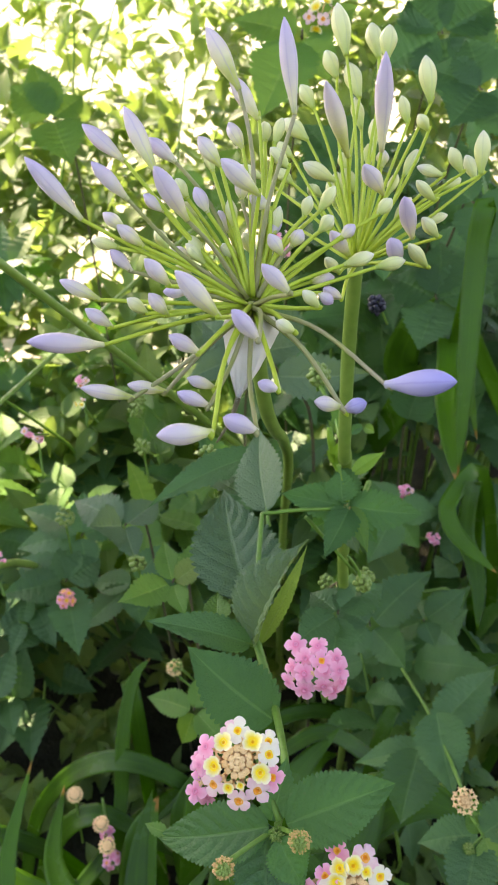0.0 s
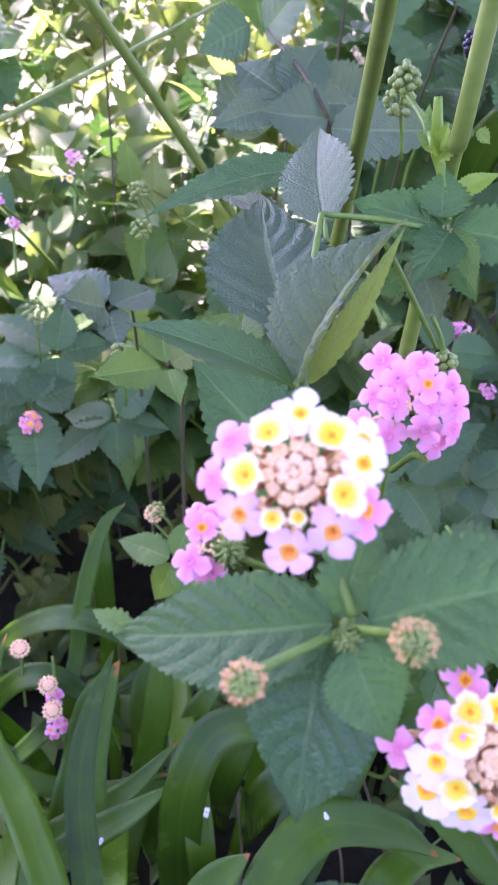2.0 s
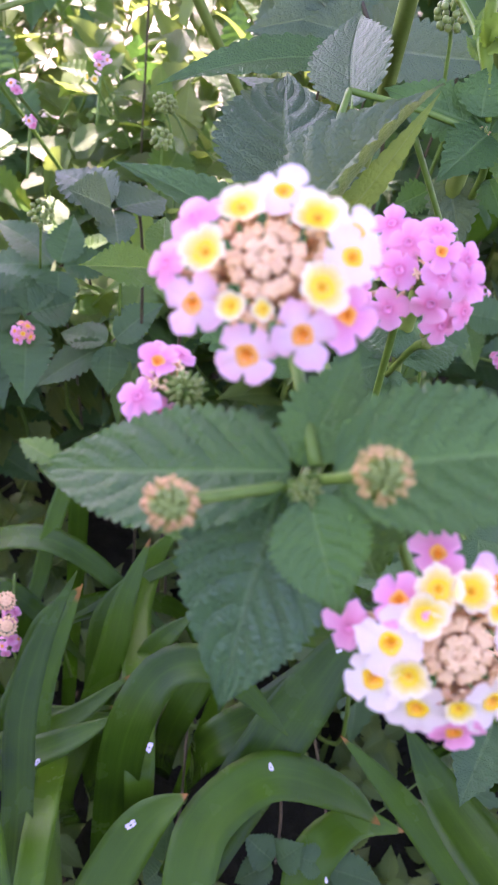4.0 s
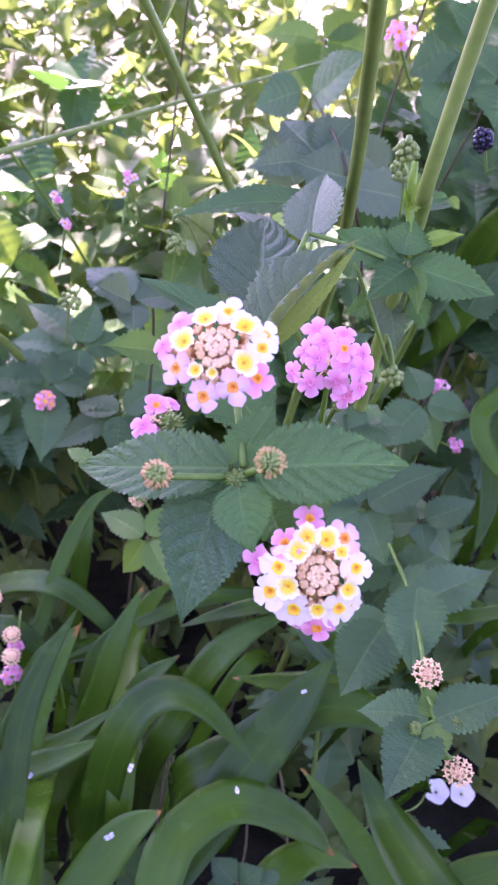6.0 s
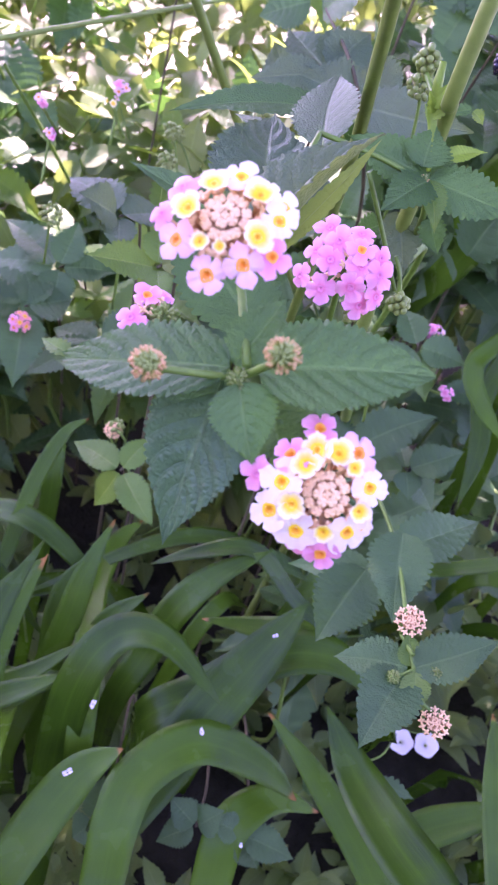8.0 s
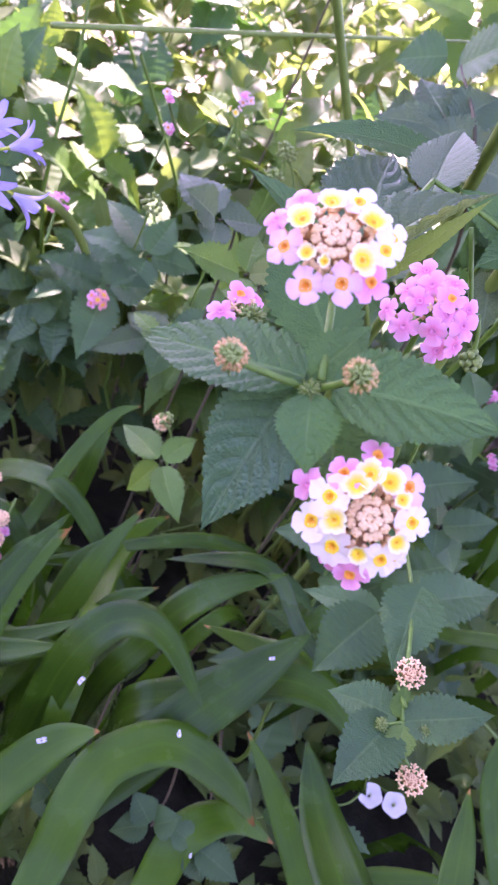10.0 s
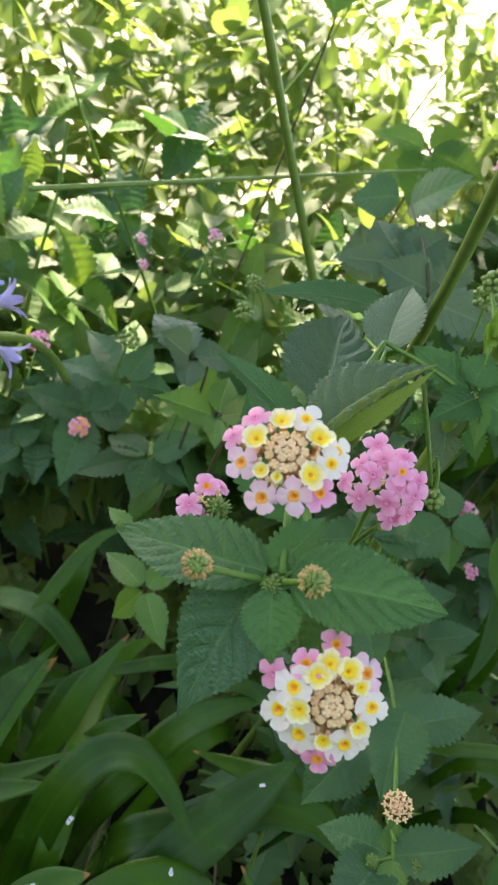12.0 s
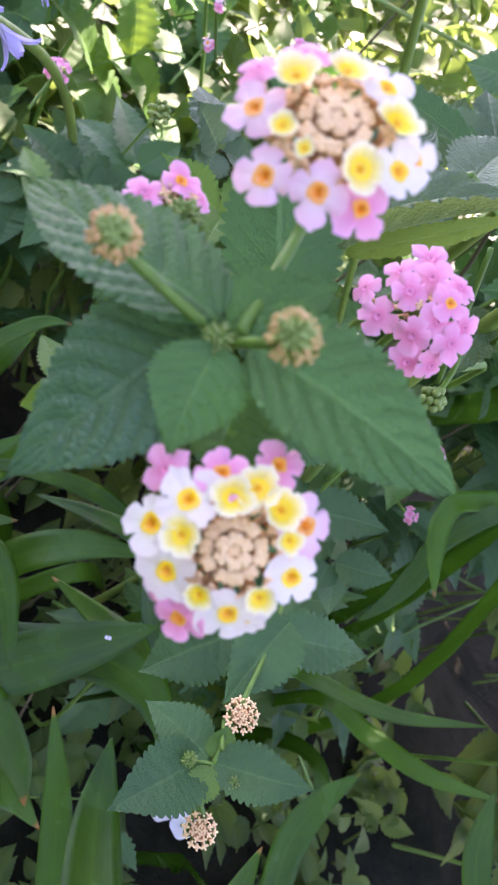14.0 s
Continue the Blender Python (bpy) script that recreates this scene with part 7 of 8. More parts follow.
strap(clump, [(-0.0127, 0.3358, 0.0100), (-0.0127, 0.2858, 0.0623), (-0.0162, 0.2939, 0.1115), (-0.0256, 0.3155, 0.2421), (-0.0256, 0.3313, 0.3061), (-0.0118, 0.3524, 0.3344), (0.0188, 0.3546, 0.3435), (0.0650, 0.3297, 0.3313)], 0.0272, (0.0244, -0.3420, 0.9394), blunt=True)
strap(clump, [(0.0366, 0.2533, 0.0670), (0.0366, 0.2033, 0.2170), (0.0309, 0.2393, 0.2513), (0.0265, 0.2676, 0.2784), (0.0321, 0.2964, 0.2869), (0.0624, 0.3250, 0.2950), (0.1089, 0.3329, 0.2787), (0.1396, 0.3285, 0.2619)], 0.0304, (-0.0392, -0.2868, 0.9572), blunt=True)
strap(clump, [(-0.0338, 0.2770, 0.0100), (-0.0338, 0.2270, 0.1307), (-0.0477, 0.2578, 0.1675), (-0.0678, 0.3021, 0.2207), (-0.0874, 0.3489, 0.2685), (-0.0815, 0.4184, 0.3145)], 0.0232, (0.1275, -0.4626, 0.8773))
strap(clump, [(-0.1657, 0.3103, 0.0810), (-0.1657, 0.2603, 0.2310), (-0.1274, 0.2853, 0.2512), (-0.0910, 0.3091, 0.2705), (-0.0608, 0.3210, 0.2896), (-0.0343, 0.3387, 0.2990)], 0.0205, (0.0492, -0.2233, 0.9735))
strap(clump, [(0.0259, 0.3332, 0.0794), (0.0259, 0.2832, 0.2294), (0.0446, 0.3163, 0.2619), (0.0614, 0.3461, 0.2911), (0.0822, 0.3784, 0.3244), (0.1037, 0.4081, 0.3629)], 0.0376, (-0.0672, -0.4006, 0.9138), blunt=True)
strap(clump, [(0.2387, 0.2900, 0.0970), (0.2387, 0.2400, 0.2470), (0.2047, 0.2734, 0.2670), (0.1718, 0.3057, 0.2817), (0.1366, 0.3283, 0.2996), (0.0992, 0.3491, 0.3147)], 0.0205, (-0.1128, -0.3252, 0.9389))
strap(clump, [(0.2368, 0.2573, 0.1679), (0.2368, 0.2073, 0.3179), (0.2062, 0.2466, 0.3379), (0.1808, 0.2791, 0.3338), (0.1570, 0.3205, 0.3250), (0.1324, 0.3504, 0.3375)], 0.0331, (-0.1598, -0.3857, 0.9087))
strap(clump, [(0.2319, 0.2333, 0.1995), (0.2319, 0.1833, 0.3495), (0.2264, 0.2309, 0.3695), (0.2214, 0.2742, 0.3827), (0.2180, 0.3038, 0.3928), (0.2142, 0.3323, 0.4009)], 0.0190, (-0.2829, -0.4546, 0.8446))
strap(clump, [(-0.0374, 0.2415, 0.0801), (-0.0374, 0.1915, 0.2301), (-0.0245, 0.2382, 0.2501), (-0.0168, 0.2664, 0.2576), (-0.0037, 0.2896, 0.2763), (0.0161, 0.3021, 0.2964)], 0.0293, (0.0134, -0.2249, 0.9743), blunt=True)
strap(clump, [(-0.0668, 0.3988, 0.0180), (-0.0668, 0.3488, 0.1680), (-0.0608, 0.3683, 0.2137), (-0.0527, 0.3946, 0.2757), (-0.0513, 0.4167, 0.3115), (-0.0445, 0.4472, 0.3419)], 0.0201, (0.0756, -0.5007, 0.8623))
strap(clump, [(0.1398, 0.4780, 0.1589), (0.1398, 0.4280, 0.3089), (0.0990, 0.4334, 0.3374), (0.0585, 0.4389, 0.3657), (0.0217, 0.4237, 0.3604), (-0.0091, 0.4131, 0.3435)], 0.0144, (-0.0043, -0.2811, 0.9597))
strap(clump, [(-0.0014, 0.4235, 0.0872), (-0.0014, 0.3735, 0.2372), (0.0098, 0.3882, 0.2837), (0.0192, 0.4005, 0.3228), (0.0386, 0.4177, 0.3505), (0.0710, 0.4409, 0.3689)], 0.0238, (-0.0208, -0.3878, 0.9215))
strap(clump, [(0.0230, 0.4065, 0.1011), (0.0230, 0.3565, 0.2511), (0.0583, 0.3752, 0.2811), (0.0997, 0.3970, 0.3163), (0.1367, 0.4029, 0.3256), (0.1696, 0.3888, 0.3213)], 0.0332, (-0.0966, -0.3375, 0.9364), blunt=True)
strap(clump, [(0.0998, 0.2905, 0.0305), (0.0998, 0.2405, 0.1805), (0.1004, 0.2763, 0.2154), (0.1009, 0.3056, 0.2440), (0.1259, 0.3322, 0.2488), (0.1625, 0.3392, 0.2408)], 0.0279, (-0.0670, -0.2142, 0.9745))
strap(clump, [(-0.0355, 0.4098, 0.0166), (-0.0355, 0.3598, 0.1666), (-0.0313, 0.3794, 0.2124), (-0.0257, 0.4059, 0.2746), (-0.0032, 0.4242, 0.3042)], 0.0227, (0.0326, -0.3435, 0.9386))
strap(clump, [(0.2108, 0.3464, 0.0100), (0.2108, 0.2964, 0.1517), (0.2233, 0.3218, 0.1929), (0.2357, 0.3473, 0.2342), (0.2719, 0.3624, 0.2585), (0.3106, 0.3733, 0.2758)], 0.0288, (-0.1722, -0.2579, 0.9507))
strap(clump, [(0.2028, 0.4501, 0.1382), (0.2028, 0.4001, 0.2882), (0.1554, 0.4158, 0.3082), (0.1167, 0.4286, 0.3103), (0.0820, 0.4325, 0.2978), (0.0412, 0.4285, 0.2916)], 0.0231, (-0.0432, -0.2930, 0.9551))
strap(clump, [(0.1705, 0.6186, 0.5926), (0.1705, 0.5686, 0.7426), (0.1655, 0.5557, 0.7626), (0.1618, 0.5458, 0.7254), (0.1561, 0.5108, 0.6446), (0.1521, 0.4857, 0.5852)], 0.0157, (-0.2394, -0.7835, 0.5734))
strap(clump, [(0.28, 0.74, 0.02), (0.27, 0.68, 0.28), (0.2105, 0.6, 0.5103), (0.1711, 0.56, 0.513), (0.169, 0.54, 0.5004), (0.1817, 0.52, 0.4902), (0.1997, 0.5, 0.4814)], 0.0150, (-0.23, -0.70, 0.66), blunt=True)
strap(clump, [(0.26, 0.7, 0.02), (0.245, 0.66, 0.26), (0.1974, 0.58, 0.5122), (0.185, 0.55, 0.4862), (0.1902, 0.53, 0.4671), (0.1907, 0.51, 0.4528), (0.1886, 0.49, 0.4266)], 0.0155, (-0.23, -0.70, 0.66), blunt=True)
strap(clump, [(0.36, 0.72, 0.02), (0.35, 0.7, 0.3), (0.1934, 0.66, 0.6344), (0.1601, 0.58, 0.6254), (0.1512, 0.52, 0.6045), (0.1489, 0.48, 0.5863)], 0.0175, (-0.23, -0.70, 0.66), blunt=True)
strap(clump, [(0.12, 0.86, 0.02), (0.13, 0.84, 0.34), (0.1628, 0.74, 0.5191), (0.1508, 0.72, 0.5704), (0.156, 0.7, 0.6165), (0.1698, 0.68, 0.6609)], 0.0360, (-0.23, -0.70, 0.66))
strap(clump, [(0.2092, 0.7714, 0.5161), (0.2092, 0.7214, 0.6661), (0.2040, 0.6954, 0.6861), (0.1975, 0.6634, 0.6341), (0.1951, 0.6372, 0.5916), (0.2051, 0.6170, 0.5395)], 0.0159, (-0.1935, -0.7083, 0.6789))
strap(clump, [(-0.0585, 0.2645, 0.1492), (-0.0585, 0.2145, 0.2992), (-0.0859, 0.2562, 0.3192), (-0.1179, 0.3048, 0.3217), (-0.1541, 0.3539, 0.3253), (-0.1559, 0.4117, 0.3383)], 0.0201, (0.1737, -0.3765, 0.9100))
strap(clump, [(-0.2877, 0.4488, 0.1085), (-0.2877, 0.3988, 0.2585), (-0.2424, 0.3886, 0.2785), (-0.1712, 0.3727, 0.2491), (-0.1055, 0.3661, 0.2335), (-0.0339, 0.3798, 0.2463)], 0.0173, (0.0562, -0.1939, 0.9794))
strap(clump, [(-0.2092, 0.3223, 0.0554), (-0.2092, 0.2723, 0.2054), (-0.1672, 0.2952, 0.2254), (-0.1166, 0.3228, 0.2425), (-0.0681, 0.3509, 0.2606), (-0.0348, 0.3806, 0.2825)], 0.0205, (0.0410, -0.2270, 0.9730))
strap(clump, [(-0.1850, 0.2777, 0.1019), (-0.1850, 0.2277, 0.2519), (-0.1853, 0.2701, 0.2785), (-0.1855, 0.3137, 0.3059), (-0.1872, 0.3598, 0.3369), (-0.1766, 0.4097, 0.3722)], 0.0149, (0.2150, -0.3844, 0.8978))
strap(clump, [(-0.0607, 0.2847, 0.1119), (-0.0607, 0.2347, 0.2619), (-0.0749, 0.2798, 0.2819), (-0.0900, 0.3275, 0.2991), (-0.0913, 0.3652, 0.3182), (-0.0829, 0.4058, 0.3404)], 0.0185, (0.0957, -0.3893, 0.9161))
strap(clump, [(-0.1245, 0.4807, 0.0728), (-0.1245, 0.4307, 0.2228), (-0.1229, 0.4595, 0.2637), (-0.1212, 0.4895, 0.3064), (-0.1116, 0.5175, 0.3454), (-0.0965, 0.5291, 0.3606)], 0.0135, (0.1179, -0.5640, 0.8173))
strap(clump, [(0.3401, 0.3691, 0.2973), (0.3401, 0.3191, 0.4473), (0.3067, 0.3537, 0.4673), (0.2897, 0.3712, 0.4742), (0.2820, 0.3880, 0.4812), (0.2753, 0.4064, 0.4907)], 0.0151, (-0.4670, -0.5784, 0.6688))
strap(clump, [(0.3530, 0.4243, 0.0921), (0.3530, 0.3743, 0.2421), (0.3256, 0.4052, 0.2702), (0.2963, 0.4383, 0.3004), (0.2901, 0.4666, 0.3256), (0.2960, 0.4929, 0.3489)], 0.0240, (-0.2762, -0.4112, 0.8687))
strap(clump, [(0.1853, 0.5708, 0.1637), (0.1853, 0.5208, 0.3137), (0.2243, 0.5191, 0.3448), (0.2738, 0.5170, 0.3844), (0.3157, 0.5264, 0.4412)], 0.0139, (-0.2022, -0.3594, 0.9110))
strap(clump, [(0.2524, 0.5952, 0.1644), (0.2524, 0.5452, 0.3144), (0.2933, 0.5359, 0.3416), (0.3341, 0.5266, 0.3689), (0.3750, 0.5264, 0.4106)], 0.0180, (-0.2343, -0.3449, 0.9089))
strap(clump, [(-0.1188, 0.3604, 0.0615), (-0.1188, 0.3104, 0.2115), (-0.0831, 0.3410, 0.2315), (-0.0609, 0.3601, 0.2421), (-0.0361, 0.3734, 0.2444)], 0.0205, (0.0432, -0.2384, 0.9702))
strap(clump, [(-0.1113, 0.4015, 0.0609), (-0.1113, 0.3515, 0.2109), (-0.1047, 0.3792, 0.2520), (-0.0994, 0.4013, 0.2847), (-0.0845, 0.4254, 0.3027)], 0.0216, (0.0831, -0.3188, 0.9442))
strap(clump, [(-0.0508, 0.4244, 0.0242), (-0.0508, 0.3744, 0.1742), (-0.0581, 0.4022, 0.2152), (-0.0665, 0.4342, 0.2624), (-0.0546, 0.4630, 0.2874)], 0.0223, (0.0654, -0.4013, 0.9136))
strap(clump, [(-0.0113, 0.3652, 0.1021), (-0.0113, 0.3152, 0.2521), (-0.0244, 0.3635, 0.2721), (-0.0448, 0.4388, 0.2718), (-0.0433, 0.4917, 0.2766), (-0.0305, 0.5205, 0.2832)], 0.0216, (0.0573, -0.4239, 0.9039))


# ---- small things low down ----
weed = thing("bindweed", "trailing weed with two small white trumpet flowers", "bindweed")
trumpet(weed, (0.2268, 0.4249, 0.2364), (-0.2326, -0.4911, 0.8395), 0.0096)
trumpet(weed, (0.2469, 0.4271, 0.2398), (-0.2535, -0.4911, 0.8334), 0.0096)
tube("vine", [(0.1157, 0.3375, 0.2193), (0.1449, 0.3492, 0.2381), (0.1756, 0.3749, 0.2509), (0.1984, 0.3833, 0.2645), (0.2268, 0.4369, 0.2324), (0.2469, 0.4391, 0.2358)], [0.0008, 0.0008, 0.0008, 0.0008, 0.0008, 0.0008], M_STEM, weed, 6, 30)
leaf(weed, (0.1505, 0.3512, 0.2414), (0.1565, 0.3551, 0.2571), 0.0128, (-0.1368, -0.3708, 0.9186), teeth=6, cols=3)
leaf(weed, (0.1449, 0.3492, 0.2381), (0.1420, 0.3376, 0.2289), 0.0128, (-0.1253, -0.3567, 0.9258), teeth=6, cols=3)
leaf(weed, (0.1589, 0.3561, 0.2492), (0.1486, 0.3573, 0.2608), 0.0128, (-0.1378, -0.3763, 0.9162), teeth=6, cols=3)
leaf(weed, (0.1988, 0.3648, 0.2630), (0.2254, 0.3591, 0.2630), 0.0128, (-0.1937, -0.3775, 0.9055), teeth=6, cols=3)
leaf(weed, (0.1741, 0.3609, 0.2568), (0.1899, 0.3511, 0.2504), 0.0128, (-0.1643, -0.3722, 0.9135), teeth=6, cols=3)
ground_shoot_a = thing("lantana_branch", "low seedling with blue-green leaves in shade", "lantana", "lantana branches")
tube("stem", [(0.0798, 0.3022, 0.2387), (0.0828, 0.3522, 0.2187), (0.0758, 0.4522, 0.1671), (0.0898, 0.5222, 0.0100)], [0.0008, 0.0010, 0.0013, 0.0017], M_TWIG, ground_shoot_a, 7, 18)
leaf(ground_shoot_a, (0.0779, 0.3028, 0.2397), (0.0568, 0.3095, 0.2507), 0.0220, (-0.0461, -0.2891, 0.9562), mat=M_LEAF, teeth=13, cols=4, fold=16, droop=0.15)
leaf(ground_shoot_a, (0.0809, 0.3029, 0.2398), (0.0936, 0.3110, 0.2528), 0.0220, (-0.0636, -0.2894, 0.9551), mat=M_LEAF, teeth=13, cols=4, fold=16, droop=0.15)
leaf(ground_shoot_a, (0.0781, 0.3014, 0.2374), (0.0583, 0.2922, 0.2226), 0.0200, (-0.0461, -0.2763, 0.9600), mat=M_LEAF, teeth=13, cols=4, fold=16, droop=0.15)
ground_shoot_b = thing("lantana_branch", "low seedling with blue-green leaves in shade", "lantana", "lantana branches")
tube("stem", [(0.1097, 0.3048, 0.2427), (0.1127, 0.3548, 0.2227), (0.1057, 0.4548, 0.1699), (0.1197, 0.5248, 0.0100)], [0.0008, 0.0010, 0.0013, 0.0017], M_TWIG, ground_shoot_b, 7, 18)
leaf(ground_shoot_b, (0.1128, 0.3046, 0.2423), (0.1488, 0.3023, 0.2382), 0.0240, (-0.1004, -0.2823, 0.9541), mat=M_LEAF, teeth=13, cols=4, fold=16, droop=0.15)
leaf(ground_shoot_b, (0.1080, 0.3049, 0.2428), (0.0882, 0.3058, 0.2444), 0.0200, (-0.0728, -0.2867, 0.9553), mat=M_LEAF, teeth=13, cols=4, fold=16, droop=0.15)
leaf(ground_shoot_b, (0.1112, 0.3040, 0.2413), (0.1281, 0.2946, 0.2259), 0.0240, (-0.0903, -0.2774, 0.9565), mat=M_LEAF, teeth=13, cols=4, fold=16, droop=0.15)
ground_shoot_c = thing("lantana_branch", "low seedling with blue-green leaves in shade", "lantana", "lantana branches")
tube("stem", [(0.0145, 0.3030, 0.2024), (0.0175, 0.3530, 0.1824), (0.0105, 0.4530, 0.1417), (0.0245, 0.5230, 0.0100)], [0.0008, 0.0010, 0.0013, 0.0017], M_TWIG, ground_shoot_c, 7, 18)
leaf(ground_shoot_c, (0.0142, 0.3044, 0.2047), (0.0110, 0.3206, 0.2310), 0.0207, (0.0019, -0.2829, 0.9592), mat=M_LEAF, teeth=13, cols=4, fold=16, droop=0.15)
leaf(ground_shoot_c, (0.0137, 0.3023, 0.2013), (0.0042, 0.2946, 0.1887), 0.0249, (0.0049, -0.2645, 0.9644), mat=M_LEAF, teeth=13, cols=4, fold=16, droop=0.15)
diag = thing("lantana_cane", "long bare green lantana cane crossing the thicket", "lantana")
tube("stem", [(-0.2354, 0.4726, 0.6025), (-0.2123, 0.5232, 0.6113), (-0.1537, 0.6517, 0.6338), (-0.0866, 0.7990, 0.6597), (-0.0341, 0.9143, 0.6799)], [0.0020, 0.0019, 0.0018, 0.0016, 0.0014], M_SCAPE, diag, 8, 20)
fallen_petal((0.0594, 0.3200, 0.3118), (-0.0375, -0.2889, 0.9566), 0.0027, 0)
fallen_petal((-0.0116, 0.2882, 0.2740), (0.0216, -0.2532, 0.9672), 0.0038, 1)
fallen_petal((-0.0005, 0.2840, 0.2670), (0.0124, -0.2479, 0.9687), 0.0019, 2)
fallen_petal((-0.0116, 0.3237, 0.2974), (0.0218, -0.2852, 0.9582), 0.0035, 3)
fallen_petal((-0.0736, 0.3093, 0.2803), (0.0712, -0.2671, 0.9610), 0.0027, 4)
fallen_petal((0.0889, 0.3876, 0.3431), (-0.0615, -0.3411, 0.9380), 0.0025, 5)
fallen_petal((0.1103, 0.2950, 0.2458), (-0.0735, -0.2448, 0.9668), 0.0020, 6)


# the thicket stays open in front of the small flower heads
CLEARINGS = [(0.1255, 0.5272, 0.5319), (0.1469, 0.5048, 0.5036), (-0.1614, 0.5191, 0.4322), (-0.1761, 0.5389, 0.5868), (0.0239, 0.4858, 0.7454), (-0.1413, 0.5851, 0.5888), (-0.2021, 0.4860, 0.5008), (-0.1485, 0.6269, 0.5898), (-0.1883, 0.6021, 0.5467), (-0.1464, 0.5037, 0.5288), (0.0743, 0.3885, 0.5585), (0.0438, 0.2723, 0.6879), (0.1283, 0.4335, 0.4781)]


# ---- the lantana thicket behind ----
def leaf_prototype(seed, teeth=8):
    """A light leaf, 1 long, for the joined thicket."""
    rnd = random.Random(seed)
    rows = teeth * 2
    fold, droop, wide = rnd.uniform(0.15, 0.5), rnd.uniform(0.05, 0.4), rnd.uniform(0.50, 0.66)
    verts, uvs, faces = [], [], []
    for i in range(rows + 1):
        u = i / rows
        w = leaf_outline(u) * wide / 2 * (1.0 if i in (0, rows) else (1.06 if i % 2 else 0.92))
        for v in (-1, -0.5, 0, 0.5, 1):
            verts.append((v * w, u + 0.02 * abs(v), abs(v) * w * fold - droop * u * u + 0.02 * math.sin(9 * u + seed) * abs(v)))
            uvs.append((u, v))
    for i in range(rows):
        for j in range(4):
            a = i * 5 + j
            faces.append((a, a + 1, a + 6, a + 5))
    return np.array(verts), np.array(uvs), np.array(faces)


PROTOTYPES = [leaf_prototype(s) for s in range(8)]


class Mass:
    """Many leaves and twigs gathered into one mesh."""

    def __init__(self):
        self.v, self.uv, self.f, self.count = [], [], [], 0

    def leaf(self, base, axis, up, size, rnd):
        v, uv, f = PROTOTYPES[rnd.randrange(len(PROTOTYPES))]
        y = axis / np.linalg.norm(axis)
        x = np.cross(y, up)
        x /= max(np.linalg.norm(x), 1e-6)
        z = np.cross(x, y)
        self.v.append(base + (v * size) @ np.stack([x, y, z]))
        self.uv.append(uv)
        self.f.append(f + self.count)
        self.count += len(v)

    def twig(self, line, r0, r1):
        """A four-sided twig along a row of points."""
        n = len(line)
        d = np.gradient(line, axis=0)
        d /= np.linalg.norm(d, axis=1, keepdims=True) + 1e-9
        x = np.cross(d, (0.31, 0.23, 0.92))
        x /= np.linalg.norm(x, axis=1, keepdims=True) + 1e-9
        z = np.cross(x, d)
        r = np.linspace(r0, r1, n)[:, None]
        ring = np.stack([line + x * r, line + z * r, line - x * r, line - z * r], 1).reshape(-1, 3)
        f = [(i * 4 + k, i * 4 + (k + 1) % 4, i * 4 + 4 + (k + 1) % 4, i * 4 + 4 + k) for i in range(n - 1) for k in range(4)]
        self.v.append(ring)
        self.uv.append(np.tile((0.5, 0.0), (len(ring), 1)))
        self.f.append(np.array(f) + self.count)
        self.count += len(ring)

    def mesh(self, name, mat):
        v, uv, f = np.concatenate(self.v), np.concatenate(self.uv), np.concatenate(self.f)
        me = bpy.data.meshes.new(name)
        me.vertices.add(len(v))
        me.vertices.foreach_set("co", v.astype(np.float32).ravel())
        me.loops.add(f.size)
        me.loops.foreach_set("vertex_index", f.astype(np.int32).ravel())
        me.polygons.add(len(f))
        me.polygons.foreach_set("loop_start", np.arange(0, f.size, 4, dtype=np.int32))
        me.materials.append(mat)
        layer = me.uv_layers.new(name="UVMap")
        layer.data.foreach_set("uv", uv[f.ravel()].astype(np.float32).ravel())
        me.polygons.foreach_set("use_smooth", np.ones(len(f), dtype=bool))
        me.update(calc_edges=True)
        me.validate()
        return me


def sprig(leaves, twigs, foot, tip, rnd, size, pairs):
    """A leafy shoot: an arching twig with crossed pairs of toothed leaves that grow smaller towards its tip."""
    foot, tip = np.array(foot), np.array(tip)
    t = np.linspace(0, 1, 7)[:, None]
    sag = np.array((0, 0, -0.12 * np.linalg.norm(tip - foot)))
    line = foot + (tip - foot) * t + sag * (t * t - t) * -1.0
    twigs.twig(line, 0.0022, 0.0011)
    along = (tip - foot) / np.linalg.norm(tip - foot)
    side = np.cross(along, (0, 0, 1.0))
    side /= np.linalg.norm(side) + 1e-9
    top = np.cross(side, along)
    for i in range(pairs):
        s = 0.30 + 0.70 * (i + 0.5) / pairs
        p = foot + (tip - foot) * s + sag * (s - s * s)
        a = (i % 2) * math.pi / 2 + rnd.uniform(-0.5, 0.5)
        d = side * math.cos(a) + top * math.sin(a)
        grow = size * (1.15 - 0.55 * s) * rnd.uniform(0.75, 1.2)
        for sgn in (1, -1):
            axis = d * sgn + along * rnd.uniform(0.15, 0.6) + np.array((rnd.uniform(-0.25, 0.25), rnd.uniform(-0.25, 0.25), rnd.uniform(-0.45, 0.15)))
            up = np.array((rnd.uniform(-0.35, 0.35), rnd.uniform(-0.65, 0.2), 1.0))
            leaves.leaf(p, axis, up, grow, rnd)


SINGLE_LEAVES = [[mesh_of("leaf", *leaf_data(1.0, w, f, d, 0.0, 11, 3, 0.8, 50 + i), [m]) for i, (w, f, d) in enumerate(((0.56, 14, 0.15), (0.62, 20, 0.28), (0.52, 10, 0.05), (0.60, 24, 0.35)))] for m in (M_LEAF, M_YOUNG_SUNLIT)]


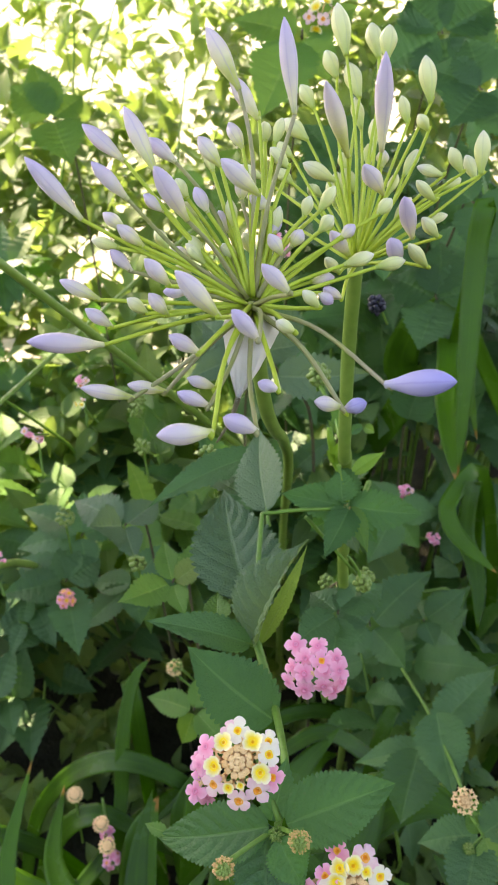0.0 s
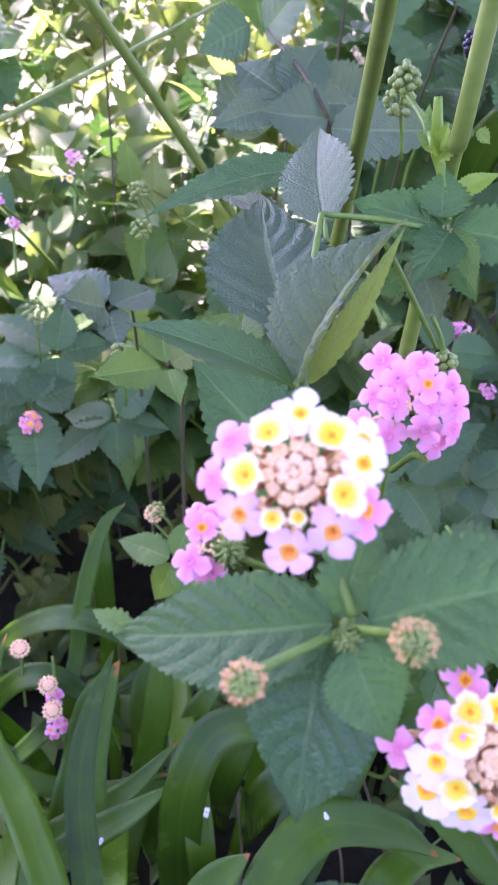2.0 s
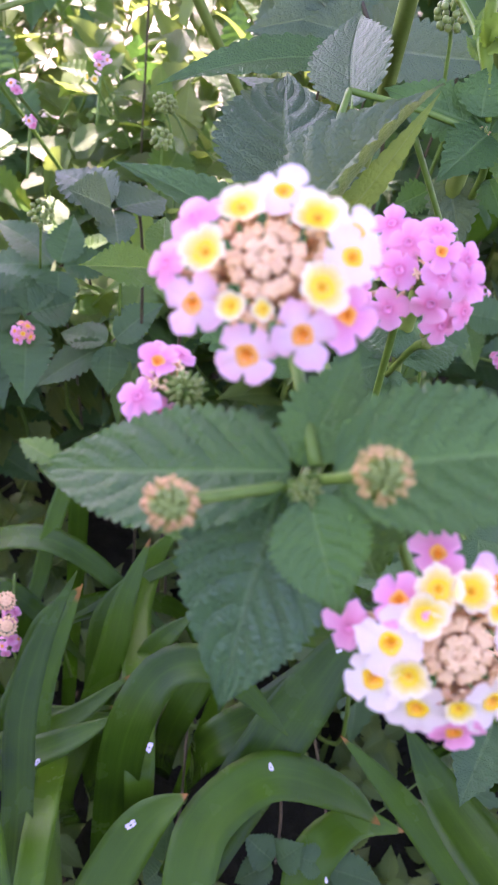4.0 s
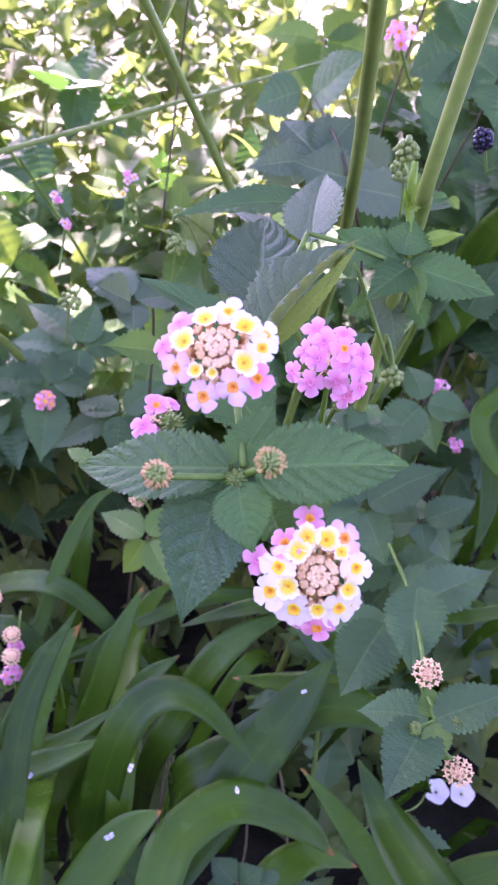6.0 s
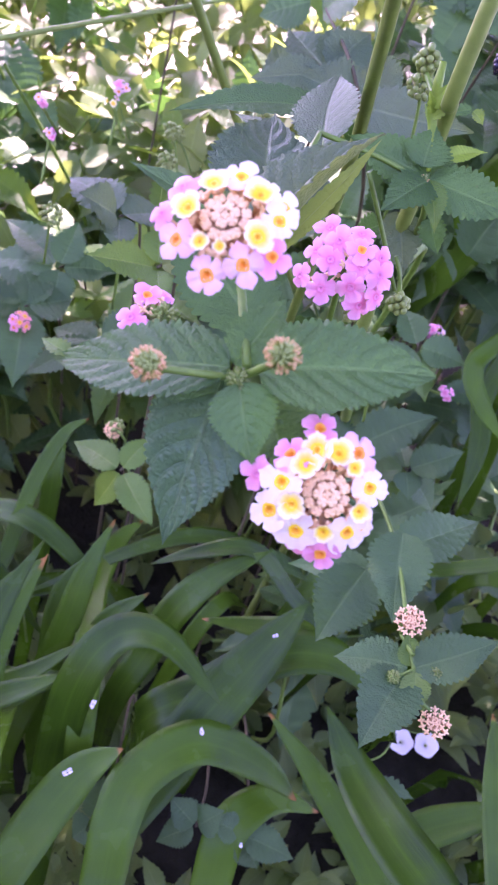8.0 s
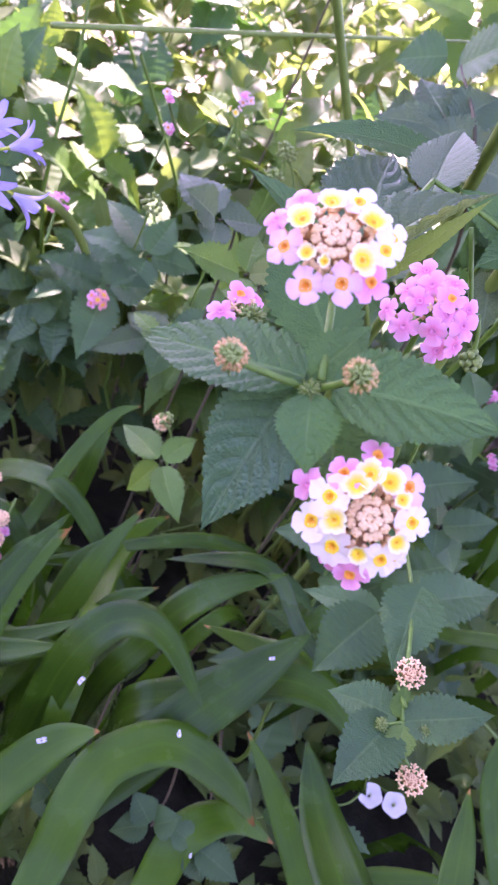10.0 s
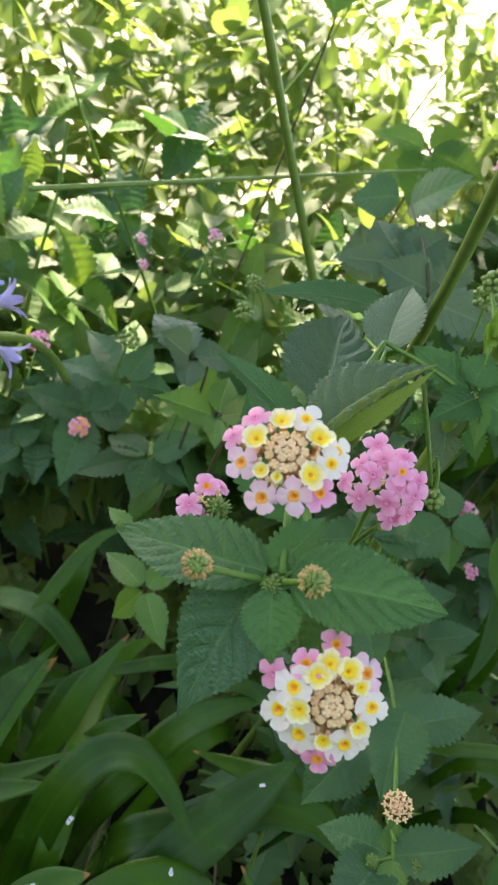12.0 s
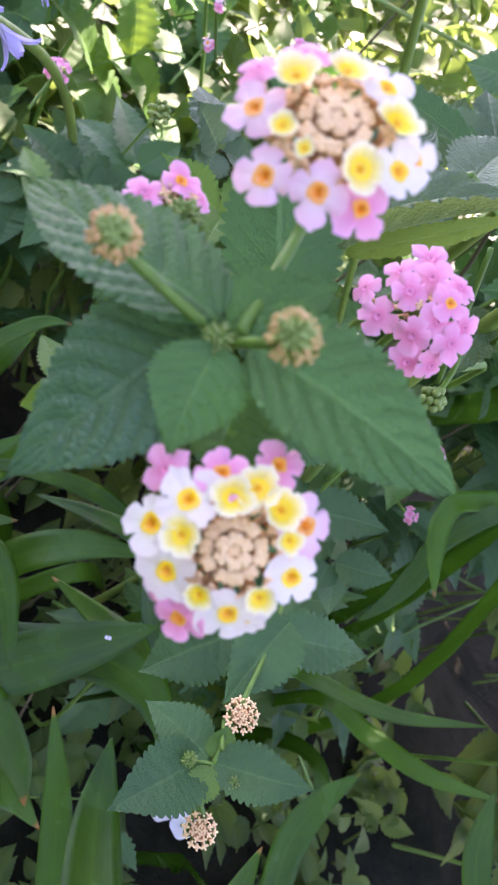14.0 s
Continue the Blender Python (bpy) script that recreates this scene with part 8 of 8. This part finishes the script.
def single_shoot(foot, tip, rnd, size, pairs, shade=None):
    """A shoot near enough to be told apart: a thing with its stem and each leaf."""
    foot, tip = Vector(foot), Vector(tip)
    if shade is None:
        shade = 1 if rnd.random() < 0.3 else 0
    ob = thing("lantana_shoot", ("lantana shoot with dark rough leaves in the thicket", "lantana shoot with fresh green leaves in the thicket")[shade], "lantana", "thicket shoots")
    sag = Vector((0, 0, -0.10 * (tip - foot).length))
    at = lambda s: foot.lerp(tip, s) + sag * (s - s * s) * -1.0
    tube("stem", [(foot.x + 0.01, foot.y + 0.10, 0.005), foot.lerp(Vector((foot.x, foot.y + 0.09, 0)), 0.5), at(0), at(0.35), at(0.7), at(1)], [0.0024, 0.0022, 0.0019, 0.0017, 0.0014, 0.0011], M_STEM, ob, 6, 15)
    along = (tip - foot).normalized()
    side = along.cross(Vector((0, 0, 1))).normalized()
    top = side.cross(along)
    for i in range(pairs):
        s = 0.30 + 0.70 * (i + 0.5) / pairs
        a = (i % 2) * math.pi / 2 + rnd.uniform(-0.5, 0.5)
        d = side * math.cos(a) + top * math.sin(a)
        grow = size * (1.15 - 0.55 * s) * rnd.uniform(0.75, 1.2)
        for sgn in (1, -1):
            axis = d * sgn + along * rnd.uniform(0.15, 0.6) + Vector((rnd.uniform(-0.25, 0.25), rnd.uniform(-0.25, 0.25), rnd.uniform(-0.45, 0.15)))
            up = Vector((rnd.uniform(-0.35, 0.35), rnd.uniform(-0.65, 0.2), 1.0))
            m = Matrix.Translation(at(s)) @ frame_from(axis, up) @ Matrix.Scale(grow, 4)
            part("leaf", SINGLE_LEAVES[shade][rnd.randrange(4)], ob, "", m)


def build_thicket():
    """Shoots fill the bank behind the flowers, knee-high in front and chest-high further off."""
    rnd, thin = random.Random(11), random.Random(3)
    leaves, twigs = Mass(), Mass()
    single = 0
    for n in range(THICKET_SHOOTS):
        y = 0.53 + 2.1 * rnd.random() ** 1.15
        x = rnd.uniform(-1, 1) * (0.42 + 0.55 * y) + 0.05
        crest = thicket_height(x, y)
        z = crest * rnd.uniform(0.25, 1.0) ** 0.6
        length = rnd.uniform(0.14, 0.26)
        lean = np.array((rnd.uniform(-0.7, 0.7), rnd.uniform(-0.9, 0.3), rnd.uniform(0.2, 1.0)))
        tip = np.array((x, y, z))
        foot = tip - lean / np.linalg.norm(lean) * length
        foot[2] = max(foot[2], 0.01)
        if keep_clear(tip) or keep_clear((tip + foot) / 2):
            continue
        size, pairs = rnd.uniform(0.058, 0.098), rnd.randint(4, 6)
        if y < 1.15 and abs(x) < 0.6 and z > 0.5 * crest and single < 110:
            single += 1
            single_shoot(foot, tip, rnd, size * 1.15, pairs)
        else:
            open_patch = x < -0.05 and y > 1.25 and thin.random() < 0.12      # gaps thinned so that the added pale path shows through
            sprig(Mass() if open_patch else leaves, Mass() if open_patch else twigs, foot, tip, rnd, size, pairs)
    for n in range(LONG_CANES):      # bare canes that rise through the thicket
        x, y = rnd.uniform(-1.0, 1.0), rnd.uniform(0.75, 2.0)
        h = thicket_height(x, y) + rnd.uniform(-0.1, 0.15)
        t = np.linspace(0, 1, 9)[:, None]
        end = np.array((x + rnd.uniform(-0.4, 0.4), y + rnd.uniform(-0.3, 0.3), h))
        line = np.array((x, y, 0.0)) * (1 - t) + end * t + np.array((0.03, 0.02, 0)) * np.sin(t * 6 + n)
        twigs.twig(line, 0.0035, 0.0016)
    tagged(new("thicket_leaves", leaves.mesh("thicket_leaves", M_MASS)), "dense lantana foliage with toothed mid-green leaves", "foliage", kind="stuff")
    tagged(new("thicket_twigs", twigs.mesh("thicket_twigs", M_STEM)), "green and brown lantana twigs inside the thicket", "twigs", kind="stuff")


THICKET_SHOOTS, LONG_CANES = 1500, 50


def thicket_height(x, y):
    """The crest of the bank over a spot."""
    return 0.36 + 0.34 * min(1, max(0, (y - 0.55) / 0.8)) + 0.30 * min(1, max(0, (y - 1.3) / 0.9)) + 0.05 * noise.noise((x * 2.4, y * 2.4, 5)) + 0.03 * x


def keep_clear(p):
    """The hollow in front, where the strap leaves and the flowering branches stand."""
    x, y, z = p
    near = any((x - a) ** 2 + (y - b) ** 2 + (z - c) ** 2 < 0.0045 for a, b, c in CLEARINGS)
    return near or (x < -0.12 and y < 0.68 and z < 0.46) or (x < 0.10 and y < 0.72 and z < 0.30) or (x > 0.16 and y < 1.05 and 0.30 < z < 0.62 - 0.10 * (y < 0.8)) or (x > 0.30 and y < 0.78 and z < 0.42) or (y < 0.60 and z > 0.50 - 0.05 * (x > 0.1))


build_thicket()


def build_deep_shade():
    """Broad-leaved shoots that close the hollows under the bank."""
    rnd = random.Random(67)
    for n in range(38):
        high = n % 3 == 0
        tip = Vector((rnd.uniform(0.10 if high else 0.05, 0.31), rnd.uniform(0.74, 1.02), rnd.uniform(0.60, 0.76) if high else rnd.uniform(0.40, 0.66)))
        lean = Vector((rnd.uniform(-0.5, 0.5), rnd.uniform(-0.9, -0.1), rnd.uniform(0.3, 0.9))).normalized()
        single_shoot(tip - lean * 0.13, tip, rnd, rnd.uniform(0.080, 0.105), 4, 0)
    for n in range(9):                # low leaves in the dark under the left-hand bank
        tip = Vector((rnd.uniform(-0.36, -0.13), rnd.uniform(0.60, 0.78), rnd.uniform(0.16, 0.29)))
        lean = Vector((rnd.uniform(-0.5, 0.5), rnd.uniform(-0.9, -0.2), rnd.uniform(0.4, 0.9))).normalized()
        single_shoot(tip - lean * 0.10, tip, rnd, rnd.uniform(0.060, 0.080), 4, 0)


build_deep_shade()


# ---- more strap leaves, deeper in the clump ----
def build_inner_straps():
    rnd = random.Random(23)
    for n in range(13):
        x, y = rnd.uniform(-0.30, 0.30), rnd.uniform(0.42, 0.62)
        a = rnd.uniform(0, 2 * math.pi)
        out = Vector((math.cos(a), math.sin(a) - 0.35, 0))
        reach, high = rnd.uniform(0.10, 0.26), rnd.uniform(0.20, 0.33)
        foot = Vector((x, y, 0.0))
        pts = [foot, foot + out * reach * 0.25 + Vector((0, 0, high * 0.7)), foot + out * reach * 0.65 + Vector((0, 0, high)), foot + out * reach * 1.15 + Vector((0, 0, high * 0.8))]
        strap(clump, pts, rnd.uniform(0.013, 0.020), (0, -0.5, 1), n=18)


build_inner_straps()


# ---- small leaves close to the soil ----
def build_undergrowth():
    rnd = random.Random(41)
    leaves = Mass()
    for n in range(260):
        tip = np.array((rnd.uniform(-0.45, 0.60), rnd.uniform(0.30, 0.95), rnd.uniform(0.03, 0.13)))
        foot = tip + np.array((rnd.uniform(-0.04, 0.04), rnd.uniform(-0.02, 0.05), -tip[2]))
        sprig(leaves, leaves, foot, tip, rnd, rnd.uniform(0.030, 0.055), 3)
    tagged(new("undergrowth", leaves.mesh("undergrowth", M_MASS)), "low dark leaves covering the soil under the clump", "undergrowth", kind="stuff")


build_undergrowth()


# ---- an unseen tree added overhead, whose crown shades the flowers ----
def build_unseen_tree():
    tree = thing("tree", "unseen leafy tree added to shade the flower bed", "tree", at=(0, 0, 0))
    foot, fork = Vector((2.1, 0.9, 0.0)), Vector((1.8, 1.1, 1.5))
    tube("trunk", [foot, foot.lerp(fork, 0.5) + Vector((0.05, 0.03, 0)), fork], [0.16, 0.12, 0.10], M_BARK, tree, 14, 20, bump=0.1)
    rnd = random.Random(5)
    crown, limbs = Mass(), []
    for n in range(16):
        a = n * 2.39996
        end = Vector(CROWN_CENTRE) + Vector((math.cos(a) * rnd.uniform(0.2, 0.9), math.sin(a) * rnd.uniform(0.2, 0.6), rnd.uniform(-0.05, 0.25)))
        tube("limb", [fork, fork.lerp(end, 0.5) + Vector((0, 0, 0.15)), end], [0.05, 0.025, 0.008], M_BARK, tree, 8, 10)
    for n in range(CROWN_SHOOTS):
        r, a = math.sqrt(rnd.random()), rnd.uniform(0, 2 * math.pi)
        x = CROWN_CENTRE[0] + CROWN_SIZE[0] * r * math.cos(a)
        y = CROWN_CENTRE[1] + CROWN_SIZE[1] * r * math.sin(a)
        y += 0.18 * (x - CROWN_CENTRE[0])
        z = CROWN_CENTRE[2] + rnd.uniform(-0.25, 0.35)
        tip = np.array((x, y, z))
        foot2 = tip - np.array((rnd.uniform(-0.2, 0.2), rnd.uniform(-0.2, 0.2), rnd.uniform(-0.05, 0.15)))
        sprig(crown, crown, foot2, tip, rnd, rnd.uniform(0.09, 0.13), 5)
    for n in range(330):              # more unseen crown, added to darken the right-hand bank
        r, a = math.sqrt(rnd.random()), rnd.uniform(0, 2 * math.pi)
        tip = np.array((0.24 + 0.80 * r * math.cos(a), 2.58 + 0.52 * r * math.sin(a), 1.95 + rnd.uniform(-0.2, 0.35)))
        sprig(crown, crown, tip - np.array((rnd.uniform(-0.2, 0.2), rnd.uniform(-0.2, 0.2), rnd.uniform(-0.05, 0.15))), tip, rnd, rnd.uniform(0.09, 0.13), 5)
    crown_ob = part("crown", crown.mesh("crown", M_MASS), tree, "dense green crown with small gaps")
    return tree


CROWN_CENTRE, CROWN_SIZE, CROWN_SHOOTS = (0.18, 1.50, 1.95), (1.55, 0.80), 1050
build_unseen_tree()


# ---- an unseen clipped hedge, added behind the camera to cut low skylight ----
def build_unseen_hedge():
    rnd = random.Random(31)
    leaves, twigs = Mass(), Mass()
    for n in range(900):
        tip = np.array((rnd.uniform(-3.2, 3.2), -1.35 - 0.5 * rnd.random(), rnd.uniform(0.05, 1.0) ** 0.8 * 1.30))
        foot = tip + np.array((rnd.uniform(-0.1, 0.1), -rnd.uniform(0.05, 0.2), -rnd.uniform(0.05, 0.2)))
        sprig(leaves, twigs, foot, tip, rnd, rnd.uniform(0.10, 0.15), 5)
    tagged(new("hedge", leaves.mesh("hedge", M_MASS)), "unseen dense green hedge added to cut low skylight", "hedge", kind="stuff")
    tagged(new("added_hedge_twigs", twigs.mesh("added_hedge_twigs", M_TWIG)), "brown twigs inside the added hedge", "twigs", kind="stuff")


build_unseen_hedge()
